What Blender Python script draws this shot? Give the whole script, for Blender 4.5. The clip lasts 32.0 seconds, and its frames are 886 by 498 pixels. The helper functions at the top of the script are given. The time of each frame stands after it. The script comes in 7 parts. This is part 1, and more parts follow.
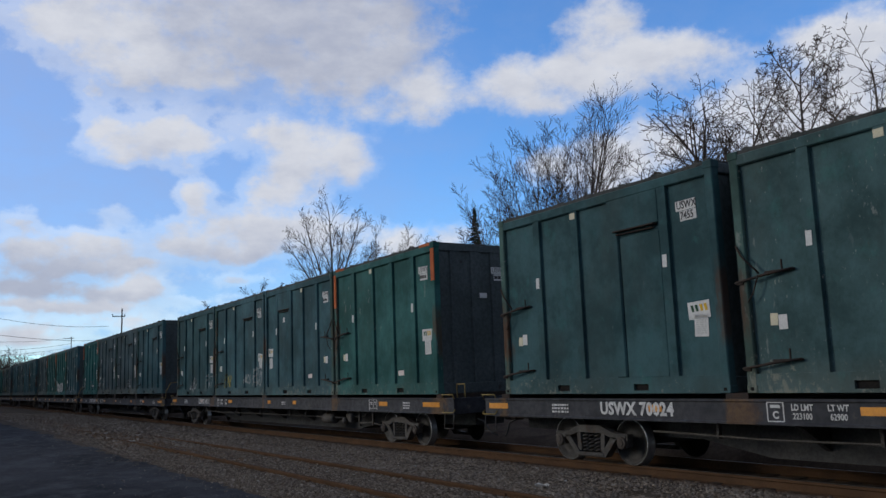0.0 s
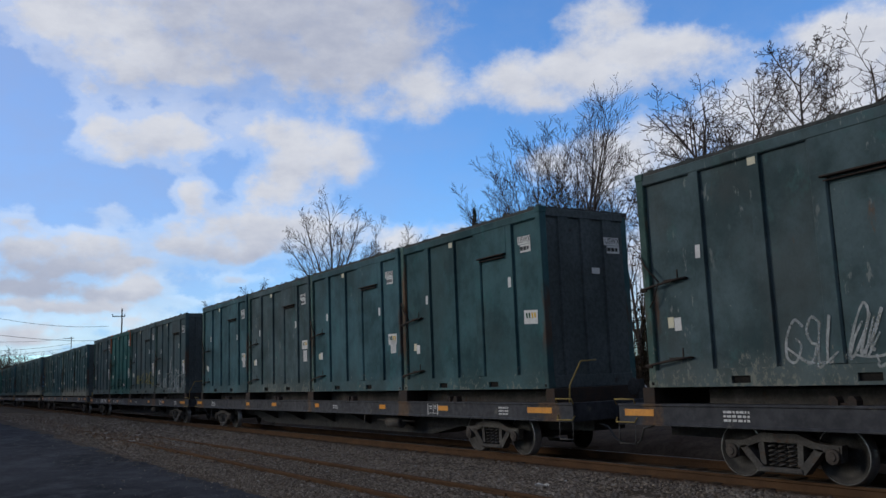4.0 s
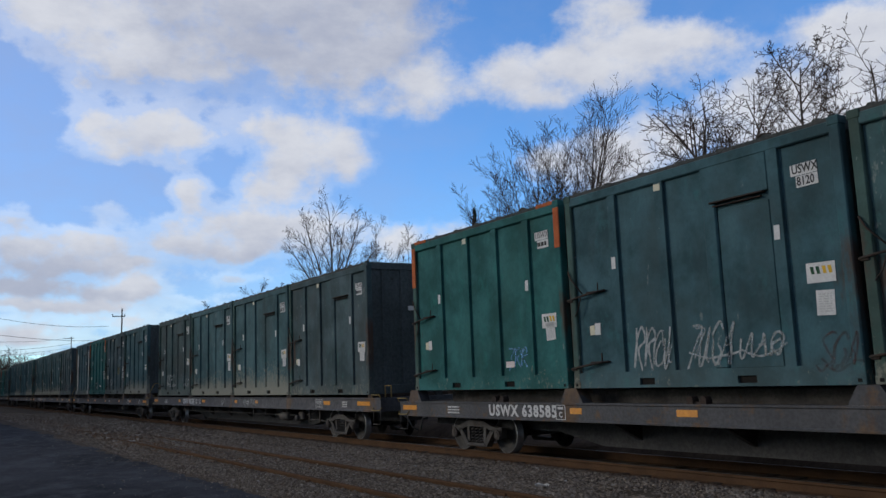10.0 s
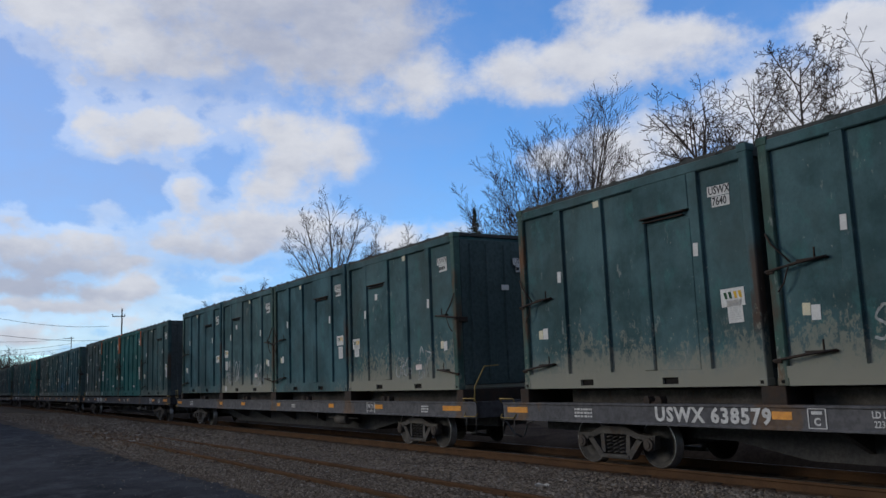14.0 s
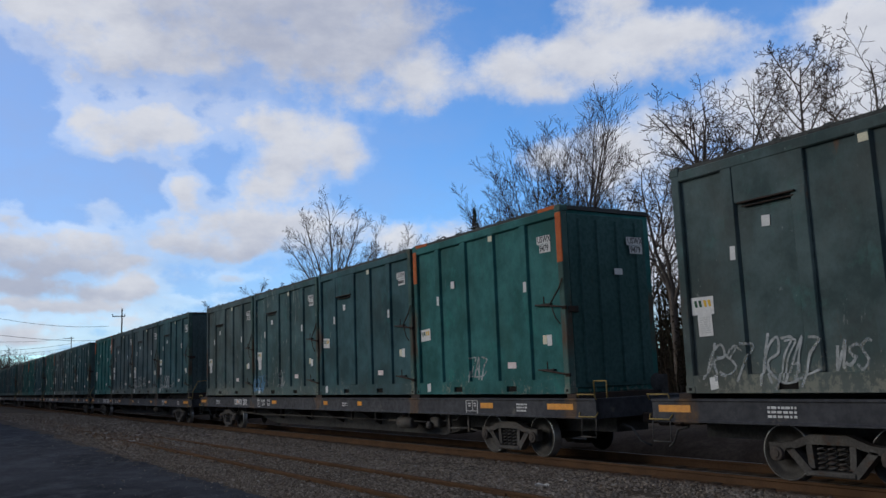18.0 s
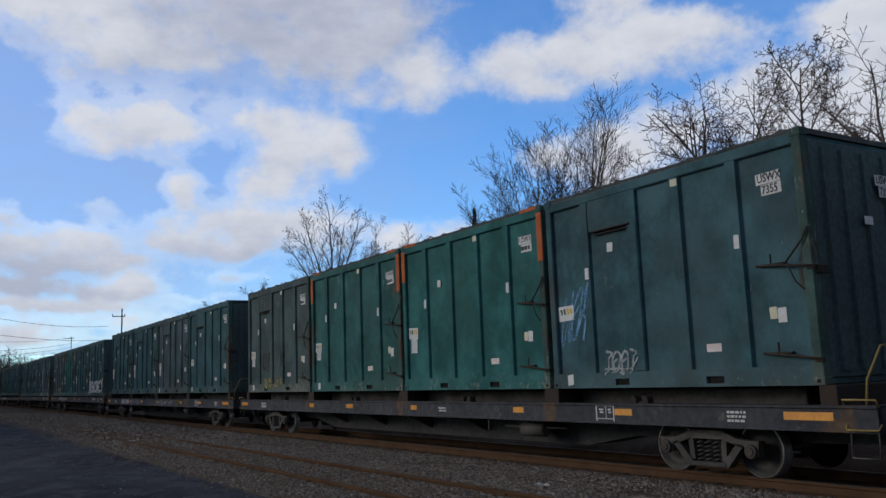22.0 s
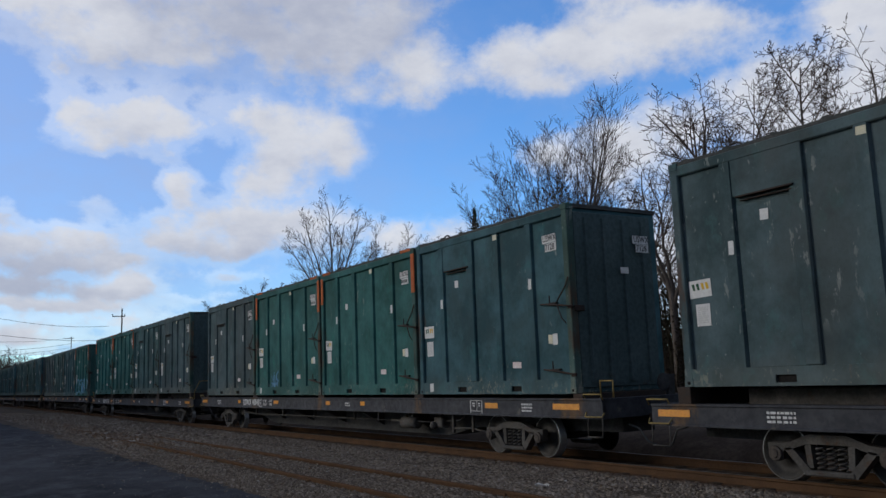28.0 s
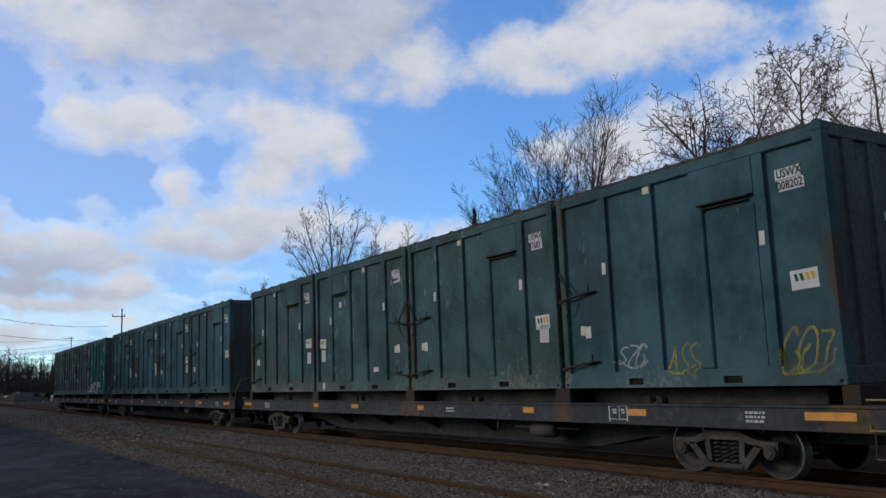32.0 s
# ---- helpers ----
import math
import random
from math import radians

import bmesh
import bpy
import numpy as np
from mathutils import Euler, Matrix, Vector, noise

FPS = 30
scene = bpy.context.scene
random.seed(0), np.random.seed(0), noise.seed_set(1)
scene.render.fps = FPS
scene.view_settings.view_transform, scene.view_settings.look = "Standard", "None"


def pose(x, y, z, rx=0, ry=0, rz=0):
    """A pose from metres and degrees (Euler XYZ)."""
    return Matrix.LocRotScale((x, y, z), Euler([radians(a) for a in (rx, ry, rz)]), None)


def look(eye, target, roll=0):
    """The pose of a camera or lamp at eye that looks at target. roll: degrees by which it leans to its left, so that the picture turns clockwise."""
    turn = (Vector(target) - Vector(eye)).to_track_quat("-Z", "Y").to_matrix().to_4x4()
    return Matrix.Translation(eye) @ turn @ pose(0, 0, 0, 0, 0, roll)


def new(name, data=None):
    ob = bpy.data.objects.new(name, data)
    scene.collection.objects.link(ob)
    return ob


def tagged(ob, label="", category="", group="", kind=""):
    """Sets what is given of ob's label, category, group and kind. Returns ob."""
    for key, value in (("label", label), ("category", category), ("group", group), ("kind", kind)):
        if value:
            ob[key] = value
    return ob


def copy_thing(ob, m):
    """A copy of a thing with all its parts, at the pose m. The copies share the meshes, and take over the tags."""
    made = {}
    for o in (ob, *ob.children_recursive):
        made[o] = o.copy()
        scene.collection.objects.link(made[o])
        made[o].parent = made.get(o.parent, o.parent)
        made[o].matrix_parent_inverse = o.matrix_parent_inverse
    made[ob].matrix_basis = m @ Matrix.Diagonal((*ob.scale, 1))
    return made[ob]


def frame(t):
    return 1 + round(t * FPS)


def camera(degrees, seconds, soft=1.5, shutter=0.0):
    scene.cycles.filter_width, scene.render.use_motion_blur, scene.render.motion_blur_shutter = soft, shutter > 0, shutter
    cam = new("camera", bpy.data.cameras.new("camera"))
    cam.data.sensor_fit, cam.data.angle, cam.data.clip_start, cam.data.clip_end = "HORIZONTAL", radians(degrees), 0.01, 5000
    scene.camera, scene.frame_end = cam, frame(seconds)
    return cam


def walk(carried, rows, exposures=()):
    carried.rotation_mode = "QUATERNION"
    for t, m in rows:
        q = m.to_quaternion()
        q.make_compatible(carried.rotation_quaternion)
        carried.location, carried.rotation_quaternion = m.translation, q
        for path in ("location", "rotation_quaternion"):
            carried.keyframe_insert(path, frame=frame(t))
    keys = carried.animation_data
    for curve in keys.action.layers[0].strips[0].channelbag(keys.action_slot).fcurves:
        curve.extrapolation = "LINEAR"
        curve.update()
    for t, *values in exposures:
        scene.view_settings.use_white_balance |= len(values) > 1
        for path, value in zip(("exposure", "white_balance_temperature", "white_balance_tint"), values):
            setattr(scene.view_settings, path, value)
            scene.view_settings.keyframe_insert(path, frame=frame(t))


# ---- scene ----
# World: x along the main track (the train runs towards +x), y away from the camera, z = 0 at the top of the main rails.
EYE = Vector((0.0, 0.0, 1.755))
VIEW = pose(0, 0, 0, 0, 0, 58.03) @ Vector((0, math.cos(radians(8.54)), math.sin(radians(8.54))))
cam = camera(55.21, 32.0)
walk(cam, [(0, look(EYE, EYE + VIEW, -2.18)), (32.0, look(EYE, EYE + VIEW, -2.18))])

# ---- light ----
world = bpy.data.worlds.new("sky")
scene.world = world
world.use_nodes = True
wt = world.node_tree
sky = wt.nodes.new("ShaderNodeTexSky")
sky.sky_type, sky.sun_disc = "NISHITA", False
sky.sun_elevation, sky.sun_rotation = radians(18), radians(220)
sky.air_density, sky.dust_density, sky.ozone_density = 1.0, 0.0, 6.0
wt.nodes["Background"].inputs["Strength"].default_value = 0.205
tint = wt.nodes.new("ShaderNodeMix")
tint.data_type, tint.blend_type = "RGBA", "MULTIPLY"
tint.inputs[0].default_value, tint.inputs[7].default_value = 1.0, (0.90, 1.03, 1.14, 1)
wt.links.new(sky.outputs["Color"], tint.inputs[6])
wt.links.new(tint.outputs[2], wt.nodes["Background"].inputs["Color"])
sun_data = bpy.data.lights.new("sun", "SUN")
sun_data.energy, sun_data.angle, sun_data.color = 4.7, radians(20), (1.0, 0.92, 0.79)
sun = new("sun", sun_data)
sun.matrix_world = look((0, 0, 60), Vector((0, 0, 60)) - pose(0, 0, 0, 0, 0, 140) @ Vector((0, math.cos(radians(18)), math.sin(radians(18)))))

# ---- mesh helpers ----


class Geo:
    """Collects vertices and faces of one mesh."""

    def __init__(self):
        self.v, self.f, self.smooth = [], [], []

    def add(self, verts, faces, smooth=False):
        n = len(self.v)
        self.v += [tuple(p) for p in verts]
        self.f += [tuple(i + n for i in face) for face in faces]
        self.smooth += [smooth] * len(faces)
        return self

    def box(self, x0, x1, y0, y1, z0, z1, b=0.008):
        """A box with chamfered edges."""
        b = min(b, (x1 - x0) / 3, (y1 - y0) / 3, (z1 - z0) / 3)
        lo, hi, vs, key = (x0, y0, z0), (x1, y1, z1), [], {}
        for sx in (0, 1):
            for sy in (0, 1):
                for sz in (0, 1):
                    s = (sx, sy, sz)
                    for a in range(3):
                        p = [hi[i] - (b if i != a else 0) if s[i] else lo[i] + (b if i != a else 0) for i in range(3)]
                        key[s, a] = len(vs)
                        vs.append(p)
        fs = []
        for a in range(3):
            u, w = [i for i in range(3) if i != a]
            for e in (0, 1):
                ring = []
                for cu, cw in ((0, 0), (1, 0), (1, 1), (0, 1)):
                    s = [0, 0, 0]
                    s[a], s[u], s[w] = e, cu, cw
                    ring.append(key[tuple(s), a])
                fs.append(ring if (e == 1) == (a != 1) else ring[::-1])
            for cu in (0, 1):
                for cw in (0, 1):
                    s0, s1 = [0, 0, 0], [0, 0, 0]
                    s0[a], s1[a] = 0, 1
                    s0[u] = s1[u] = cu
                    s0[w] = s1[w] = cw
                    fs.append([key[tuple(s0), u], key[tuple(s1), u], key[tuple(s1), w], key[tuple(s0), w]])
        for sx in (0, 1):
            for sy in (0, 1):
                for sz in (0, 1):
                    fs.append([key[(sx, sy, sz), a] for a in range(3)])
        return self.add(vs, fs)

    def prism(self, outline, axis, a0, a1):
        """A 2D outline (convex or simple) swept along axis x, y or z from a0 to a1."""
        n = len(outline)

        def at(p, a):
            return {"x": (a, p[0], p[1]), "y": (p[0], a, p[1]), "z": (p[0], p[1], a)}[axis]
        vs = [at(p, a0) for p in outline] + [at(p, a1) for p in outline]
        fs = [[i, (i + 1) % n, n + (i + 1) % n, n + i] for i in range(n)] + [list(range(n))[::-1], list(range(n, 2 * n))]
        return self.add(vs, fs)

    def tube(self, pts, r, n=6, caps=True, smooth=True):
        """A round bar along points; r is one radius or one a point."""
        pts = [Vector(p) for p in pts]
        rs = r if isinstance(r, (list, tuple)) else [r] * len(pts)
        vs, fs = [], []
        for i, p in enumerate(pts):
            d = (pts[min(i + 1, len(pts) - 1)] - pts[max(i - 1, 0)]).normalized()
            u = d.orthogonal().normalized() if i == 0 else (u - d * u.dot(d)).normalized()
            w = d.cross(u)
            for k in range(n):
                a = 2 * math.pi * k / n
                vs.append(p + (u * math.cos(a) + w * math.sin(a)) * rs[i])
        for i in range(len(pts) - 1):
            for k in range(n):
                fs.append([i * n + k, i * n + (k + 1) % n, (i + 1) * n + (k + 1) % n, (i + 1) * n + k])
        self.add(vs, fs, smooth)
        if caps:
            m = len(self.v) - len(vs)
            self.f += [tuple(m + k for k in range(n))[::-1], tuple(m + (len(pts) - 1) * n + k for k in range(n))]
            self.smooth += [False, False]
        return self

    def lathe(self, profile, centre, n=24, smooth=True):
        """A profile of (radius, y) turned round an axis along y through centre."""
        cx, cy, cz = centre
        vs, fs, m = [], [], len(profile)
        for k in range(n):
            a = 2 * math.pi * k / n
            vs += [(cx + r * math.cos(a), cy + y, cz + r * math.sin(a)) for r, y in profile]
        for k in range(n):
            q = (k + 1) % n
            fs += [[k * m + i, q * m + i, q * m + i + 1, k * m + i + 1] for i in range(m - 1)]
        return self.add(vs, fs, smooth)

    def mesh(self, name, material):
        me = bpy.data.meshes.new(name)
        me.from_pydata(self.v, [], self.f)
        me.polygons.foreach_set("use_smooth", self.smooth)
        me.materials.append(material)
        me.update()
        return me


def recalc(me):
    bm = bmesh.new()
    bm.from_mesh(me)
    bmesh.ops.recalc_face_normals(bm, faces=bm.faces)
    bm.to_mesh(me)
    bm.free()
    return me


def part(name, geo, material, parent, label=""):
    ob = new(name, recalc(geo.mesh(name, material)) if isinstance(geo, Geo) else geo)
    ob.parent = parent
    if label:
        ob["label"] = label
    return ob


def lettering(text, size, material, spacing=1.0, squeeze=1.0, weight=0.0):
    """A flat mesh of a text in the x-z plane, centred, facing -y."""
    cu = bpy.data.curves.new("text", "FONT")
    cu.body, cu.size, cu.align_x, cu.align_y, cu.space_character, cu.resolution_u, cu.extrude, cu.offset = text, size, "CENTER", "CENTER", spacing, 2, 0.001, weight
    ob = bpy.data.objects.new("text", cu)
    me = bpy.data.meshes.new_from_object(ob)
    me.transform(pose(0, 0, 0, 90) @ Matrix.Diagonal((squeeze, 1, 1, 1)))
    me.materials.clear()
    me.materials.append(material)
    bpy.data.objects.remove(ob)
    bpy.data.curves.remove(cu)
    return me


# ---- materials ----


def nodes_of(name):
    m = bpy.data.materials.new(name)
    m.use_nodes = True
    nt = m.node_tree
    return m, nt, nt.nodes["Principled BSDF"]


def noise_tex(nt, coord, scale, detail=4.0, rough=0.55, stretch=(1, 1, 1), offset=(0, 0, 0)):
    mp = nt.nodes.new("ShaderNodeMapping")
    mp.inputs["Scale"].default_value = stretch
    mp.inputs["Location"].default_value = offset
    nt.links.new(coord, mp.inputs["Vector"])
    n = nt.nodes.new("ShaderNodeTexNoise")
    n.inputs["Scale"].default_value, n.inputs["Detail"].default_value, n.inputs["Roughness"].default_value = scale, detail, rough
    nt.links.new(mp.outputs["Vector"], n.inputs["Vector"])
    return n.outputs["Fac"]


def ramp(nt, value, lo, hi, out0=0.0, out1=1.0):
    n = nt.nodes.new("ShaderNodeMapRange")
    n.interpolation_type = "SMOOTHSTEP"
    for k, x in zip(("From Min", "From Max", "To Min", "To Max"), (lo, hi, out0, out1)):
        n.inputs[k].default_value = x
    nt.links.new(value, n.inputs["Value"])
    return n.outputs["Result"]


def mixed(nt, fac, a, b):
    n = nt.nodes.new("ShaderNodeMix")
    n.data_type = "RGBA"
    for sock, x in ((n.inputs[0], fac), (n.inputs[6], a), (n.inputs[7], b)):
        if isinstance(x, bpy.types.NodeSocket):
            nt.links.new(x, sock)
        else:
            sock.default_value = x if isinstance(x, (int, float)) else (*x, 1)
    return n.outputs[2]


def calc(nt, op, a, b):
    n = nt.nodes.new("ShaderNodeMath")
    n.operation = op
    for sock, x in zip(n.inputs, (a, b)):
        if isinstance(x, bpy.types.NodeSocket):
            nt.links.new(x, sock)
        else:
            sock.default_value = x
    return n.outputs[0]


def bumped(nt, bsdf, height, distance, strength=0.5):
    b = nt.nodes.new("ShaderNodeBump")
    b.inputs["Strength"].default_value, b.inputs["Distance"].default_value = strength, distance
    nt.links.new(height, b.inputs["Height"])
    nt.links.new(b.outputs["Normal"], bsdf.inputs["Normal"])


def coords(nt, kind="Object"):
    return nt.nodes.new("ShaderNodeTexCoord").outputs[kind]


def surface(name, c1, c2, scale=2.0, rough=0.7, metal=0.0, grain=30.0, bump=0.004, stain=None, stain_at=(0.55, 0.7), stretch=(1, 1, 1)):
    """Two tones in large patches, fine grain, stains of a third colour, and relief."""
    m, nt, b = nodes_of(name)
    co = coords(nt)
    col = mixed(nt, ramp(nt, noise_tex(nt, co, scale, 5, 0.6, stretch), 0.35, 0.65), c1, c2)
    fine = noise_tex(nt, co, grain, 5, 0.65, stretch)
    col = mixed(nt, ramp(nt, fine, 0.4, 0.62, 0.0, 0.35), col, tuple(x * 0.45 for x in c1))
    if stain:
        col = mixed(nt, ramp(nt, noise_tex(nt, co, scale * 2.3, 8, 0.7, stretch, (7, 3, 5)), *stain_at), col, stain)
    nt.links.new(col, b.inputs["Base Color"])
    b.inputs["Metallic"].default_value = metal
    b.inputs["Specular IOR Level"].default_value = 0.5 if rough < 0.6 else (0.15 if rough < 0.84 else 0.03)
    nt.links.new(ramp(nt, fine, 0.3, 0.7, rough - 0.1, min(1, rough + 0.12)), b.inputs["Roughness"])
    bumped(nt, b, fine, bump)
    return m


def box_paint(name, c1, c2, dust=0.3, seed=0.0, chips=0.70, rust=0.0, peel=0.0):
    """Weathered green enamel on sheet steel: fading, rain streaks, scuffs, chips, and splashed road dust at the foot."""
    c1, c2 = (c1[0] * 1.74, c1[1] * 1.29, c1[2] * 1.34), (c2[0] * 1.74, c2[1] * 1.29, c2[2] * 1.34)
    m, nt, b = nodes_of(name)
    # every container has its own pattern: its "wear" number shifts the noise along x and y
    at = nt.nodes.new("ShaderNodeAttribute")
    at.attribute_type, at.attribute_name = "OBJECT", "wear"
    cv = nt.nodes.new("ShaderNodeCombineXYZ")
    nt.links.new(calc(nt, "MULTIPLY", at.outputs["Fac"], 61.0), cv.inputs[0])
    nt.links.new(calc(nt, "MULTIPLY", at.outputs["Fac"], 23.0), cv.inputs[1])
    va = nt.nodes.new("ShaderNodeVectorMath")
    base = coords(nt)
    nt.links.new(base, va.inputs[0])
    nt.links.new(cv.outputs[0], va.inputs[1])
    co = va.outputs[0]
    off = (seed * 3.7, seed * 1.9, seed * 5.3)
    sep = nt.nodes.new("ShaderNodeSeparateXYZ")
    nt.links.new(base, sep.inputs[0])
    z = sep.outputs["Z"]
    col = mixed(nt, ramp(nt, noise_tex(nt, co, 0.8, 6, 0.65, (1, 1, 1), off), 0.33, 0.67), tuple(x * 0.66 for x in c1), tuple(x * 1.12 for x in c2))
    blotch = noise_tex(nt, co, 2.2, 7, 0.7, (1, 1, 0.7), (off[2], off[1], off[0]))
    col = mixed(nt, ramp(nt, blotch, 0.54, 0.68, 0, 0.45), col, (c2[0] * 0.8, c2[1] * 1.30, c2[2] * 1.16))
    streak = noise_tex(nt, co, 1.0, 6, 0.65, (5, 5, 0.6), off)
    col = mixed(nt, ramp(nt, streak, 0.50, 0.76, 0, 0.22), col, tuple(x * 0.45 + 0.004 for x in c1))
    pale = noise_tex(nt, co, 1.0, 6, 0.7, (4, 4, 0.6), (off[1], off[2], off[0]))
    col = mixed(nt, ramp(nt, pale, 0.54, 0.8, 0, 0.2), col, (0.085, 0.120, 0.112))
    dull = noise_tex(nt, co, 0.55, 5, 0.6, (1, 1, 0.8), (off[2], off[0], off[1]))
    col = mixed(nt, ramp(nt, dull, 0.46, 0.66, 0, 0.55), col, (c1[0] * 1.05, c1[1] * 0.72, c1[2] * 0.66))
    speck = noise_tex(nt, co, 16, 4, 0.6, (1, 1, 0.55), off)
    col = mixed(nt, ramp(nt, speck, chips, chips + 0.06, 0, 0.8), col, (0.24, 0.26, 0.24))
    fine = noise_tex(nt, co, 26, 6, 0.7, (1, 1, 0.6), off)
    col = mixed(nt, ramp(nt, fine, 0.46, 0.64, 0, 0.16), col, tuple(x * 0.5 for x in c1))
    scuff = noise_tex(nt, co, 2.0, 8, 0.68, (2.6, 2.6, 0.9), (off[0], off[2], off[1]))
    scuffed = ramp(nt, noise_tex(nt, co, 0.45, 2, 0.5, (1, 1, 0.6), (off[1], off[0], off[2])), 0.46, 0.58)
    col = mixed(nt, calc(nt, "MULTIPLY", ramp(nt, scuff, chips - 0.085, chips - 0.035, 0, 0.42), scuffed), col, (0.27, 0.28, 0.26))
    rusty = noise_tex(nt, co, 0.9, 7, 0.7, (2, 2, 0.5), (off[2], off[0], off[1]))
    col = mixed(nt, ramp(nt, rusty, 0.70 - rust * 0.2, 0.80 - rust * 0.16, 0, 0.75), col, (0.13, 0.058, 0.028))
    # brown rust washed down around the latches and joints at the ends
    end = calc(nt, "ADD", calc(nt, "ABSOLUTE", sep.outputs["X"], 0), calc(nt, "MULTIPLY", calc(nt, "SUBTRACT", rusty, 0.5), 1.6))
    belt = calc(nt, "ABSOLUTE", calc(nt, "SUBTRACT", z, 1.45), 0)
    col = mixed(nt, calc(nt, "MULTIPLY", ramp(nt, end, 2.80, 3.05, 0.0, 0.75), ramp(nt, calc(nt, "ADD", belt, calc(nt, "MULTIPLY", blotch, 0.8)), 0.75, 1.25, 1.0, 0.0)), col, (0.075, 0.040, 0.026))
    if peel:
        flakes = noise_tex(nt, co, 3.0, 9, 0.75, (1.6, 1.6, 0.5), off)
        # white paint has run down the panel next to the door
        side = calc(nt, "ABSOLUTE", calc(nt, "SUBTRACT", calc(nt, "ABSOLUTE", sep.outputs["X"], 0), 2.42), 0)
        drip = noise_tex(nt, co, 1.0, 7, 0.7, (7, 7, 0.35), off)
        zone = ramp(nt, calc(nt, "ADD", side, calc(nt, "MULTIPLY", calc(nt, "SUBTRACT", drip, 0.5), 1.1)), 0.16, 0.34, 1.0, 0.0)
        high = ramp(nt, calc(nt, "ADD", z, calc(nt, "MULTIPLY", drip, 1.2)), 3.55, 3.85, 1.0, 0.0)
        col = mixed(nt, calc(nt, "MULTIPLY", calc(nt, "MULTIPLY", ramp(nt, flakes, 0.42, 0.50), zone), high), col, (0.46, 0.45, 0.41))
    # dust: a near solid film on the bottom rail, breaking into splashes higher up
    amount = calc(nt, "ADD", ramp(nt, noise_tex(nt, co, 0.5, 3, 0.5, (1, 1, 0.2), off), 0.35, 0.65, -0.20, 0.14), dust * 0.75)
    uneven = calc(nt, "SUBTRACT", calc(nt, "MULTIPLY", blotch, 0.55), 0.27)
    film = ramp(nt, calc(nt, "ADD", z, uneven), 0.10, 0.52 + 0.26 * dust, min(0.85, max(0.0, dust - 0.10)), 0.0)
    col = mixed(nt, film, col, (0.165 + 0.055 * (dust > 0.6), 0.160 + 0.055 * (dust > 0.6), 0.130 + 0.050 * (dust > 0.6)))
    splash = noise_tex(nt, co, 8.0, 9, 0.78, (1.2, 1.2, 0.8), (off[1], off[0], off[2]))
    fleck = calc(nt, "ADD", calc(nt, "SUBTRACT", splash, calc(nt, "MULTIPLY", z, 0.20)), calc(nt, "MULTIPLY", amount, 0.30))
    col = mixed(nt, ramp(nt, fleck, 0.56, 0.64, 0, 0.60), col, (0.205, 0.203, 0.165))
    nt.links.new(col, b.inputs["Base Color"])
    nt.links.new(ramp(nt, pale, 0.3, 0.7, 0.48, 0.68), b.inputs["Roughness"])
    b.inputs["Specular IOR Level"].default_value = 0.03
    dent = noise_tex(nt, co, 1.3, 3, 0.5, (1, 1, 1), off)
    bumped(nt, b, dent, 0.035, 0.6)
    return m


PAINTS = [box_paint("green_enamel", (0.0216, 0.0659, 0.0733), (0.0284, 0.0803, 0.0892), 0.22, 1, 0.73),
          box_paint("green_enamel_dusty", (0.0256, 0.0710, 0.0745), (0.0336, 0.0838, 0.0880), 0.95, 2, 0.69),
          box_paint("green_enamel_dark", (0.0183, 0.0577, 0.0618), (0.0238, 0.0695, 0.0733), 0.18, 3, 0.75),
          box_paint("green_enamel_grey", (0.0290, 0.0640, 0.0660), (0.0380, 0.0750, 0.0780), 0.28, 4, 0.69, 0.25),
          box_paint("green_enamel_scuffed", (0.0238, 0.0650, 0.0652), (0.0311, 0.0785, 0.0790), 0.30, 5, 0.67, 0.3),
          box_paint("green_enamel_fresh", (0.0147, 0.0812, 0.0755), (0.0192, 0.0956, 0.0892), 0.12, 6, 0.73),
          box_paint("green_enamel_fresh_worn", (0.0165, 0.0740, 0.0675), (0.0219, 0.0875, 0.0801), 0.16, 7, 0.70, 0.15),
          box_paint("green_enamel_peeling", (0.0247, 0.0677, 0.0744), (0.0321, 0.0793, 0.0869), 0.40, 8, 0.67, 0.2, 1.0),
          box_paint("green_enamel_olive", (0.0300, 0.0630, 0.0610), (0.0390, 0.0750, 0.0725), 0.35, 10, 0.69, 0.35)]
ENDGRIME = surface("sooty_green_end_paint", (0.052, 0.064, 0.066), (0.070, 0.084, 0.087), 0.9, 0.75, 0, 12, 0.004, (0.030, 0.024, 0.018), (0.62, 0.75))
# Both door paints: side greens darkened, the end's shade put into the colour.
ENDDOOR = surface("shaded_green_door_paint", (0.041, 0.066, 0.068), (0.056, 0.084, 0.086), 0.9, 0.72, 0, 12, 0.003, (0.040, 0.030, 0.022), (0.62, 0.75))
GREENDOOR = surface("shaded_fresh_green_door_paint", (0.023, 0.066, 0.062), (0.032, 0.082, 0.078), 0.9, 0.65, 0, 12, 0.003, (0.034, 0.040, 0.034), (0.62, 0.75))
RUSTYPOST = box_paint("rusty_green_post", (0.0250, 0.0660, 0.0570), (0.0330, 0.0790, 0.0680), 0.4, 9, 0.66, 0.8)


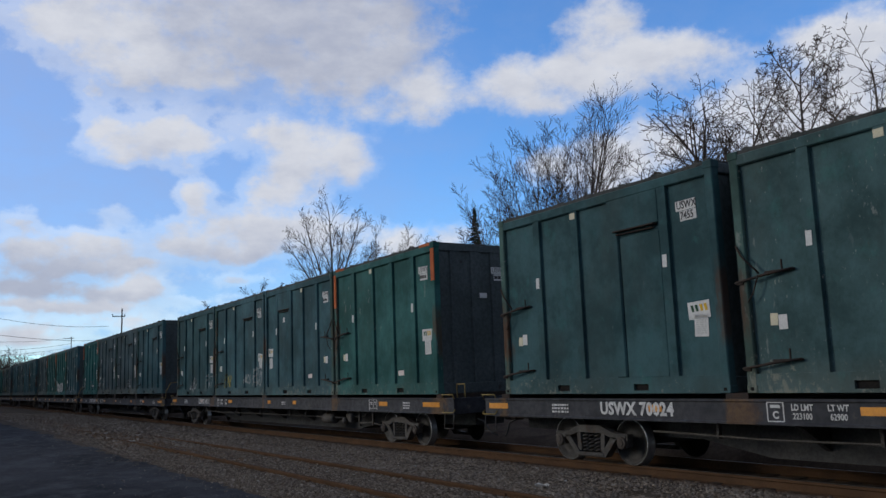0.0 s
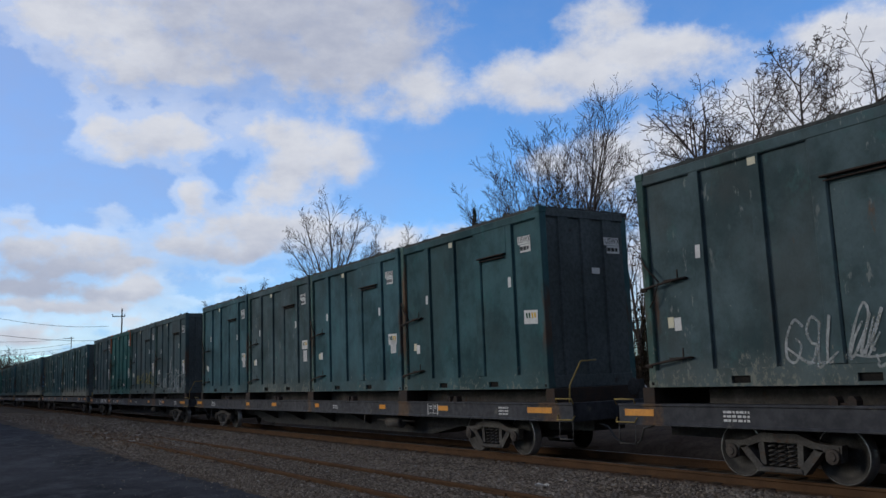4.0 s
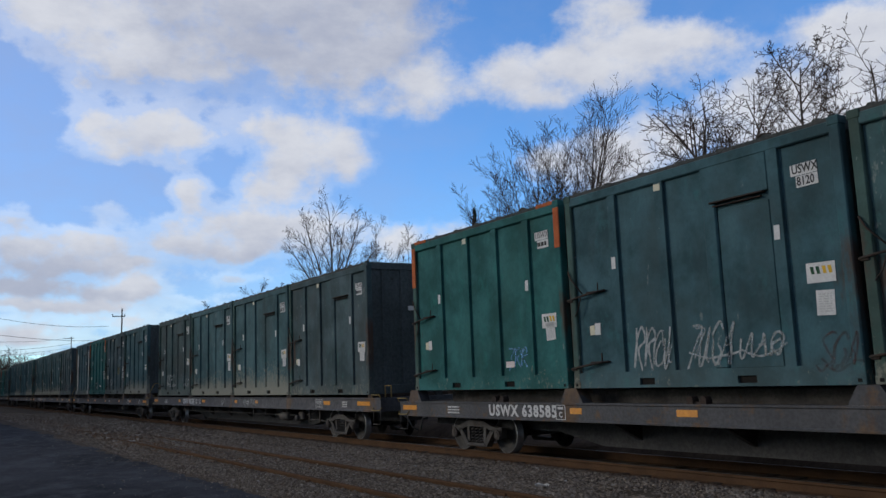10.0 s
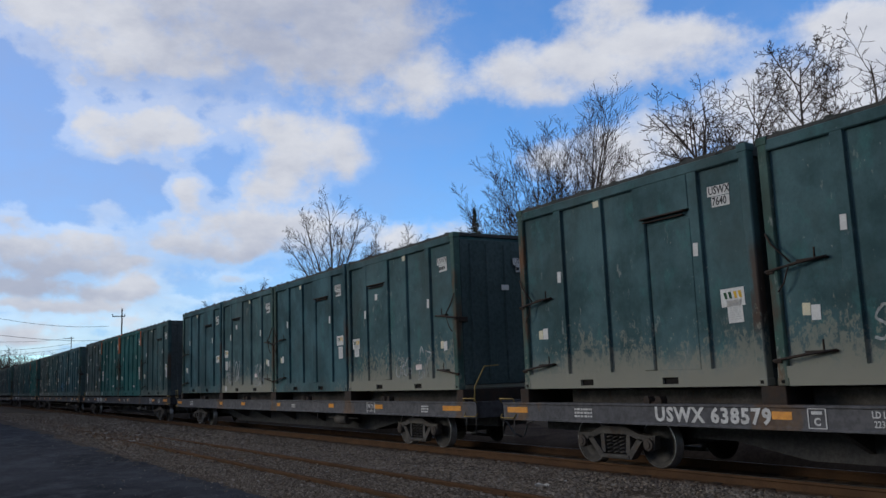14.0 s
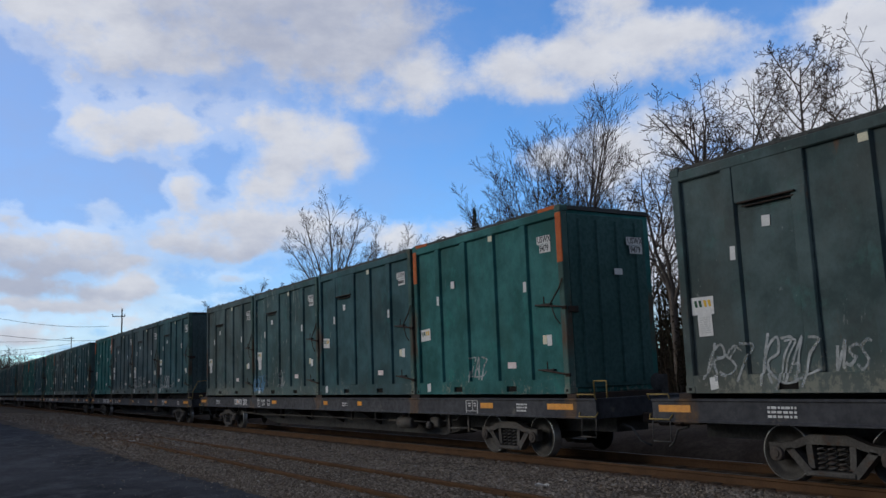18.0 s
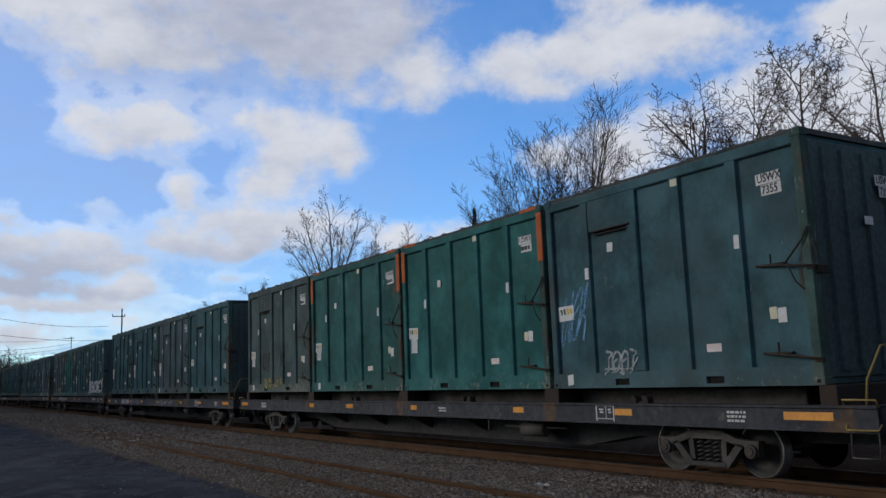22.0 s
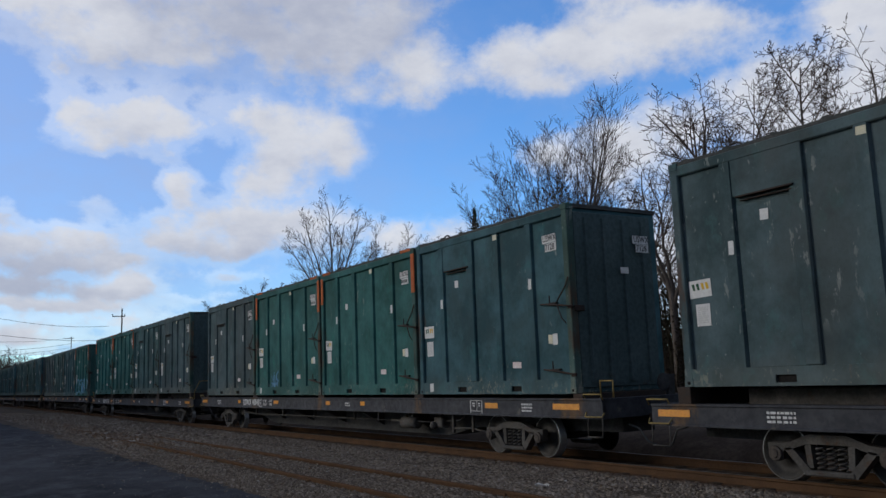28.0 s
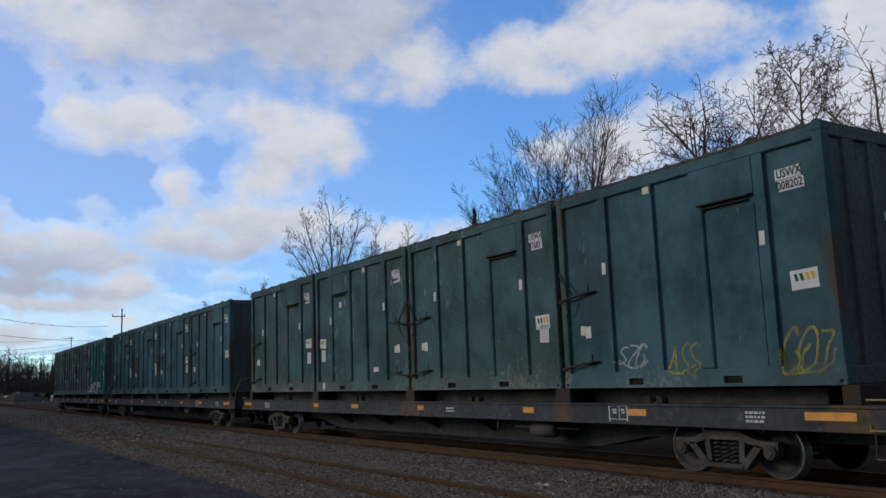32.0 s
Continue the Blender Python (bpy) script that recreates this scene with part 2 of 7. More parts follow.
def leak_stained(m):
    """Adds ochre rust stains where the container joints drip on the side sill, every 6.14 m."""
    nt = m.node_tree
    b = nt.nodes["Principled BSDF"]
    old = b.inputs["Base Color"].links[0].from_socket
    co = coords(nt)
    sep = nt.nodes.new("ShaderNodeSeparateXYZ")
    nt.links.new(co, sep.inputs[0])
    info = nt.nodes.new("ShaderNodeObjectInfo")
    seat = calc(nt, "ABSOLUTE", calc(nt, "SUBTRACT", calc(nt, "MODULO", calc(nt, "ADD", sep.outputs["X"], 33.77), 6.14), 3.07), 0)
    shift = nt.nodes.new("ShaderNodeCombineXYZ")
    nt.links.new(calc(nt, "MULTIPLY", info.outputs["Random"], 50.0), shift.inputs[0])
    va = nt.nodes.new("ShaderNodeVectorMath")
    nt.links.new(co, va.inputs[0])
    nt.links.new(shift.outputs[0], va.inputs[1])
    rough = noise_tex(nt, va.outputs[0], 1.1, 7, 0.65, (1, 1, 0.5))
    fac = ramp(nt, calc(nt, "ADD", seat, calc(nt, "MULTIPLY", calc(nt, "SUBTRACT", rough, 0.5), 2.6)), 0.10, 0.36, 0.50, 0.0)
    tone = mixed(nt, ramp(nt, noise_tex(nt, va.outputs[0], 5, 6, 0.7), 0.35, 0.65), (0.16, 0.085, 0.025), (0.09, 0.046, 0.022))
    nt.links.new(mixed(nt, fac, old, tone), b.inputs["Base Color"])


ORANGE = surface("orange_primer", (0.40, 0.10, 0.025), (0.32, 0.07, 0.02), 3, 0.7, 0, 25, 0.002, (0.10, 0.05, 0.03))
LIDMAT = surface("grey_lid_steel", (0.03, 0.036, 0.036), (0.05, 0.052, 0.05), 1.5, 0.65, 0.1, 20, 0.004, (0.10, 0.055, 0.03), (0.6, 0.75))
RUSTBAR = surface("rusty_bar_steel", (0.050, 0.034, 0.026), (0.034, 0.031, 0.029), 6, 0.8, 0.3, 60, 0.002)
DARKHOLE = surface("hole_shade_black", (0.014, 0.014, 0.014), (0.022, 0.020, 0.018), 4, 0.95, 0, 30, 0.001)
PAPER = surface("white_sticker", (0.60, 0.60, 0.58), (0.50, 0.50, 0.49), 5, 0.6, 0, 60, 0.0005, (0.33, 0.32, 0.29), (0.62, 0.75))
PINKPAPER = surface("faded_pink_sticker", (0.58, 0.48, 0.45), (0.62, 0.56, 0.54), 5, 0.6, 0, 60, 0.0005, (0.40, 0.30, 0.28), (0.60, 0.72))
CREAM = surface("cream_sticker", (0.58, 0.54, 0.38), (0.50, 0.47, 0.36), 5, 0.6, 0, 60, 0.0005)
INK = surface("dark_ink", (0.03, 0.03, 0.03), (0.045, 0.045, 0.045), 9, 0.7, 0, 60, 0.0003)
FAINTINK = surface("faint_print", (0.40, 0.41, 0.40), (0.46, 0.46, 0.45), 9, 0.7, 0, 60, 0.0003)
GREENINK = surface("dark_green_print", (0.015, 0.06, 0.03), (0.02, 0.07, 0.035), 9, 0.6, 0, 60, 0.0003)
YELLOWINK = surface("yellow_print", (0.60, 0.36, 0.03), (0.52, 0.33, 0.03), 9, 0.6, 0, 60, 0.0003)
CARSTEEL = surface("black_car_paint", (0.028, 0.030, 0.036), (0.044, 0.046, 0.053), 1.2, 0.65, 0, 7, 0.002, (0.085, 0.078, 0.072), (0.60, 0.72))
CARSTEEL2 = surface("grey_car_paint", (0.075, 0.076, 0.080), (0.055, 0.056, 0.060), 1.0, 0.65, 0, 18, 0.003, (0.11, 0.068, 0.038), (0.54, 0.68))
CARSTEEL3 = surface("dusty_black_car_paint", (0.066, 0.067, 0.074), (0.092, 0.092, 0.098), 0.8, 0.72, 0, 9, 0.002, (0.045, 0.046, 0.050), (0.54, 0.70))
leak_stained(CARSTEEL)
leak_stained(CARSTEEL3)
leak_stained(CARSTEEL2)
UNDER = surface("sooty_underframe", (0.047, 0.047, 0.048), (0.068, 0.066, 0.064), 2, 0.85, 0, 20, 0.004)
# Deck steel coloured lighter to lift the dark gap under the boxes.
DECKLIFT = surface("lightened_deck_steel", (0.075, 0.068, 0.062), (0.125, 0.112, 0.10), 1.5, 0.9, 0, 20, 0.004, (0.10, 0.06, 0.035), (0.55, 0.7))
TRUCKSTEEL = surface("dusty_cast_steel", (0.052, 0.049, 0.046), (0.086, 0.081, 0.075), 3, 0.75, 0.2, 30, 0.004, (0.06, 0.035, 0.022))
WHEELSTEEL = surface("wheel_steel", (0.022, 0.021, 0.020), (0.036, 0.034, 0.032), 4, 0.6, 0.3, 40, 0.002)
TREAD = surface("polished_tread_steel", (0.30, 0.30, 0.30), (0.24, 0.24, 0.24), 6, 0.4, 0.8, 60, 0.001)
CAPRUST = surface("bearing_cap_steel", (0.070, 0.058, 0.050), (0.045, 0.038, 0.034), 9, 0.75, 0.1, 60, 0.002)
YELLOWBAR = surface("yellow_safety_paint", (0.27, 0.19, 0.06), (0.20, 0.15, 0.06), 6, 0.6, 0, 60, 0.001, (0.10, 0.07, 0.04))
REFLECT = surface("amber_reflector", (0.66, 0.27, 0.018), (0.52, 0.20, 0.016), 8, 0.35, 0, 80, 0.0006, (0.20, 0.10, 0.03), (0.66, 0.76))
STENCIL = surface("white_stencil_paint", (0.58, 0.58, 0.57), (0.42, 0.42, 0.41), 8, 0.7, 0, 60, 0.0004, (0.09, 0.08, 0.075), (0.60, 0.7))


def spray_paint(name, c1, c2, cover):
    """Thin sprayed paint, worn through in patches."""
    m = surface(name, c1, c2, 5, 0.7, 0, 40, 0.0003)
    nt = m.node_tree
    b = nt.nodes["Principled BSDF"]
    wornout = noise_tex(nt, coords(nt), 3.2, 7, 0.7, (1, 1, 0.7), (5, 2, 8))
    nt.links.new(ramp(nt, wornout, 0.30, 0.62, cover, cover * 0.45), b.inputs["Alpha"])
    return m


SPRAY = [spray_paint("white_spray", (0.44, 0.46, 0.46), (0.28, 0.31, 0.31), 0.9),
         spray_paint("yellow_spray", (0.40, 0.33, 0.07), (0.26, 0.24, 0.07), 0.9),
         spray_paint("blue_spray", (0.10, 0.26, 0.45), (0.17, 0.34, 0.52), 0.95),
         spray_paint("pink_spray", (0.34, 0.22, 0.30), (0.28, 0.19, 0.26), 0.8),
         spray_paint("red_spray", (0.12, 0.034, 0.030), (0.075, 0.036, 0.032), 0.5),
         spray_paint("dark_spray", (0.010, 0.016, 0.018), (0.016, 0.022, 0.024), 0.9)]


FILL = {0: STENCIL, 2: surface("sky_blue_fill", (0.14, 0.36, 0.52), (0.20, 0.42, 0.56), 4, 0.7, 0, 40, 0.0003, (0.10, 0.22, 0.28), (0.6, 0.72))}


def asphalt_material():
    """Old asphalt: patches, worn aggregate, damp dark spots and grit."""
    m, nt, b = nodes_of("worn_asphalt")
    co = coords(nt)
    col = mixed(nt, ramp(nt, noise_tex(nt, co, 0.30, 6, 0.65, (0.5, 1, 1)), 0.38, 0.62), (0.017, 0.019, 0.023), (0.034, 0.037, 0.044))
    col = mixed(nt, ramp(nt, noise_tex(nt, co, 1.4, 7, 0.7, (0.7, 1, 1), (4, 8, 0)), 0.47, 0.60, 0, 0.7), col, (0.056, 0.059, 0.066))
    grit = noise_tex(nt, co, 38, 5, 0.75)
    col = mixed(nt, ramp(nt, noise_tex(nt, co, 4.5, 7, 0.72, (0.8, 1, 1), (1, 6, 0)), 0.52, 0.64, 0, 0.55), col, (0.055, 0.054, 0.054))
    col = mixed(nt, ramp(nt, grit, 0.58, 0.68, 0, 0.5), col, (0.10, 0.098, 0.094))
    col = mixed(nt, ramp(nt, noise_tex(nt, co, 9, 6, 0.7, (1, 1, 1), (2, 5, 0)), 0.60, 0.68, 0, 0.55), col, (0.012, 0.012, 0.012))
    nt.links.new(col, b.inputs["Base Color"])
    b.inputs["Roughness"].default_value = 0.9
    b.inputs["Specular IOR Level"].default_value = 0.04
    bumped(nt, b, calc(nt, "ADD", grit, noise_tex(nt, co, 7, 4)), 0.02, 0.7)
    return m


ASPHALT = asphalt_material()
DIRT = surface("gravel_dirt", (0.066, 0.051, 0.038), (0.098, 0.078, 0.058), 0.6, 0.95, 0, 22, 0.02, (0.10, 0.085, 0.068), (0.6, 0.75))
BALLAST = surface("ballast_bed", (0.062, 0.050, 0.038), (0.092, 0.076, 0.060), 1.5, 0.95, 0, 28, 0.03, (0.055, 0.036, 0.024), (0.52, 0.66))


def rust_dusted(m):
    """Adds brown rust dust to a stone bed along the near rail."""
    nt = m.node_tree
    b = nt.nodes["Principled BSDF"]
    old = b.inputs["Base Color"].links[0].from_socket
    co = coords(nt)
    sep = nt.nodes.new("ShaderNodeSeparateXYZ")
    nt.links.new(co, sep.inputs[0])
    near = calc(nt, "ABSOLUTE", calc(nt, "SUBTRACT", sep.outputs["Y"], 11.4), 0)
    fac = ramp(nt, calc(nt, "ADD", near, calc(nt, "MULTIPLY", noise_tex(nt, co, 3, 6, 0.65), 0.35)), 0.25, 0.85, 0.85, 0.0)
    nt.links.new(mixed(nt, fac, old, (0.072, 0.041, 0.024)), b.inputs["Base Color"])


rust_dusted(BALLAST)
RAILRUST = surface("rail_rust", (0.088, 0.050, 0.028), (0.064, 0.038, 0.023), 2, 0.85, 0.0, 40, 0.002, (0.065, 0.036, 0.022))
RAILTOP = surface("rail_running_steel", (0.24, 0.225, 0.21), (0.17, 0.16, 0.15), 2, 0.58, 0.7, 60, 0.0005)
TIEWOOD = surface("creosoted_tie", (0.045, 0.034, 0.026), (0.075, 0.058, 0.044), 2.5, 0.9, 0, 30, 0.006, None, (0, 1), (0.3, 3, 3))
BARK = surface("grey_bark", (0.085, 0.070, 0.060), (0.13, 0.11, 0.095), 3, 0.9, 0, 25, 0.01, None, (0, 1), (3, 3, 0.5))
TWIG = surface("dark_twig", (0.056, 0.043, 0.036), (0.080, 0.062, 0.053), 3, 0.9, 0, 25, 0.002)
NEEDLE = surface("spruce_needles", (0.012, 0.026, 0.014), (0.020, 0.036, 0.020), 3, 0.8, 0, 25, 0.004)
FARWOOD = surface("grey_brown_woods", (0.046, 0.038, 0.036), (0.064, 0.054, 0.050), 0.05, 0.95, 0, 3, 0.02)
BRUSH = surface("dry_brush", (0.050, 0.036, 0.027), (0.080, 0.060, 0.045), 1.0, 0.95, 0, 12, 0.01)


def stone_material():
    m, nt, b = nodes_of("crushed_stone")
    geo = nt.nodes.new("ShaderNodeNewGeometry")
    cr = nt.nodes.new("ShaderNodeValToRGB")
    stops = ((0.0, (0.105, 0.082, 0.063)), (0.4, (0.190, 0.154, 0.122)), (0.8, (0.280, 0.234, 0.190)), (0.985, (0.31, 0.27, 0.215)), (1.0, (0.40, 0.39, 0.36)))
    while len(cr.color_ramp.elements) < len(stops):
        cr.color_ramp.elements.new(0.5)
    for e, (p, c) in zip(cr.color_ramp.elements, stops):
        e.position, e.color = p, (*c, 1)
    nt.links.new(geo.outputs["Random Per Island"], cr.inputs["Fac"])
    fine = noise_tex(nt, coords(nt), 60, 4)
    nt.links.new(mixed(nt, ramp(nt, fine, 0.4, 0.65, 0, 0.4), cr.outputs["Color"], (0.045, 0.034, 0.026)), b.inputs["Base Color"])
    b.inputs["Roughness"].default_value = 0.9
    b.inputs["Specular IOR Level"].default_value = 0.15
    bumped(nt, b, fine, 0.004)
    return m


STONE = stone_material()
rust_dusted(STONE)

# ---- clouds: a far layer that drifts slowly towards the camera ----
CLOUD_HEIGHT = 180.0
PUFFS_TOP = [(82.9, 22.4, 3.8, 2.0, 1, 0.2), (78.7, 21.1, 3.4, 2.5, 1, 0.2), (71.8, 23.0, 7.8, 3.5, 1, 0.8), (64.0, 23.6, 6.4, 3.8, 1, 0.8), (75.1, 20.0, 4.5, 1.3, 0.9, 0.5), (65.3, 20.0, 4.7, 1.5, 0.8, 0.55), (60.9, 21.4, 2.8, 2.1, 0.8, 0.6), (80.6, 25.6, 9.3, 2.2, 1, 0.4), (66.7, 27.7, 12.9, 3.4, 1, 0.8), (81.0, 18.9, 1.4, 1.1, 0.55, 0.2)]
PUFFS_MID = [(58.3, 19.2, 2.3, 1.5, 1, 0.15), (58.7, 17.6, 1.4, 1.1, 0.8, 0.25), (62.9, 17.9, 3.5, 1.1, 0.5, 0.3), (80.3, 16.5, 1.6, 1.4, 1, 0.1), (76.9, 16.2, 3.4, 1.6, 1, 0.2), (78.8, 14.7, 2.7, 0.7, 0.8, 0.5), (74.6, 16.3, 1.8, 1.3, 0.9, 0.2), (75.1, 14.3, 0.9, 0.5, 0.5, 0.3), (69.8, 16.6, 2.1, 1.5, 1, 0.1), (66.5, 15.7, 3.3, 1.8, 1, 0.3), (64.2, 15.0, 1.7, 1.9, 1, 0.3), (68.1, 13.8, 2.7, 1.5, 1, 0.35), (69.9, 12.4, 2.5, 1.2, 1, 0.2)]
PUFFS_LOW = [(74.6, 12.3, 1.4, 1.3, 1, 0.25), (72.6, 10.4, 3.9, 1.1, 1, 0.35), (75.5, 9.2, 3.1, 1.1, 1, 0.5), (70.2, 9.6, 3.0, 1.5, 1, 0.45), (71.7, 8.5, 2.6, 0.6, 0.85, 0.75), (79.5, 11.3, 1.7, 0.7, 0.6, 0.45), (85.4, 10.3, 1.4, 1.0, 0.85, 0.45), (83.8, 8.8, 3.4, 1.1, 1, 0.5), (80.4, 9.1, 2.3, 1.0, 1, 0.3), (82.5, 7.6, 5.0, 0.9, 1, 0.95), (78.0, 6.6, 1.7, 0.7, 1, 0.15), (84.0, 6.2, 3.6, 0.7, 1, 0.95), (79.5, 5.9, 2.5, 0.5, 0.85, 0.75), (78.3, 7.9, 1.7, 0.6, 0.85, 0.45), (82.5, 5.2, 4.1, 0.3, 0.6, 0.55)]
PUFFS_TREE = [(66.8, 9.9, 2.2, 2.2, 0.85, 0.3), (61.7, 9.1, 2.7, 1.6, 0.9, 0.15), (64.6, 10.3, 1.9, 1.5, 0.6, 0.2), (57.4, 9.3, 2.7, 1.0, 0.8, 0.2), (82.1, 5.1, 6.5, 0.4, 0.55, 0.4), (84.9, 3.3, 4.2, 1.0, 0.6, 0.45), (71.8, 7.0, 2.6, 0.5, 0.5, 0.3), (75.1, 5.5, 2.6, 0.3, 0.4, 0.3), (78.8, 4.2, 4.2, 0.7, 0.5, 0.3)]
PUFFS_RIGHT = [(46.4, 23.1, 2.5, 1.9, 0.85, 0.3), (49.0, 20.1, 4.3, 1.5, 0.95, 0.25), (52.8, 19.5, 2.5, 1.6, 0.95, 0.25), (44.0, 20.3, 3.5, 1.6, 0.9, 0.3), (40.4, 20.4, 2.7, 1.3, 0.85, 0.25), (50.8, 17.9, 3.1, 0.9, 0.65, 0.3), (46.0, 19.1, 3.4, 1.3, 0.6, 0.3), (32.9, 20.0, 2.0, 1.2, 0.85, 0.2), (29.9, 19.4, 2.0, 1.9, 1, 0.3), (31.3, 16.9, 2.7, 2.6, 0.8, 0.35), (46.1, 22.8, 3.1, 1.9, 0.44, 0.3), (41.7, 20.2, 3.9, 2.1, 0.385, 0.25), (31.0, 19.8, 4.5, 2.1, 0.495, 0.2), (29.8, 17.1, 2.8, 2.3, 0.44, 0.3), (50.6, 18.9, 4.8, 1.5, 0.385, 0.2), (33.2, 17.0, 4.0, 2.3, 0.2475, 0.3)]
PUFFS_BACK = [(37.0, 16.2, 4.1, 2.7, 0.95, 0.25), (46.4, 13.2, 4.8, 2.5, 0.9, 0.3), (43.7, 14.8, 4.4, 1.8, 0.85, 0.25), (34.2, 14.1, 4.3, 2.1, 0.9, 0.25), (50.9, 13.9, 2.3, 1.5, 0.65, 0.25), (31.5, 14.6, 2.9, 2.3, 0.9, 0.25), (28.8, 11.2, 4.4, 6.6, 0.8, 0.35), (43.0, 7.5, 5.5, 4.2, 0.85, 0.3), (36.5, 7.5, 5.0, 4.5, 0.8, 0.3)]


def value_noise(x, y, seed):
    """Smooth noise on arrays, 0 to 1."""
    xi, yi = np.floor(x).astype(int), np.floor(y).astype(int)
    fx, fy = x - xi, y - yi
    fx, fy = fx * fx * (3 - 2 * fx), fy * fy * (3 - 2 * fy)

    def h(a, b):
        n = np.sin(a * 127.1 + b * 311.7 + seed * 74.7) * 43758.5453
        return n - np.floor(n)
    return (h(xi, yi) * (1 - fx) + h(xi + 1, yi) * fx) * (1 - fy) + (h(xi, yi + 1) * (1 - fx) + h(xi + 1, yi + 1) * fx) * fy


def fractal(x, y, seed, octaves=5):
    total, amp, norm = 0.0, 1.0, 0.0
    for k in range(octaves):
        total, norm = total + amp * value_noise(x * 2 ** k, y * 2 ** k, seed + k), norm + amp
        amp *= 0.55
    return total / norm


def cloud_material():
    m = bpy.data.materials.new("cumulus")
    m.use_nodes = True
    nt = m.node_tree
    nt.nodes.clear()
    out = nt.nodes.new("ShaderNodeOutputMaterial")

    def attr(name):
        a = nt.nodes.new("ShaderNodeAttribute")
        a.attribute_name = name
        return a
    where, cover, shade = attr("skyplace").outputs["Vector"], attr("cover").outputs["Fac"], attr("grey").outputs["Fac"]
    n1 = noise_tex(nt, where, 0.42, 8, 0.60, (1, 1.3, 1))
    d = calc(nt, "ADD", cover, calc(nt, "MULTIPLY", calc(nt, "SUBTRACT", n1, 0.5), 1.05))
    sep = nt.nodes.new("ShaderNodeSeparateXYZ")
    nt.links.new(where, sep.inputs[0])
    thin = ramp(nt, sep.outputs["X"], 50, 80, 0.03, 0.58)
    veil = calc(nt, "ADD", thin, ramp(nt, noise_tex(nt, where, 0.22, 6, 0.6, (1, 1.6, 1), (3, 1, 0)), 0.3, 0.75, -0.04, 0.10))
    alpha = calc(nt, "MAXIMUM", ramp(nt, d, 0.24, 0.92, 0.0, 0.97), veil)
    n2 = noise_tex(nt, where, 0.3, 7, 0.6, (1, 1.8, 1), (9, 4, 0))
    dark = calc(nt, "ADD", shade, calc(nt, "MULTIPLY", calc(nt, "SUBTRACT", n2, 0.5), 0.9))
    # White tops and shaded grey undersides are painted into the emission.
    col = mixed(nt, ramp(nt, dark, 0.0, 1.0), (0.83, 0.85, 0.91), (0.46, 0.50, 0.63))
    # Greyest tone, mainly for the added cover outside the view.
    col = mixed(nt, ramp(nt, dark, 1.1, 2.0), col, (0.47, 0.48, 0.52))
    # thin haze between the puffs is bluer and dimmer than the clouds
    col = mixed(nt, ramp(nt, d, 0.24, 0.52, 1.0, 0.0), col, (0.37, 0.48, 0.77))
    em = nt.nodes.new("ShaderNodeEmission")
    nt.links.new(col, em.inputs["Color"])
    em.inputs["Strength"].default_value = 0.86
    tr = nt.nodes.new("ShaderNodeBsdfTransparent")
    mx = nt.nodes.new("ShaderNodeMixShader")
    nt.links.new(alpha, mx.inputs[0])
    nt.links.new(tr.outputs[0], mx.inputs[1])
    nt.links.new(em.outputs[0], mx.inputs[2])
    nt.links.new(mx.outputs[0], out.inputs["Surface"])
    return m


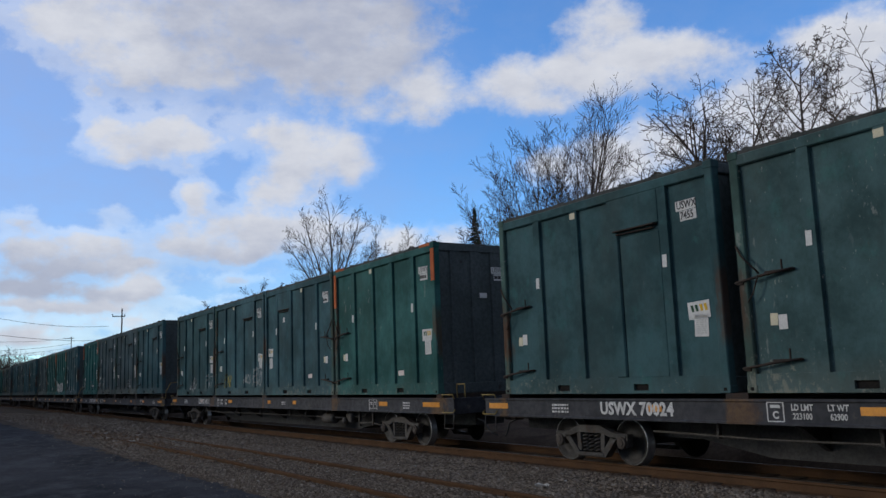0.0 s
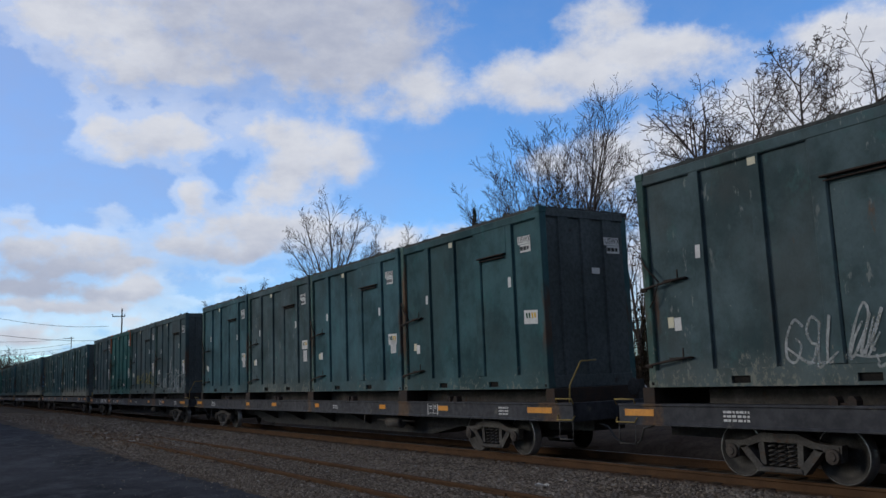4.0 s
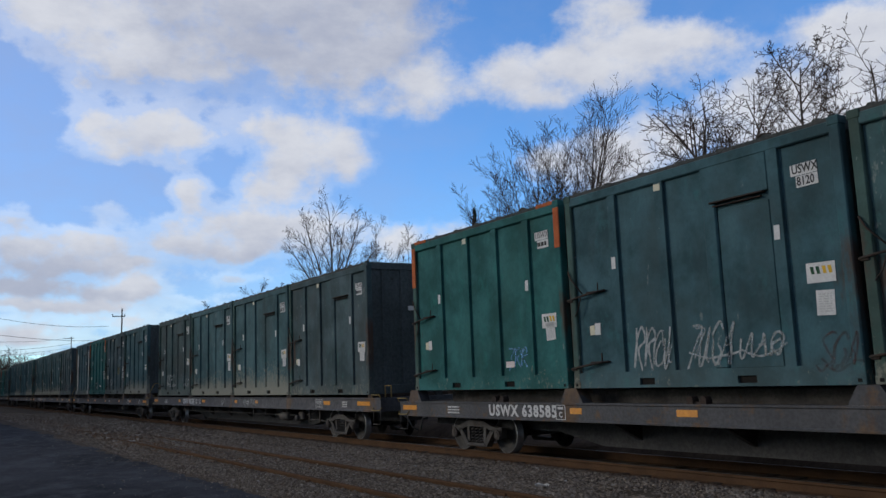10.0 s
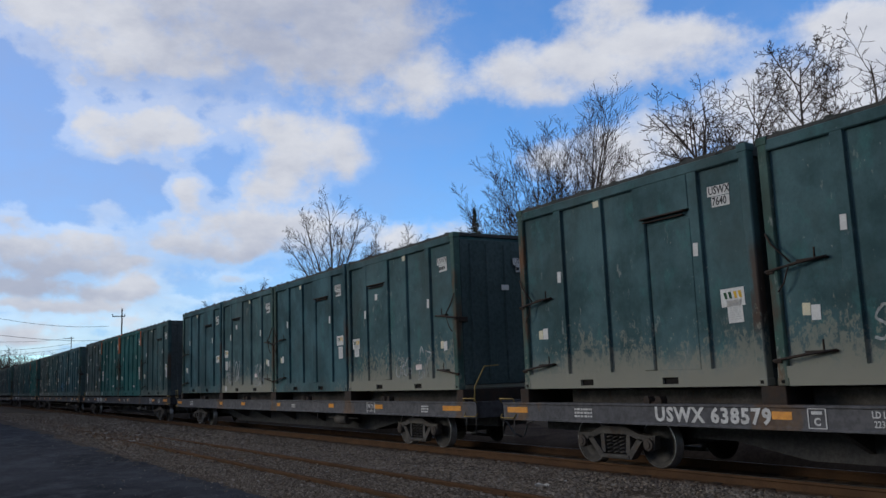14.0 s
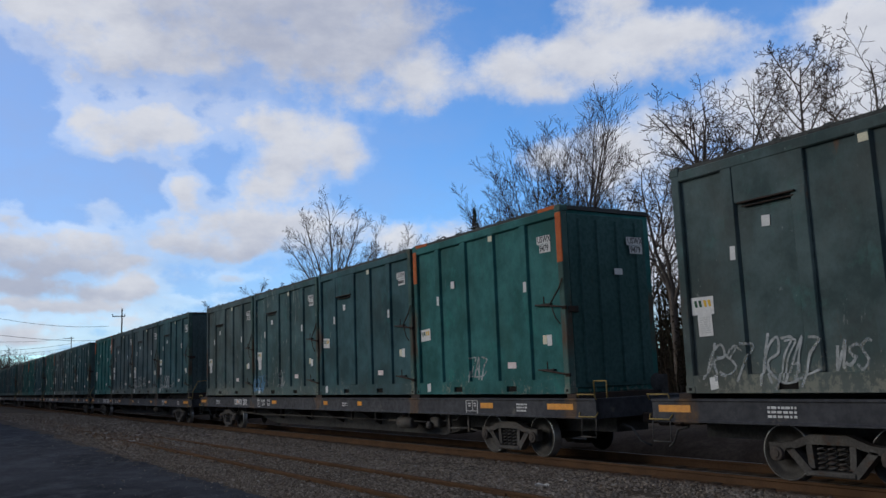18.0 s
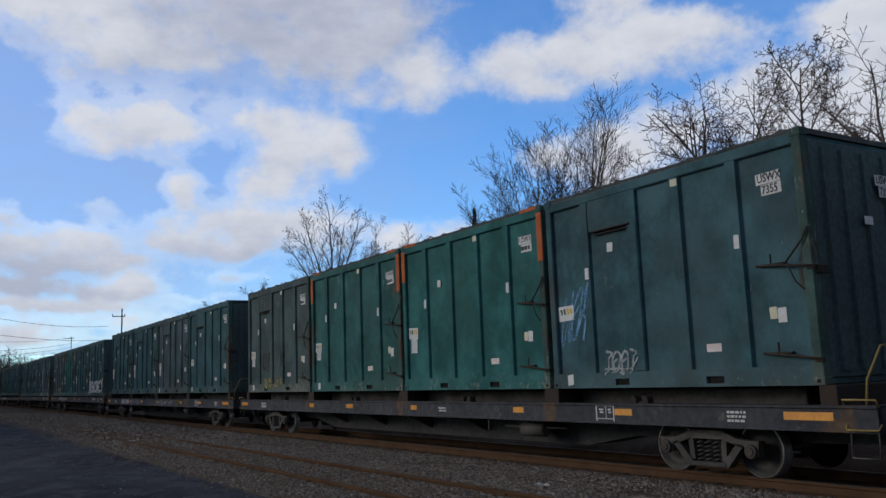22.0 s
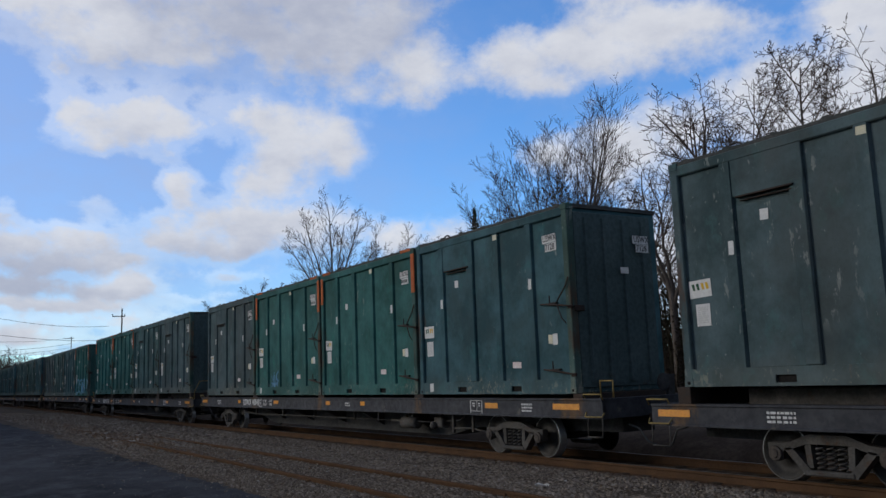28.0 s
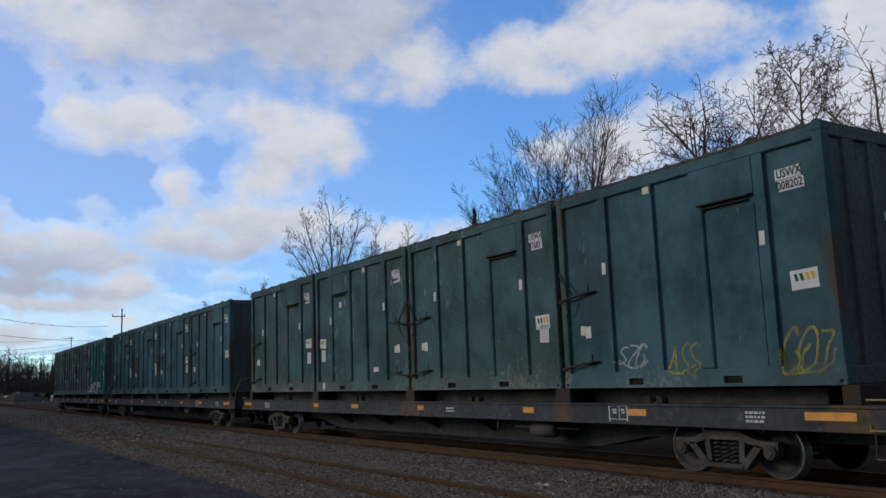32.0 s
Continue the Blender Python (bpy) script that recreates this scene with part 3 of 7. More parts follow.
def cloud_layer():
    """One sheet of drifting cumulus on a polar grid, finer towards the train's far end."""
    els = np.concatenate([np.linspace(2.2, 30, 240), np.linspace(30.6, 89, 50)])
    azs = np.concatenate([np.linspace(18, 97, 480), np.linspace(99, 378, 136)])
    az, el = np.meshgrid(azs, els)
    r = CLOUD_HEIGHT / np.tan(np.radians(el))
    x, y = -np.sin(np.radians(az)) * r, np.cos(np.radians(az)) * r
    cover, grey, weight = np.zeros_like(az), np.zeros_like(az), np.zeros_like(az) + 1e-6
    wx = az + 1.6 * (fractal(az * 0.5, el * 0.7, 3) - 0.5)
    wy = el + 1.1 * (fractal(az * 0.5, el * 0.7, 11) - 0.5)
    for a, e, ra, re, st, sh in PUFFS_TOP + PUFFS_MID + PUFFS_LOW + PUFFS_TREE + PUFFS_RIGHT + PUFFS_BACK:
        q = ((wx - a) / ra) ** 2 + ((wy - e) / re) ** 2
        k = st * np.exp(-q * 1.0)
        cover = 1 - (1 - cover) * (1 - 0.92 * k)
        # lower half of each puff gets a painted grey, like a shaded base
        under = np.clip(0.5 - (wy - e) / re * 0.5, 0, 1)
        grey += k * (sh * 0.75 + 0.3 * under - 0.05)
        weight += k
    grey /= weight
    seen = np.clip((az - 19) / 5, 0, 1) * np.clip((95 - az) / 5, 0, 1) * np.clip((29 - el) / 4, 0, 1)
    # Outside the view: added unseen grey cover that dims and neutralises the fill light.
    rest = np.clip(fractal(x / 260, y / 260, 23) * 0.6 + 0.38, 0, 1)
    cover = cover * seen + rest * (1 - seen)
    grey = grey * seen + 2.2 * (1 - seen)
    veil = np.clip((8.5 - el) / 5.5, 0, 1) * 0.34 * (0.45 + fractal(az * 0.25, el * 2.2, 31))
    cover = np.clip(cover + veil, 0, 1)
    ne, na = az.shape
    verts = np.stack([x.ravel(), y.ravel(), np.full(x.size, CLOUD_HEIGHT)], 1)
    idx = np.arange(ne * na).reshape(ne, na)
    quads = np.stack([idx[:-1, :-1], idx[:-1, 1:], idx[1:, 1:], idx[1:, :-1]], -1).reshape(-1, 4)
    me = bpy.data.meshes.new("cloud_layer")
    me.from_pydata(verts.tolist(), [], quads.tolist())
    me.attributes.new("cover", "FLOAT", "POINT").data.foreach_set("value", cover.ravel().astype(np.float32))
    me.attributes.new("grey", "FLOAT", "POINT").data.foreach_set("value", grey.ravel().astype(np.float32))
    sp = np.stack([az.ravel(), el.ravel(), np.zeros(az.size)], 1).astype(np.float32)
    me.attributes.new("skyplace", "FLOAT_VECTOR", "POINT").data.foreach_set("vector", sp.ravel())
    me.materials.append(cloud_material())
    return tagged(new("backdrop_clouds", me), "broken white and grey cumulus clouds in a blue sky", "clouds", "", "structure")


clouds = cloud_layer()

# ---- ground, tracks ----
TRACK_Y, HALF_GAUGE = 12.16, 0.755
SIDE_Y, SIDE_Z = 7.587, -0.136


def ground_height(x, y):
    """Ground level: asphalt low, rising over gravel to the ballast of the tracks."""
    h = -0.30 + 0.012 * (noise.noise((x * 0.4, y * 0.4, 0)) + 0.6 * noise.noise((x * 1.7, y * 1.7, 3)))
    t = min(max((y - 5.7) / 0.9, 0), 1)
    return h + 0.075 * t * t * (3 - 2 * t)


def ground_sheet():
    xs = np.concatenate([[-4500, -1500, -600, -300, -180], np.arange(-120, -40, 4.0), np.arange(-40, 6, 0.5), [10, 20, 40, 100, 400, 1500, 4500]])
    ys = np.concatenate([[-4500, -1000, -200, -40, -10, -3], np.arange(0, 16, 0.4), np.arange(16, 60, 4.0), [80, 150, 400, 1500, 4500]])
    vs = [(x, y, ground_height(x, y)) for x in xs for y in ys]
    n = len(ys)
    fs = [(i * n + j, (i + 1) * n + j, (i + 1) * n + j + 1, i * n + j + 1) for i in range(len(xs) - 1) for j in range(n - 1)]
    me = Geo().add(vs, fs, True).mesh("ground", DIRT)
    return tagged(new("ground", me), "bare gravelly dirt with patches of dead grass", "ground", "", "structure")


ground_sheet()


def asphalt_lot():
    """The worn lot beside the siding, with a ragged edge."""
    xs = np.concatenate([np.arange(-140, -42, 1.0), np.arange(-42, 0, 0.09), np.arange(0, 14, 1.0)])
    vs, fs, rows = [], [], 26
    for x in xs:
        edge = 5.90 + 0.30 * noise.noise((x * 0.35, 0, 0)) + 0.20 * noise.noise((x * 1.3, 4, 0)) + 0.12 * noise.noise((x * 4.1, 9, 0)) + 0.06 * noise.noise((x * 9.7, 2, 0)) - max(0, (-50 - x)) * 0.02
        for j in range(rows):
            y = -14 + (edge + 14) * (j / (rows - 1)) ** 0.6
            vs.append((x, y, ground_height(x, y) + (0.018 if j < rows - 2 else (0.004 if j == rows - 2 else -0.03))))
    for i in range(len(xs) - 1):
        for j in range(rows - 1):
            fs.append((i * rows + j, (i + 1) * rows + j, (i + 1) * rows + j + 1, i * rows + j + 1))
    return tagged(new("pavement", Geo().add(vs, fs, True).mesh("pavement", ASPHALT)), "worn dark grey asphalt lot with a ragged edge", "pavement", "", "structure")


asphalt_lot()


def ballast_bed():
    """The raised stone bed of the main track."""
    xs = np.concatenate([[-1200, -500, -250], np.arange(-150, -40, 2.0), np.arange(-40, 20, 0.4), [60, 300]])
    prof = [(8.8, -0.32), (9.2, -0.265), (9.85, -0.215), (10.35, -0.19), (10.8, -0.165), (11.2, -0.17), (13.2, -0.17), (13.7, -0.2), (14.7, -0.34)]
    vs = [(x, y, z + 0.018 * noise.noise((x * 1.3, y * 2.1, 9))) for x in xs for y, z in prof]
    n = len(prof)
    fs = [(i * n + j, (i + 1) * n + j, (i + 1) * n + j + 1, i * n + j + 1) for i in range(len(xs) - 1) for j in range(n - 1)]
    return tagged(new("ballast", Geo().add(vs, fs, True).mesh("ballast", BALLAST)), "brown-grey crushed stone ballast under the main track", "ballast", "", "structure")


ballast_bed()


def stones(name, count, x0, x1, y0, y1, size, level, label):
    """Loose crushed stones, one mesh of many small lumps."""
    rng = np.random.default_rng(count)
    cube = np.array([(a, b, c) for a in (-1, 1) for b in (-1, 1) for c in (-1, 1)], float)
    face = np.array([(0, 1, 3, 2), (4, 6, 7, 5), (0, 4, 5, 1), (2, 3, 7, 6), (0, 2, 6, 4), (1, 5, 7, 3)])
    u = rng.random(count)
    px, py = x0 + (x1 - x0) * u ** 0.8, rng.uniform(y0, y1, count)
    s = size * rng.lognormal(0, 0.35, count)
    v = cube[None] * rng.uniform(0.45, 1.0, (count, 8, 3)) * s[:, None, None] * np.array((1.25, 1.0, 0.7))
    a = rng.uniform(0, 6.283, count)
    ca, sa = np.cos(a)[:, None], np.sin(a)[:, None]
    tilt = rng.uniform(-0.6, 0.6, count)[:, None]
    x, y, z = v[..., 0] * ca - v[..., 1] * sa, v[..., 0] * sa + v[..., 1] * ca, v[..., 2]
    z = z + x * tilt
    hz = np.array([level(xx, yy) for xx, yy in zip(px, py)])
    vs = np.stack([x + px[:, None], y + py[:, None], z + hz[:, None] + s[:, None] * 0.15], -1).reshape(-1, 3)
    fs = (face[None] + (np.arange(count) * 8)[:, None, None]).reshape(-1, 4)
    me = bpy.data.meshes.new(name)
    me.from_pydata(vs.tolist(), [], fs.tolist())
    me.materials.append(STONE)
    return tagged(new(name, me), label, "stones", "", "stuff")


def bed_level(x, y):
    return max(-0.29 + min(max((y - 8.8) / 2.1, 0), 1) * 0.13, ground_height(x, y))


stones("ballast_stones", 52000, -34, -5, 8.75, 11.15, 0.0145, bed_level, "loose grey crushed stones between the tracks")
stones("far_ballast_stones", 11000, -85, -30, 8.85, 11.1, 0.026, bed_level, "grey crushed stones beside the main track")
stones("siding_stones", 26000, -34, -7, 5.9, 8.8, 0.012, ground_height, "small loose stones between the rusty siding rails")
stones("asphalt_grit", 3500, -45, -6, 3.4, 6.1, 0.007, lambda x, y: ground_height(x, y) + 0.012, "fine loose grit along the edge of the asphalt")
stones("edge_gravel", 9000, -42, -6, 5.55, 6.5, 0.011, lambda x, y: ground_height(x, y) + 0.008, "small gravel spilled over the broken edge of the asphalt")
stones("verge_stones", 12000, -95, -28, 5.9, 8.9, 0.024, ground_height, "scattered pale stones on the dirt verge")

RAIL_OUTLINE = [(-0.07, -0.18), (0.07, -0.18), (0.07, -0.165), (0.012, -0.15), (0.010, -0.05), (0.036, -0.04), (0.036, -0.006), (0.028, 0.0), (-0.028, 0.0), (-0.036, -0.006), (-0.036, -0.04), (-0.010, -0.05), (-0.012, -0.15), (-0.07, -0.165)]


def rail(name, path, z, label, running=False, sink=lambda x: 0.0):
    g, n = Geo(), len(RAIL_OUTLINE)
    vs = [(x, y + a, z + b + sink(x)) for x, y in path for a, b in RAIL_OUTLINE]
    fs = [[i * n + k, i * n + (k + 1) % n, (i + 1) * n + (k + 1) % n, (i + 1) * n + k] for i in range(len(path) - 1) for k in range(n)]
    ob = tagged(new(name, recalc(g.add(vs, fs).mesh(name, RAILRUST))), label, "rail", "rails", "structure")
    if running:
        top = Geo().add([(x, y + a, z + 0.003) for x, y in path for a in (-0.024, 0.024)],
                        [[2 * i, 2 * i + 2, 2 * i + 3, 2 * i + 1] for i in range(len(path) - 1)])
        part("running_surface", top, RAILTOP, ob, "bright worn steel rail head")
    return ob


main_path = [(x, 0) for x in (-1200, -400, -200, -100, -50, 0, 60, 300)]
for side in (-1, 1):
    rail("rail_main", [(x, TRACK_Y + side * HALF_GAUGE) for x, _ in main_path], 0.0, "rusty steel rail of the main track with a bright head", True)
for side in (-1, 1):
    pts = [(x, SIDE_Y + side * HALF_GAUGE + 0.00026 * max(0, -38 - x) ** 2) for x in np.arange(-130, 20.1, 2.0)]
    rail("rail_siding", pts, SIDE_Z, "rusty disused siding rail half sunk in dirt", False, lambda x: -0.115 * min(1, max(0, (-26 - x) / 22)) + 0.012 * noise.noise((x * 0.21, 3, 0)) * (x < -24))


def ties():
    """Timber ties of both tracks, every one its own piece."""
    bed = tagged(new("track_ties"), "dark creosoted timber ties under the rails", "ties", "", "structure")
    rng = random.Random(5)
    shapes = []
    for k in range(4):
        g = Geo().box(-0.115, 0.115, -1.3, 1.3, -0.12, 0.0, 0.014)
        g.v = [(x + rng.uniform(-.012, .012), y + rng.uniform(-.03, .03), z + rng.uniform(-.006, .004)) for x, y, z in g.v]
        shapes.append(recalc(g.mesh("tie", TIEWOOD)))
    for y, z, x0, x1, step in ((TRACK_Y, -0.155, -62, 4, 0.52), (SIDE_Y, -0.235, -32, 4, 0.56)):
        x = x0
        while x < x1:
            t = part("tie", rng.choice(shapes), None, bed)
            t.matrix_local = pose(x, y + rng.uniform(-.06, .06), z + rng.uniform(-.012, .006), 0, 0, rng.uniform(-1.5, 1.5))
            x += step + rng.uniform(-.03, .03)


ties()

# ---- trees ----


def branch(wood, twigs, start, d, length, r, level, rng, sp):
    """One branch and its shoots. sp: shoots a level, their angle, length ratio, wobble, upward pull, finest radius, curl of the last twigs."""
    shoots, angle, ratio, wobble, rise, least, curl = sp
    segs = (8, 6, 5, 4)[min(level, 3)]
    last = level >= len(shoots)
    pts, rs, p, d = [start.copy()], [r], start.copy(), d.copy()
    for k in range(segs):
        w = wobble * (0.7 if level == 0 else 1.0)
        d = (d + Vector((rng.gauss(0, w), rng.gauss(0, w), rng.gauss(0, w * .6) + rise + (curl * (k - 1) if last else 0)))).normalized()
        p = p + d * (length / segs)
        pts.append(p.copy())
        rs.append(max(least, r * (1 - 0.8 * (k + 1) / segs)))
    (wood if r > 0.03 else twigs).tube(pts, rs, 7 if r > 0.08 else (4 if r > 0.03 else 3), False)
    if last:
        return
    turn0 = rng.uniform(0, 6.28)
    for k in range(shoots[level]):
        t = 0.18 + 0.80 * (k + rng.uniform(0.2, 0.9)) / shoots[level]
        i = min(int(t * segs), segs - 1)
        base = pts[i] + (pts[i + 1] - pts[i]) * (t * segs - i)
        along = (pts[i + 1] - pts[i]).normalized()
        u = along.orthogonal().normalized()
        a = turn0 + k * 2.4 + rng.uniform(-.4, .4)
        side = u * math.cos(a) + along.cross(u) * math.sin(a)
        e = radians(angle[level] * rng.uniform(0.75, 1.3))
        branch(wood, twigs, base, along * math.cos(e) + side * math.sin(e), length * ratio[level] * rng.uniform(0.7, 1.25) * (1.12 - 0.55 * t),
               max(least, rs[i] * 0.55), level + 1, rng, sp)


# Growth of three kinds of tree: shoots a level, angle, length ratio, wobble, upward pull, finest radius at 40 m, curl of the twigs.
GROWTH = {"brushy": ((12, 7, 4), (25, 30, 32), (0.34, 0.46, 0.52), 0.060, 0.022, 0.0080, 0.0),
          "open": ((9, 7, 4), (30, 34, 36), (0.34, 0.46, 0.52), 0.065, 0.020, 0.0060, 0.0),
          "crooked": ((9, 6, 3), (46, 50, 50), (0.42, 0.50, 0.48), 0.15, 0.026, 0.0125, 0.10)}


def bare_tree(az, distance, top, seed, kind, fork, stems, label, girth=0.15, leader=0.0):
    """A leafless tree at an azimuth left of +y, its tip at the elevation top. fork: the share of its height that is bare trunk.
    stems: the lean in degrees, along the view's width, of each main limb (positive to the left) and its share of the length.
    leader: the share of the height where side limbs start on a single stem; 0 for a tree that forks."""
    rng = random.Random(seed)
    x, y = -math.sin(radians(az)) * distance, math.cos(radians(az)) * distance
    height = distance * math.tan(radians(top)) + EYE.z + 0.32
    root = tagged(new("tree"), label, "tree", "bare trees", "")
    root.matrix_world = pose(x, y, -0.32)
    left, away = Vector((-math.cos(radians(az)), -math.sin(radians(az)), 0)), Vector((-math.sin(radians(az)), math.cos(radians(az)), 0))
    shoots, angle, ratio, wobble, rise, least, curl = GROWTH[kind]
    sp = (shoots, angle, ratio, wobble, rise, least * distance / 40, curl)
    wood, twigs = Geo(), Geo()
    z0 = height * fork
    n = 10
    if leader:
        pts, p = [Vector((0, 0, -0.05))], Vector((0, 0, 0))
        for k in range(n):
            p = Vector((p.x + rng.gauss(0, .09), p.y + rng.gauss(0, .09), height * 0.96 * (k + 1) / n))
            pts.append(p.copy())
        rs = [girth * 1.3] + [girth * (1 - 0.88 * (k + 1) / n) for k in range(n)]
        wood.tube(pts, rs, 8, False)
        for k, (lean, share) in enumerate(stems):
            t = leader + (0.97 - leader) * k / (len(stems) - 1)
            i = min(int(t * n), n - 1)
            base = pts[i] + (pts[i + 1] - pts[i]) * (t * n - i)
            d = left * math.sin(radians(lean)) + away * rng.uniform(-.45, .45) + Vector((0, 0, math.cos(radians(lean))))
            branch(wood, twigs, base, d.normalized(), height * share, max(sp[5] * 3, rs[i] * 0.6), 0, rng, sp)
    else:
        wood.tube([(0, 0, -0.05), (0.03, 0.02, z0 * 0.5), (0, 0, z0 * 1.02)], [girth * 1.5, girth * 1.15, girth * 1.1], 9, False)
        for lean, share in stems:
            d = left * math.tan(radians(lean)) + away * rng.uniform(-.22, .22) + Vector((0, 0, 1))
            branch(wood, twigs, Vector((0, 0, z0 * rng.uniform(0.75, 1.0))), d.normalized(), (height - z0) * share, girth * rng.uniform(0.5, 0.75), 0, rng, sp)
    zs = sorted(p[2] for p in twigs.v)
    k = height / zs[int(len(zs) * 0.994)]
    for g in (wood, twigs):
        g.v = [(p[0], p[1], p[2] * k) for p in g.v]
    for name, g, m in (("trunk", wood, BARK), ("crown", twigs, TWIG)):
        ob = new(name, g.mesh(name, m))
        ob.parent = root
    return root


VASE = ((-34, 0.74), (-22, 0.90), (-10, 1.0), (0, 1.02), (9, 1.0), (21, 0.90), (33, 0.74))
BROOM = ((-15, 0.74), (-11, 0.90), (-7, 1.0), (-4, 1.04), (-1, 1.05), (3, 1.0), (6, 0.92), (-20, 0.56), (10, 0.74))
LEANING = ((-5, 0.86), (0, 1.0), (4, 1.0), (8, 0.96), (13, 0.92), (18, 0.84), (23, 0.74), (29, 0.62))
WIDE = tuple((s * (64 - 3.6 * k), 0.21 - 0.006 * k) for k in range(10) for s in ((1, -1) if k % 2 else (-1, 1)))
bare_tree(65.6, 75, 12.3, 11, "open", 0.46, VASE, "leafless tree with spreading grey limbs", 0.19)
bare_tree(62.4, 84, 11.19, 12, "open", 0.44, ((-16, 0.85), (-3, 1.0)), "slender leafless tree beyond the track", 0.12)
bare_tree(60.3, 88, 10.0, 13, "open", 0.44, ((-18, 0.9), (2, 1.0), (20, 0.85)), "low leafless tree beyond the track", 0.11)
bare_tree(63.9, 86, 9.9, 26, "open", 0.40, ((-20, 0.9), (6, 1.0)), "small leafless tree beside a larger one", 0.10)
bare_tree(69.8, 95, 6.9, 14, "open", 0.45, ((-12, 0.9), (2, 1.0), (14, 0.9)), "small leafless tree beyond the track", 0.10)
bare_tree(73.8, 110, 5.35, 28, "open", 0.45, ((-12, 0.9), (2, 1.0), (14, 0.9)), "small leafless treetop over the train", 0.10)
bare_tree(48.6, 46, 18.5, 15, "brushy", 0.36, BROOM, "tall leafless tree with dense upright twigs", 0.13)
bare_tree(50.6, 48, 16.7, 16, "brushy", 0.34, LEANING, "leafless tree with dense fine twigs leaning outwards", 0.11)
bare_tree(53.3, 52, 13.4, 17, "brushy", 0.30, ((-8, 0.9), (2, 1.0), (10, 0.95), (18, 0.85), (27, 0.72)), "leafless shrubby tree with fine twigs", 0.11)
bare_tree(45.3, 44, 14.4, 20, "brushy", 0.30, ((-24, 0.85), (-9, 0.95), (4, 1.0), (16, 0.9)), "leafless tree with tangled twigs", 0.12)
bare_tree(40.4, 40, 17.9, 19, "crooked", 0.50, ((-22, 0.70), (-13, 0.88), (-5, 0.98), (2, 1.0), (9, 0.92), (17, 0.76)), "leafless tree with crooked limbs and curling twigs", 0.19)
bare_tree(43.0, 39, 14.8, 31, "crooked", 0.48, ((-17, 0.85), (-4, 1.0), (9, 0.95), (20, 0.8)), "leafless tree with a dark trunk among undergrowth", 0.15)
bare_tree(38.3, 41, 18.4, 22, "crooked", 0.45, ((-26, 0.8), (-8, 1.0), (12, 0.85)), "leafless tree with tangled dark twigs", 0.15)
bare_tree(34.25, 36, 20.2, 21, "crooked", 0.3, WIDE, "tall leafless tree with a straight stem and curling twig ends", 0.19, 0.46)
bare_tree(36.3, 37, 17.4, 27, "crooked", 0.42, ((-16, 0.9), (-2, 1.0), (13, 0.95), (30, 0.7)), "leafless tree between taller ones", 0.16)
bare_tree(27.6, 33, 19.9, 23, "crooked", 0.40, ((27, 0.72), (18, 0.9), (9, 1.0), (-4, 1.0), (-14, 0.9), (36, 0.62)), "tall leafless tree beside the track", 0.18)
bare_tree(31.4, 30, 14.5, 24, "crooked", 0.25, ((-30, 0.8), (-10, 0.95), (8, 1.0), (28, 0.85)), "leafless tree with a thicket of crooked branches", 0.10)


def spruce(az, distance, top):
    rng = random.Random(77)
    x, y = -math.sin(radians(az)) * distance, math.cos(radians(az)) * distance
    height = distance * math.tan(radians(top)) + EYE.z + 0.3
    root = tagged(new("conifer"), "dark green narrow spruce among bare trees", "tree", "", "")
    root.matrix_world = pose(x, y, -0.32)
    part("trunk", Geo().tube([(0, 0, 0), (0, 0, height)], [0.22, 0.02], 7), BARK, root)
    g = Geo()
    z = 1.2
    while z < height - 0.1:
        reach = (height - z) * 0.20 + 0.15
        for k in range(7):
            a = rng.uniform(0, 6.28)
            far = reach * rng.uniform(0.55, 1.15)
            tip = Vector((math.cos(a) * far, math.sin(a) * far, -0.15 * far + rng.uniform(-.2, .25)))
            root_z = Vector((0, 0, z + rng.uniform(-.15, .15)))
            g.tube([root_z, root_z + tip * 0.6, root_z + tip], [0.05, 0.09, 0.015], 4, False)
        z += 0.17
    part("crown", g, NEEDLE, root)


spruce(55.77, 84, 11.24)


def thicket(name, label, count, box, height, seed):
    """A mass of thin dead stems."""
    rng = random.Random(seed)
    x0, x1, y0, y1 = box
    g = Geo()
    for _ in range(count):
        x, y, h = rng.uniform(x0, x1), rng.uniform(y0, y1), height * rng.uniform(0.35, 1.0)
        lean = Vector((rng.gauss(0, .35), rng.gauss(0, .35), 1)) * h
        a = Vector((x, y, -0.35))
        mid = a + lean * 0.5 + Vector((rng.gauss(0, .12), rng.gauss(0, .12), 0))
        g.tube([a, mid, a + lean], [0.02, 0.014, 0.006], 3, False)
        for _ in range(5):
            b = a + (mid - a) * rng.uniform(0.5, 1.0)
            tip = b + Vector((rng.gauss(0, .5), rng.gauss(0, .5), rng.uniform(0.1, .7)))
            g.tube([b, tip], [0.011, 0.004], 3, False)
    return tagged(new(name, g.mesh(name, BRUSH)), label, "brush", "", "stuff")


thicket("brush", "tangled brown leafless brush behind the track", 2300, (-72, -12, 26, 42), 6.2, 3)
thicket("far_brush", "brown leafless brush along the far track", 900, (-190, -70, 18, 60), 4.5, 4)


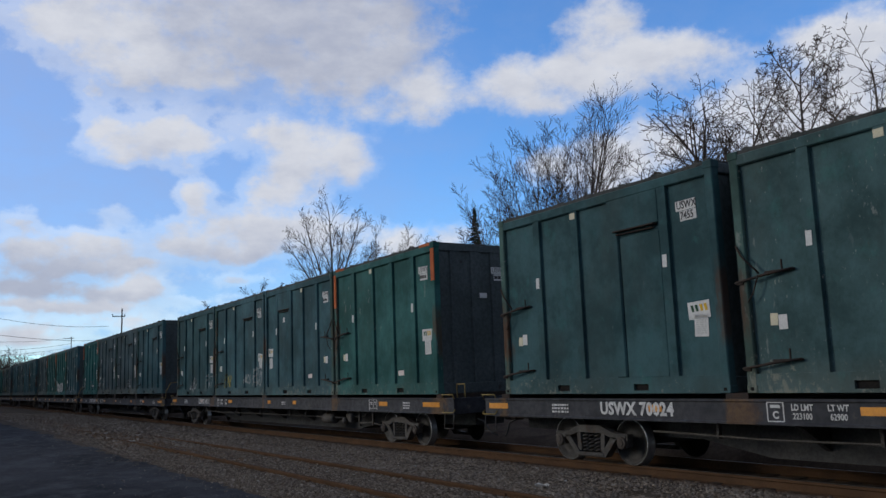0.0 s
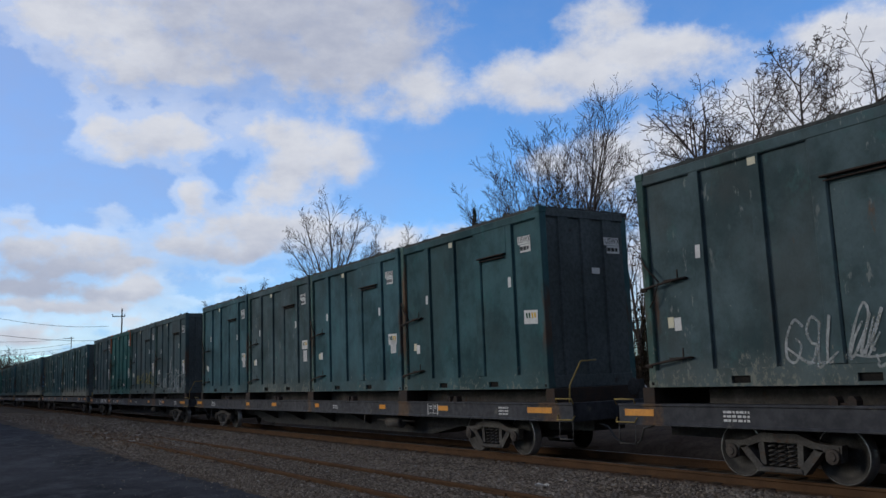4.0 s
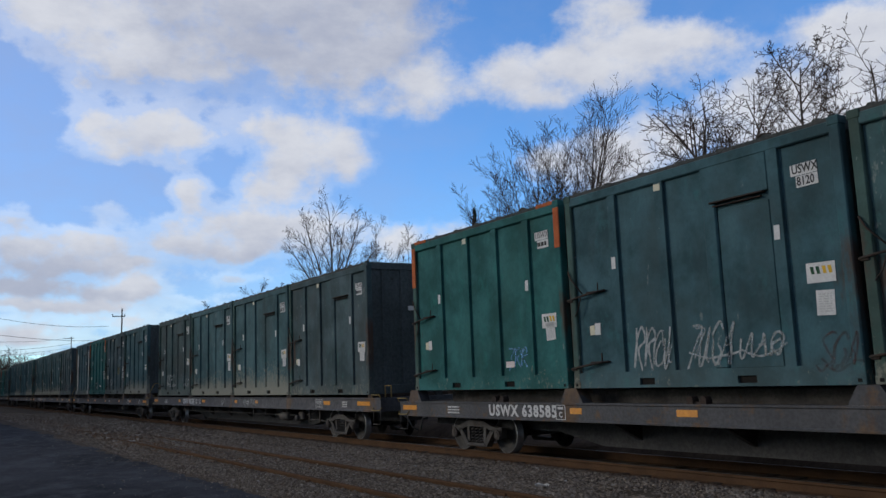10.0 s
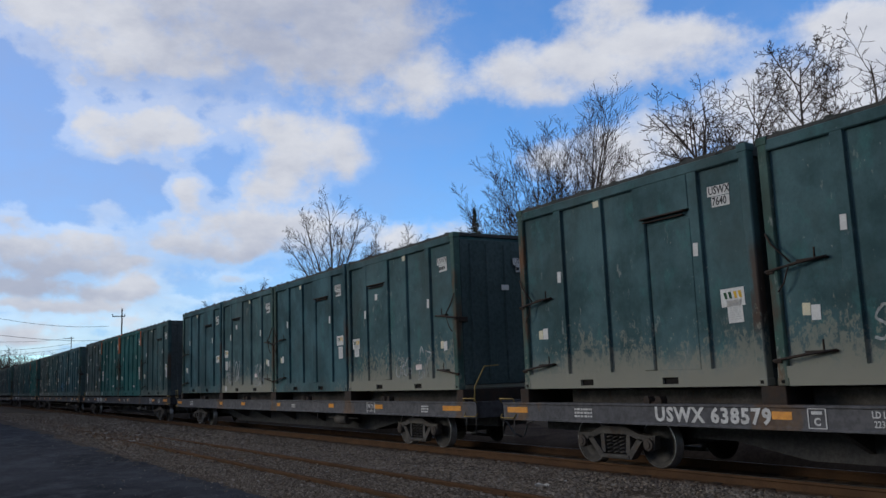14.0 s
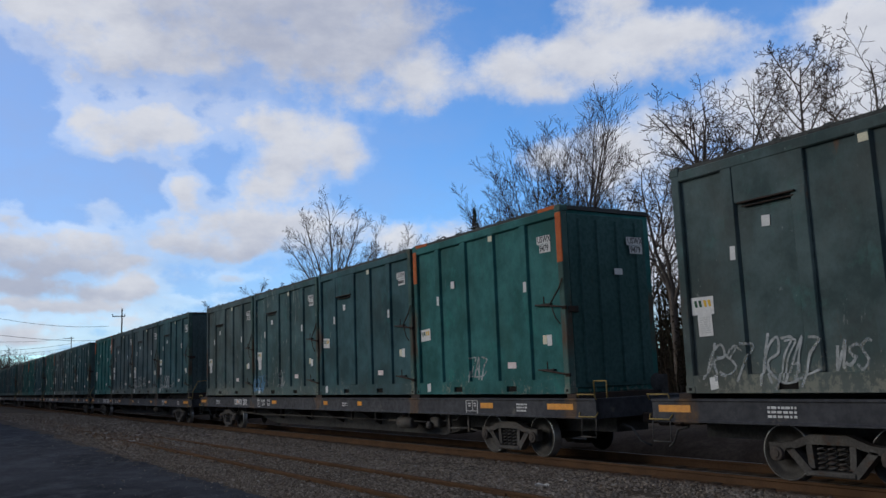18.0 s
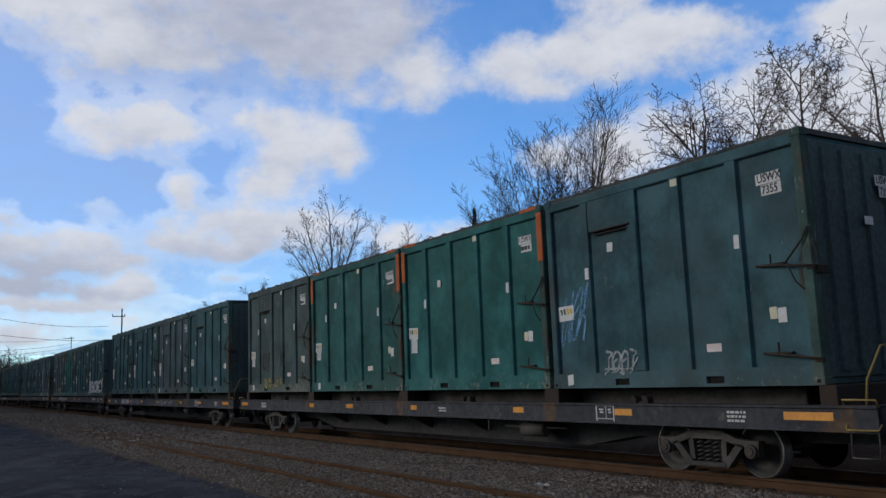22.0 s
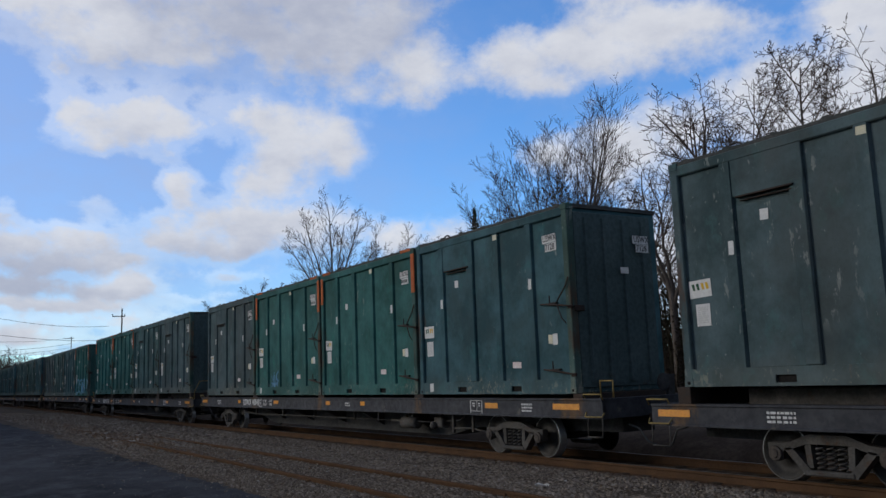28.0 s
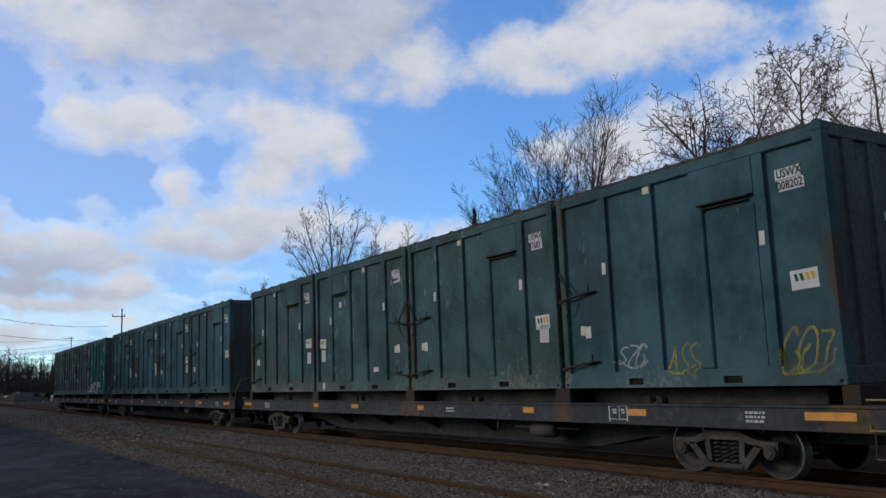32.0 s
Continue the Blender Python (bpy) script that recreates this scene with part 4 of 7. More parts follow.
def ivy_thicket(name, label, count, centres, seed):
    """Dense undergrowth: slim dark stems wrapped in small leaf and twig clumps."""
    rng = random.Random(seed)
    g = Geo()
    for az, distance, top, spread in centres:
        for _ in range(count):
            d = distance * rng.uniform(0.92, 1.1)
            a = radians(az + rng.gauss(0, spread))
            x, y = -math.sin(a) * d, math.cos(a) * d
            h = (d * math.tan(radians(top)) + EYE.z) * rng.uniform(0.45, 1.0)
            lean = Vector((rng.gauss(0, .06), rng.gauss(0, .06), 1)) * h
            base = Vector((x, y, -0.35))
            r = rng.uniform(0.02, 0.09)
            g.tube([base, base + lean * 0.5 + Vector((rng.gauss(0, .1), rng.gauss(0, .1), 0)), base + lean], [r, r * 0.7, 0.012], 4, False)
            for _ in range(26):
                p = base + lean * rng.uniform(0.05, 0.98) + Vector((rng.gauss(0, .28), rng.gauss(0, .28), rng.gauss(0, .15)))
                q = p + Vector((rng.gauss(0, .35), rng.gauss(0, .35), rng.uniform(-.1, .5)))
                g.tube([p, q], [0.012, 0.005], 3, False)
                for _ in range(5):
                    c = p + (q - p) * rng.random() + Vector((rng.gauss(0, .09), rng.gauss(0, .09), rng.gauss(0, .09)))
                    u, w = Vector((rng.gauss(0, 1), rng.gauss(0, 1), rng.gauss(0, 1))).normalized() * 0.075, Vector((rng.gauss(0, 1), rng.gauss(0, 1), rng.gauss(0, 1))).normalized() * 0.055
                    g.add([c - u, c + w, c + u, c - w], [(0, 1, 2, 3)])
    return tagged(new(name, g.mesh(name, UNDERGROWTH)), label, "undergrowth", "", "stuff")


UNDERGROWTH = surface("dark_undergrowth", (0.022, 0.021, 0.014), (0.042, 0.034, 0.024), 1.2, 0.95, 0, 14, 0.005)
ivy_thicket("undergrowth", "dense dark ivy and saplings between the trees", 26, ((33.1, 35, 10.2, 0.9), (35.6, 37, 10.8, 0.8), (38.4, 38, 8.2, 0.9), (41.4, 40, 5.6, 1), (45.1, 45, 4.6, 1.2), (48.8, 46, 5.2, 1.2), (35.9, 36, 15.0, 0.45), (36.7, 37, 12.4, 0.5), (30.5, 31, 7.6, 0.9), (53.1, 50, 4.7, 1.2), (43.7, 43, 8.8, 0.8), (42.5, 42, 9.0, 0.7), (39.9, 40, 9.2, 0.8)), 12)


def hedge_bank(name, label, x0, x1, y, base, top, seed, step=1.5):
    """A low uneven bank of dense brush."""
    xs = np.arange(x0, x1 + 0.1, step)
    rows = 7
    vs = []
    for i, x in enumerate(xs):
        h = top * (0.75 + 0.5 * noise.noise((x * 0.13, seed, 0)) + 0.25 * noise.noise((x * 0.6, seed, 4)))
        for j in range(rows):
            t = j / (rows - 1)
            vs.append((x + 0.4 * noise.noise((x, j * 2.0, seed)), y + 2.2 * math.cos(math.pi * t) * -1 + 0.5 * noise.noise((x * .8, j, 8)), base + h * math.sin(math.pi * t) * (1 + 0.2 * noise.noise((x * 1.7, j * 1.3, seed)))))
    fs = [(i * rows + j, (i + 1) * rows + j, (i + 1) * rows + j + 1, i * rows + j + 1) for i in range(len(xs) - 1) for j in range(rows - 1)]
    return tagged(new(name, Geo().add(vs, fs, True).mesh(name, BRUSH)), label, "hedge", "", "stuff")


# Added bank: hides lit ground seen under the cars, where shade belongs.
hedge_bank("weeds", "low brush bank added to darken the view under the cars", -160, 6, 16.2, -0.35, 0.75, 6, 1.0)
hedge_bank("far_weeds", "dark dead weeds far along the track", -300, -166, 21, -0.35, 2.0, 7, 2.0)
# Its stretch right of the view is unseen, added to block low sky light.
hedge_bank("hedge", "dense brown leafless hedge behind the track", -110, 60, 33, -0.35, 3.4, 2)


def unseen_woods():
    """Unseen leafless woods added behind the camera and along both sides, clear of tracks."""
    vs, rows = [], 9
    # behind and towards +x: added to keep low sky light off the container ends
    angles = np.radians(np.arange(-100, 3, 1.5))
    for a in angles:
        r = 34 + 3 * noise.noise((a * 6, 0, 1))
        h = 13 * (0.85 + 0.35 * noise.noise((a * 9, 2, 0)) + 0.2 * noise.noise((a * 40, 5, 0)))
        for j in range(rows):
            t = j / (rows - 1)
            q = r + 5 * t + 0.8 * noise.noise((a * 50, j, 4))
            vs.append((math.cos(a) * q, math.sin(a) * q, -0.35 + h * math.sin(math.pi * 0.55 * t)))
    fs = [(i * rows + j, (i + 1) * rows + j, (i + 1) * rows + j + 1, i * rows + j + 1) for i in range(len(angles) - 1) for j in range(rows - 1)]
    # along the far side of the lot: added to shade the far cars
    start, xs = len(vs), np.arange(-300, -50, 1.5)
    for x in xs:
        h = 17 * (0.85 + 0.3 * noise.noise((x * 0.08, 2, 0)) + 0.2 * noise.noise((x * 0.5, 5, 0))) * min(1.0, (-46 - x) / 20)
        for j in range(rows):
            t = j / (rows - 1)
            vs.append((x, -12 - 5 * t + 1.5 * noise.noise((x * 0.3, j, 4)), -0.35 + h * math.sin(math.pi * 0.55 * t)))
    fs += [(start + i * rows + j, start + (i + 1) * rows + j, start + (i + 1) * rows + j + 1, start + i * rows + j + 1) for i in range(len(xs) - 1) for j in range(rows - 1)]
    return tagged(new("woods", Geo().add(vs, fs, True).mesh("woods", BRUSH)), "unseen dark leafless woods added to shade the lot", "woods", "", "stuff")


unseen_woods()


def far_woods():
    """The distant bare woods closing the view along the track: a soft mass of fine branches."""
    rng = random.Random(9)
    g = Geo()
    for _ in range(3400):
        x, y = rng.uniform(-430, -270), rng.choice((rng.uniform(-40, 6), rng.uniform(18, 130), rng.uniform(18, 130)))
        h = (rng.uniform(9, 15) if y < 48 else rng.uniform(6, 10.5)) * (1 + 0.35 * noise.noise((x * .02, y * .03, 0)))
        a = Vector((x, y, -0.4))
        tip = a + Vector((rng.gauss(0, .6), rng.gauss(0, .6), h))
        g.tube([a, a + (tip - a) * .5, tip], [0.12, 0.08, 0.03], 3, False)
        for _ in range(16):
            b = a + (tip - a) * rng.uniform(0.15, 0.95)
            g.tube([b, b + Vector((rng.gauss(0, 1.1), rng.gauss(0, 1.1), rng.uniform(.2, 1.3)))], [0.06, 0.03], 3, False)
    return tagged(new("far_woods", g.mesh("far_woods", FARWOOD)), "distant brown leafless woods along the track", "woods", "", "stuff")


far_woods()
hedge_bank("far_thicket", "solid brown mass of distant leafless woods", -310, -220, 42, -0.35, 7.5, 5, 3.0).matrix_world = pose(-262, 330, 0, 0, 0, 90)

# ---- beyond the track ----
BLOCK = surface("pale_block_wall", (0.30, 0.28, 0.25), (0.36, 0.34, 0.31), 0.8, 0.85, 0, 14, 0.004, (0.20, 0.17, 0.14), (0.6, 0.75))
MORTAR = surface("mortar", (0.22, 0.21, 0.19), (0.26, 0.25, 0.23), 2, 0.9, 0, 20, 0.003)
ROOFMET = surface("dark_roof_sheet", (0.06, 0.058, 0.056), (0.09, 0.085, 0.08), 0.7, 0.7, 0.1, 12, 0.003)
VANWHITE = surface("white_vehicle_paint", (0.62, 0.62, 0.61), (0.55, 0.55, 0.55), 1.2, 0.35, 0, 20, 0.0006, (0.36, 0.34, 0.31), (0.66, 0.8))
CARGREY = surface("dark_vehicle_paint", (0.03, 0.033, 0.04), (0.04, 0.043, 0.05), 1.2, 0.3, 0, 20, 0.0006)
GLASS = surface("dark_vehicle_glass", (0.012, 0.014, 0.016), (0.016, 0.018, 0.02), 3, 0.62, 0, 30, 0.0002)
RUBBER = surface("tyre_rubber", (0.014, 0.014, 0.014), (0.02, 0.02, 0.02), 5, 0.9, 0, 40, 0.002)
POLEWOOD = surface("pole_timber", (0.085, 0.066, 0.050), (0.11, 0.09, 0.07), 1.5, 0.9, 0, 20, 0.004, None, (0, 1), (3, 3, 0.3))
WIRE = surface("black_wire", (0.02, 0.02, 0.02), (0.03, 0.03, 0.03), 3, 0.7, 0, 30, 0.0005)


def block_building():
    root = tagged(new("shed"), "low pale concrete block building behind the trees", "building", "", "")
    root.matrix_world = pose(-20.15, 28.0, -0.32)
    part("wall", Geo().box(0, 16, 0.03, 9, 0, 5.2, 0.02), MORTAR, root, "mortared block wall")
    shape = recalc(Geo().box(0, 1.18, -0.03, 0.05, 0, 0.58, 0.012).mesh("block", BLOCK))
    for r in range(8):
        for c in range(9):
            part("block", shape, None, root).matrix_local = pose(0.02 + c * 1.2 + (0.6 if r % 2 else 0), 0, 0.1 + r * 0.6)
    part("roof", Geo().box(-0.35, 16.3, -0.35, 9.3, 5.2, 5.38, 0.02), ROOFMET, root, "flat dark metal roof edge")


block_building()


def wheel_at(root, x, y, r=0.33):
    w = part("wheel", Geo().lathe([(0, -0.1), (0.17, -0.1), (0.19, -0.07), (0.19, 0.07), (0, 0.07)], (x, y, r), 18), VANWHITE, root)
    part("tyre", Geo().lathe([(0.19, -0.1), (r - 0.03, -0.11), (r, -0.07), (r, 0.07), (r - 0.03, 0.11), (0.19, 0.1)], (x, y, r), 22), RUBBER, w)


def parked_vehicle(name, label, m, length, width, height, bonnet, paint):
    """A parked van or car in profile: body swept across, windows, lights and wheels."""
    root = tagged(new(name), label, "vehicle", "", "")
    root.matrix_world = m
    h0, sill = height * 0.52, 0.28
    a, b = -length / 2, length / 2
    prof = [(a, sill), (a + 0.02, h0), (a + 0.12, height - 0.1), (a + 0.3, height), (b - bonnet - 0.75, height), (b - bonnet, h0 + 0.12), (b - 0.15, h0 - 0.02), (b, h0 - 0.2), (b, sill)]
    part("body", Geo().prism(prof, "y", -width / 2, width / 2), paint, root)
    for sy in (-1, 1):
        y0, y1 = sorted((sy * (width / 2 + 0.006), sy * (width / 2 - 0.02)))
        part("side_window", Geo().prism([(b - bonnet - 0.95, height - 0.16), (b - bonnet - 0.35, h0 + 0.15), (b - bonnet - 1.5, h0 + 0.15), (b - bonnet - 1.5, height - 0.16)], "y", y0, y1), GLASS, root, "dark side window")
        for x in (a + length * 0.18, b - length * 0.17):
            wheel_at(root, x, sy * (width / 2 - 0.08))
    part("windscreen", Geo().add([(b - bonnet - 0.70, -width / 2 + .12, height - 0.06), (b - bonnet + 0.02, -width / 2 + .08, h0 + 0.15), (b - bonnet + 0.02, width / 2 - .08, h0 + 0.15), (b - bonnet - 0.70, width / 2 - .12, height - 0.06)], [(0, 1, 2, 3)]), GLASS, root, "dark windscreen")
    part("bumper", Geo().box(b - 0.06, b + 0.06, -width / 2 + 0.05, width / 2 - 0.05, sill - 0.02, sill + 0.16, 0.03), RUBBER, root)
    for sy in (-1, 1):
        part("headlight", Geo().box(b - 0.04, b + 0.015, sy * width * 0.38 - 0.1, sy * width * 0.38 + 0.1, h0 - 0.32, h0 - 0.2, 0.02), VANWHITE, root)
    return root


parked_vehicle("van", "white panel van parked behind the track", pose(-16.95, 25.0, -0.30, 0, 0, 4), 5.2, 1.95, 2.55, 1.0, VANWHITE)
parked_vehicle("car", "white estate car parked behind the track", pose(-26.2, 24.5, -0.30, 0, 0, 4), 4.6, 1.8, 1.62, 1.1, VANWHITE)
parked_vehicle("van", "dark van parked far down the lot", pose(-160, 17.0, -0.30, 0, 0, 100), 4.8, 1.9, 2.0, 0.9, CARGREY)
parked_vehicle("car", "white car parked far down the lot", pose(-150, 19.6, -0.30, 0, 0, 172), 4.4, 1.8, 1.42, 1.2, VANWHITE)
parked_vehicle("car", "distant white car before the woods", pose(-240, 21.5, -0.30, 0, 0, 95), 4.4, 1.8, 1.35, 1.2, VANWHITE)


def utility_pole(az, distance, top, arms, label):
    x, y = -math.sin(radians(az)) * distance, math.cos(radians(az)) * distance
    h = distance * math.tan(radians(top)) + EYE.z + 0.32
    root = tagged(new("utility_pole"), label, "pole", "utility poles", "")
    root.matrix_world = pose(x, y, -0.32, 0, 0, 75)
    part("post", Geo().tube([(0, 0, 0), (0, 0, h)], [0.13, 0.085], 9), POLEWOOD, root)
    for k, (dz, w) in enumerate(arms):
        part("cross_arm", Geo().box(-w * 0.75, w * 0.25, -0.08, 0.08, h - dz - 0.12, h - dz, 0.02), POLEWOOD, root)
        for u in (-0.72, 0.22):
            part("insulator", Geo().tube([(w * u, 0, h - dz), (w * u, 0, h - dz + 0.22)], [0.05, 0.07], 6), TRUCKSTEEL, root)
    return Vector((x, y, h))


P1 = utility_pole(78.95, 125, 4.99, ((1.0, 1.7),), "weathered timber utility pole with a cross arm")
P2 = utility_pole(81.85, 230, 3.28, ((0.4, 2.2),), "distant timber utility pole")


def wire(a, b, sag, r=0.03):
    pts = [Vector(a) + (Vector(b) - Vector(a)) * t - Vector((0, 0, sag * 4 * t * (1 - t))) for t in np.linspace(0, 1, 15)]
    return tagged(new("power_line", Geo().tube(pts, r, 4, False).mesh("power_line", WIRE)), "thin black overhead power line", "wire", "power lines", "")


def sky_point(az, el, d):
    return Vector((-math.sin(radians(az)) * d, math.cos(radians(az)) * d, EYE.z + d * math.tan(radians(el))))


wire(P1 + Vector((-0.6, -1.6, -2.7)), sky_point(92.1, 6.25, 95), 1.3)
wire(P1 + Vector((-0.3, -0.6, -4.6)), sky_point(92.1, 4.78, 95), 1.0)
wire(P2 + Vector((0, 0, -0.6)), sky_point(93.1, 3.75, 120), 1.2, 0.035)
wire(P2 + Vector((0, 0, -2.0)), sky_point(93.1, 2.71, 120), 1.0, 0.035)
wire(P2 + Vector((0, 0, -3.0)), sky_point(93.1, 2.19, 120), 0.8, 0.03)


def make_bird():
    root = tagged(new("bird"), "dark soaring bird with spread wings", "bird", "", "")
    part("body", Geo().tube([(0, -0.2, 0), (0, -0.08, 0.0), (0, 0.1, 0), (0, 0.26, 0)], [0.02, 0.06, 0.055, 0.03], 7), UNDER, root)
    for s in (-1, 1):
        part("wing", Geo().add([(0, 0.08, 0.02), (s * 0.35, 0.12, 0.10), (s * 0.72, 0.0, 0.03), (s * 0.35, -0.08, 0.09), (0, -0.08, 0.02), (0, 0.0, 0.035), (s * 0.35, 0.02, 0.115)],
                                [(0, 1, 6, 5), (5, 6, 3, 4), (1, 2, 6), (6, 2, 3), (1, 0, 3, 2), (0, 4, 3)]), UNDER, root)
    return root


bird = make_bird()


def joint_bar(x, y):
    """A bolted joint on a siding rail."""
    root = tagged(new("joint_bar"), "rusty bolted joint bar on a siding rail", "joint bar", "rail joints", "")
    root.matrix_world = pose(x, y, SIDE_Z)
    for s in (-1, 1):
        y0, y1 = sorted((s * 0.013, s * 0.045))
        part("plate", Geo().box(-0.33, 0.33, y0, y1, -0.135, -0.045, 0.012), RAILRUST, root)
    for dx in (-0.24, -0.08, 0.08, 0.24):
        part("bolt", Geo().lathe([(0.0, -0.035), (0.022, -0.03), (0.024, 0.0)], (dx, -0.043, -0.09), 8), RAILRUST, root)


for jx, jy in ((-31.1, SIDE_Y + HALF_GAUGE), (-21.6, SIDE_Y + HALF_GAUGE), (-12.0, SIDE_Y + HALF_GAUGE), (-16.6, SIDE_Y - HALF_GAUGE), (-26.7, SIDE_Y - HALF_GAUGE)):
    joint_bar(jx, jy)

LITTER = surface("pale_litter", (0.50, 0.49, 0.46), (0.40, 0.38, 0.35), 8, 0.8, 0, 60, 0.001)
LEAF = surface("dead_leaf", (0.13, 0.075, 0.040), (0.18, 0.11, 0.06), 6, 0.9, 0, 50, 0.001)


def litter_scrap(x, y, size, seed):
    """A crumpled scrap of paper or plastic."""
    rng = random.Random(seed)
    n = 5
    vs = [((i / (n - 1) - .5) * size, (j / (n - 1) - .5) * size * 0.7, rng.uniform(0, size * 0.28)) for i in range(n) for j in range(n)]
    g = Geo().add(vs, [(i * n + j, (i + 1) * n + j, (i + 1) * n + j + 1, i * n + j + 1) for i in range(n - 1) for j in range(n - 1)])
    ob = tagged(new("litter", g.mesh("litter", LITTER)), "crumpled pale scrap of litter on the dirt", "litter", "litter on the verge", "")
    ob.matrix_world = pose(x, y, ground_height(x, y) + 0.005, 0, 0, rng.uniform(0, 180))


for n, (lx, ly) in enumerate(((-37.6, 8.1), (-33.6, 7.0), (-41.0, 7.4), (-67.0, 8.4), (-16.5, 10.8), (-12.1, 9.4))):
    litter_scrap(lx, ly, 0.22, n)


def dead_leaves():
    rng = np.random.default_rng(8)
    n = 2600
    px = np.concatenate([rng.uniform(-70, -22, n // 2), rng.normal(-38, 7, n // 2)])
    py = 6.4 + 1.2 * rng.random(n) + np.maximum(0, -30 - px) * 0.012 + rng.normal(0, 0.35, n)
    s = rng.uniform(0.03, 0.075, n)
    a, tilt = rng.uniform(0, 6.28, n), rng.uniform(-0.5, 0.5, n)
    vs, fs = [], []
    for k in range(n):
        c, d = math.cos(a[k]) * s[k], math.sin(a[k]) * s[k]
        z = ground_height(px[k], py[k]) + 0.022
        vs += [(px[k] - c, py[k] - d, z), (px[k] + d * .6, py[k] - c * .6, z + s[k] * tilt[k] * .5), (px[k] + c, py[k] + d, z + s[k] * abs(tilt[k])), (px[k] - d * .6, py[k] + c * .6, z)]
        fs.append((4 * k, 4 * k + 1, 4 * k + 2, 4 * k + 3))
    return tagged(new("dead_leaves", Geo().add(vs, fs).mesh("dead_leaves", LEAF)), "scattered brown dead leaves on the verge", "leaves", "", "stuff")


dead_leaves()

# ---- refuse containers ----
BOX_L, BOX_W, BOX_H = 6.0, 2.496, 3.76
HX, HY = BOX_L / 2, BOX_W / 2
RIBS = (1.17, 2.37, 3.53, 4.71)
RIB_W = 0.25
PANEL_DEEP = 0.065


def container(paint, hatch, orange, flip):
    """A tall ribbed steel container, its door end at -x, or at +x if flip. The origin is the middle of its floor."""
    root = tagged(new("container"), "", "container", "containers on the train", "")
    P = PAINTS[paint]
    core = Geo().box(-HX + 0.06, HX - 0.06, -HY + PANEL_DEEP, HY, 0.0, BOX_H - 0.06, 0.02)
    part("body", core, P, root)
    for k, a in enumerate(RIBS):
        if hatch and k == 2:
            g = Geo().box(-HX + 3.45, -HX + 3.72, -HY + 0.006, -HY + 0.13, 0.28, BOX_H - 0.72, 0.025)
        else:
            g = Geo().prism([(-HX + a, -HY + 0.10), (-HX + a + 0.045, -HY + 0.006), (-HX + a + RIB_W - 0.012, -HY + 0.006), (-HX + a + RIB_W, -HY + 0.10)], "z", 0.28, BOX_H - 0.2)
        part("rib", g, P, root)
    part("top_rail", Geo().box(-HX, HX, -HY, -HY + 0.15, BOX_H - 0.215, BOX_H - 0.03, 0.02), P, root)
    cuts = (-HX, -1.24, -0.88, 0.88, 1.24, HX)
    # one rail with two fork openings cut through its face
    xs, zs, ys = [cuts[0], *cuts[1:5], cuts[5]], [0.0, 0.05, 0.165, 0.285], (-HY, -HY + 0.16)
    vs = [(x, y, z) for y in ys for x in xs for z in zs]

    def at(j, i, k):
        return (j * 6 + i) * 4 + k
    fs = []
    for i in range(5):
        for k in range(3):
            if not (i in (1, 3) and k == 1):
                fs += [(at(0, i, k), at(0, i + 1, k), at(0, i + 1, k + 1), at(0, i, k + 1)), (at(1, i, k), at(1, i, k + 1), at(1, i + 1, k + 1), at(1, i + 1, k))]
        for k in (0, 3):
            fs.append((at(0, i, k), at(0, i + 1, k), at(1, i + 1, k), at(1, i, k)))
        if i in (1, 3):
            fs += [(at(0, i, 1), at(0, i + 1, 1), at(1, i + 1, 1), at(1, i, 1)), (at(0, i, 2), at(0, i + 1, 2), at(1, i + 1, 2), at(1, i, 2)), (at(0, i, 1), at(0, i, 2), at(1, i, 2), at(1, i, 1)), (at(0, i + 1, 1), at(0, i + 1, 2), at(1, i + 1, 2), at(1, i + 1, 1))]
    for k in range(3):
        fs += [(at(0, 0, k), at(0, 0, k + 1), at(1, 0, k + 1), at(1, 0, k)), (at(0, 5, k), at(0, 5, k + 1), at(1, 5, k + 1), at(1, 5, k))]
    part("bottom_rail", Geo().add(vs, fs), P, root)
    for i in (1, 3):
        # Dark blocks fill the openings; the pocket's inner shade is in their colour.
        part("fork_pocket", Geo().box(cuts[i], cuts[i + 1], -HY + 0.045, -HY + 0.156, 0.052, 0.163, 0.004), DARKHOLE, root)
    for sx in (-1, 1):
        x0, x1 = sorted((sx * HX, sx * (HX - 0.17)))
        y0, y1 = -HY - 0.004, -HY + 0.17
        post = Geo().box(x0 - 0.002, x1 + 0.002, y0, y1, 0.0, BOX_H, 0.018)
        post.box(x0 - 0.012, x1 + 0.012, y0 - 0.008, y1 + 0.008, 0.0, 0.12, 0.01).box(x0 - 0.012, x1 + 0.012, y0 - 0.008, y1 + 0.008, BOX_H - 0.11, BOX_H + 0.02, 0.01)
        p = part("corner_post", post, RUSTYPOST if sx < 0 else P, root)
        xc = sx * (HX - 0.085)
        # a dark block on the casting, coloured as the shade in its slot
        part("casting_slot", Geo().box(xc - 0.035, xc + 0.035, -HY - 0.016, -HY + 0.02, 0.035, 0.09, 0.006), DARKHOLE, p)
        if orange:
            z0 = BOX_H - (1.15 if sx < 0 else 0.95)
            part("primer_patch", Geo().box(x0 - 0.001, x1 + 0.001, -HY - 0.010, -HY + 0.012, z0, BOX_H - 0.13, 0.008).box(*sorted((sx * (HX - 0.12), sx * (HX - 0.72))), -HY - 0.006, -HY + 0.10, BOX_H - 0.045, BOX_H + 0.030, 0.006), ORANGE, p, "orange primed corner")
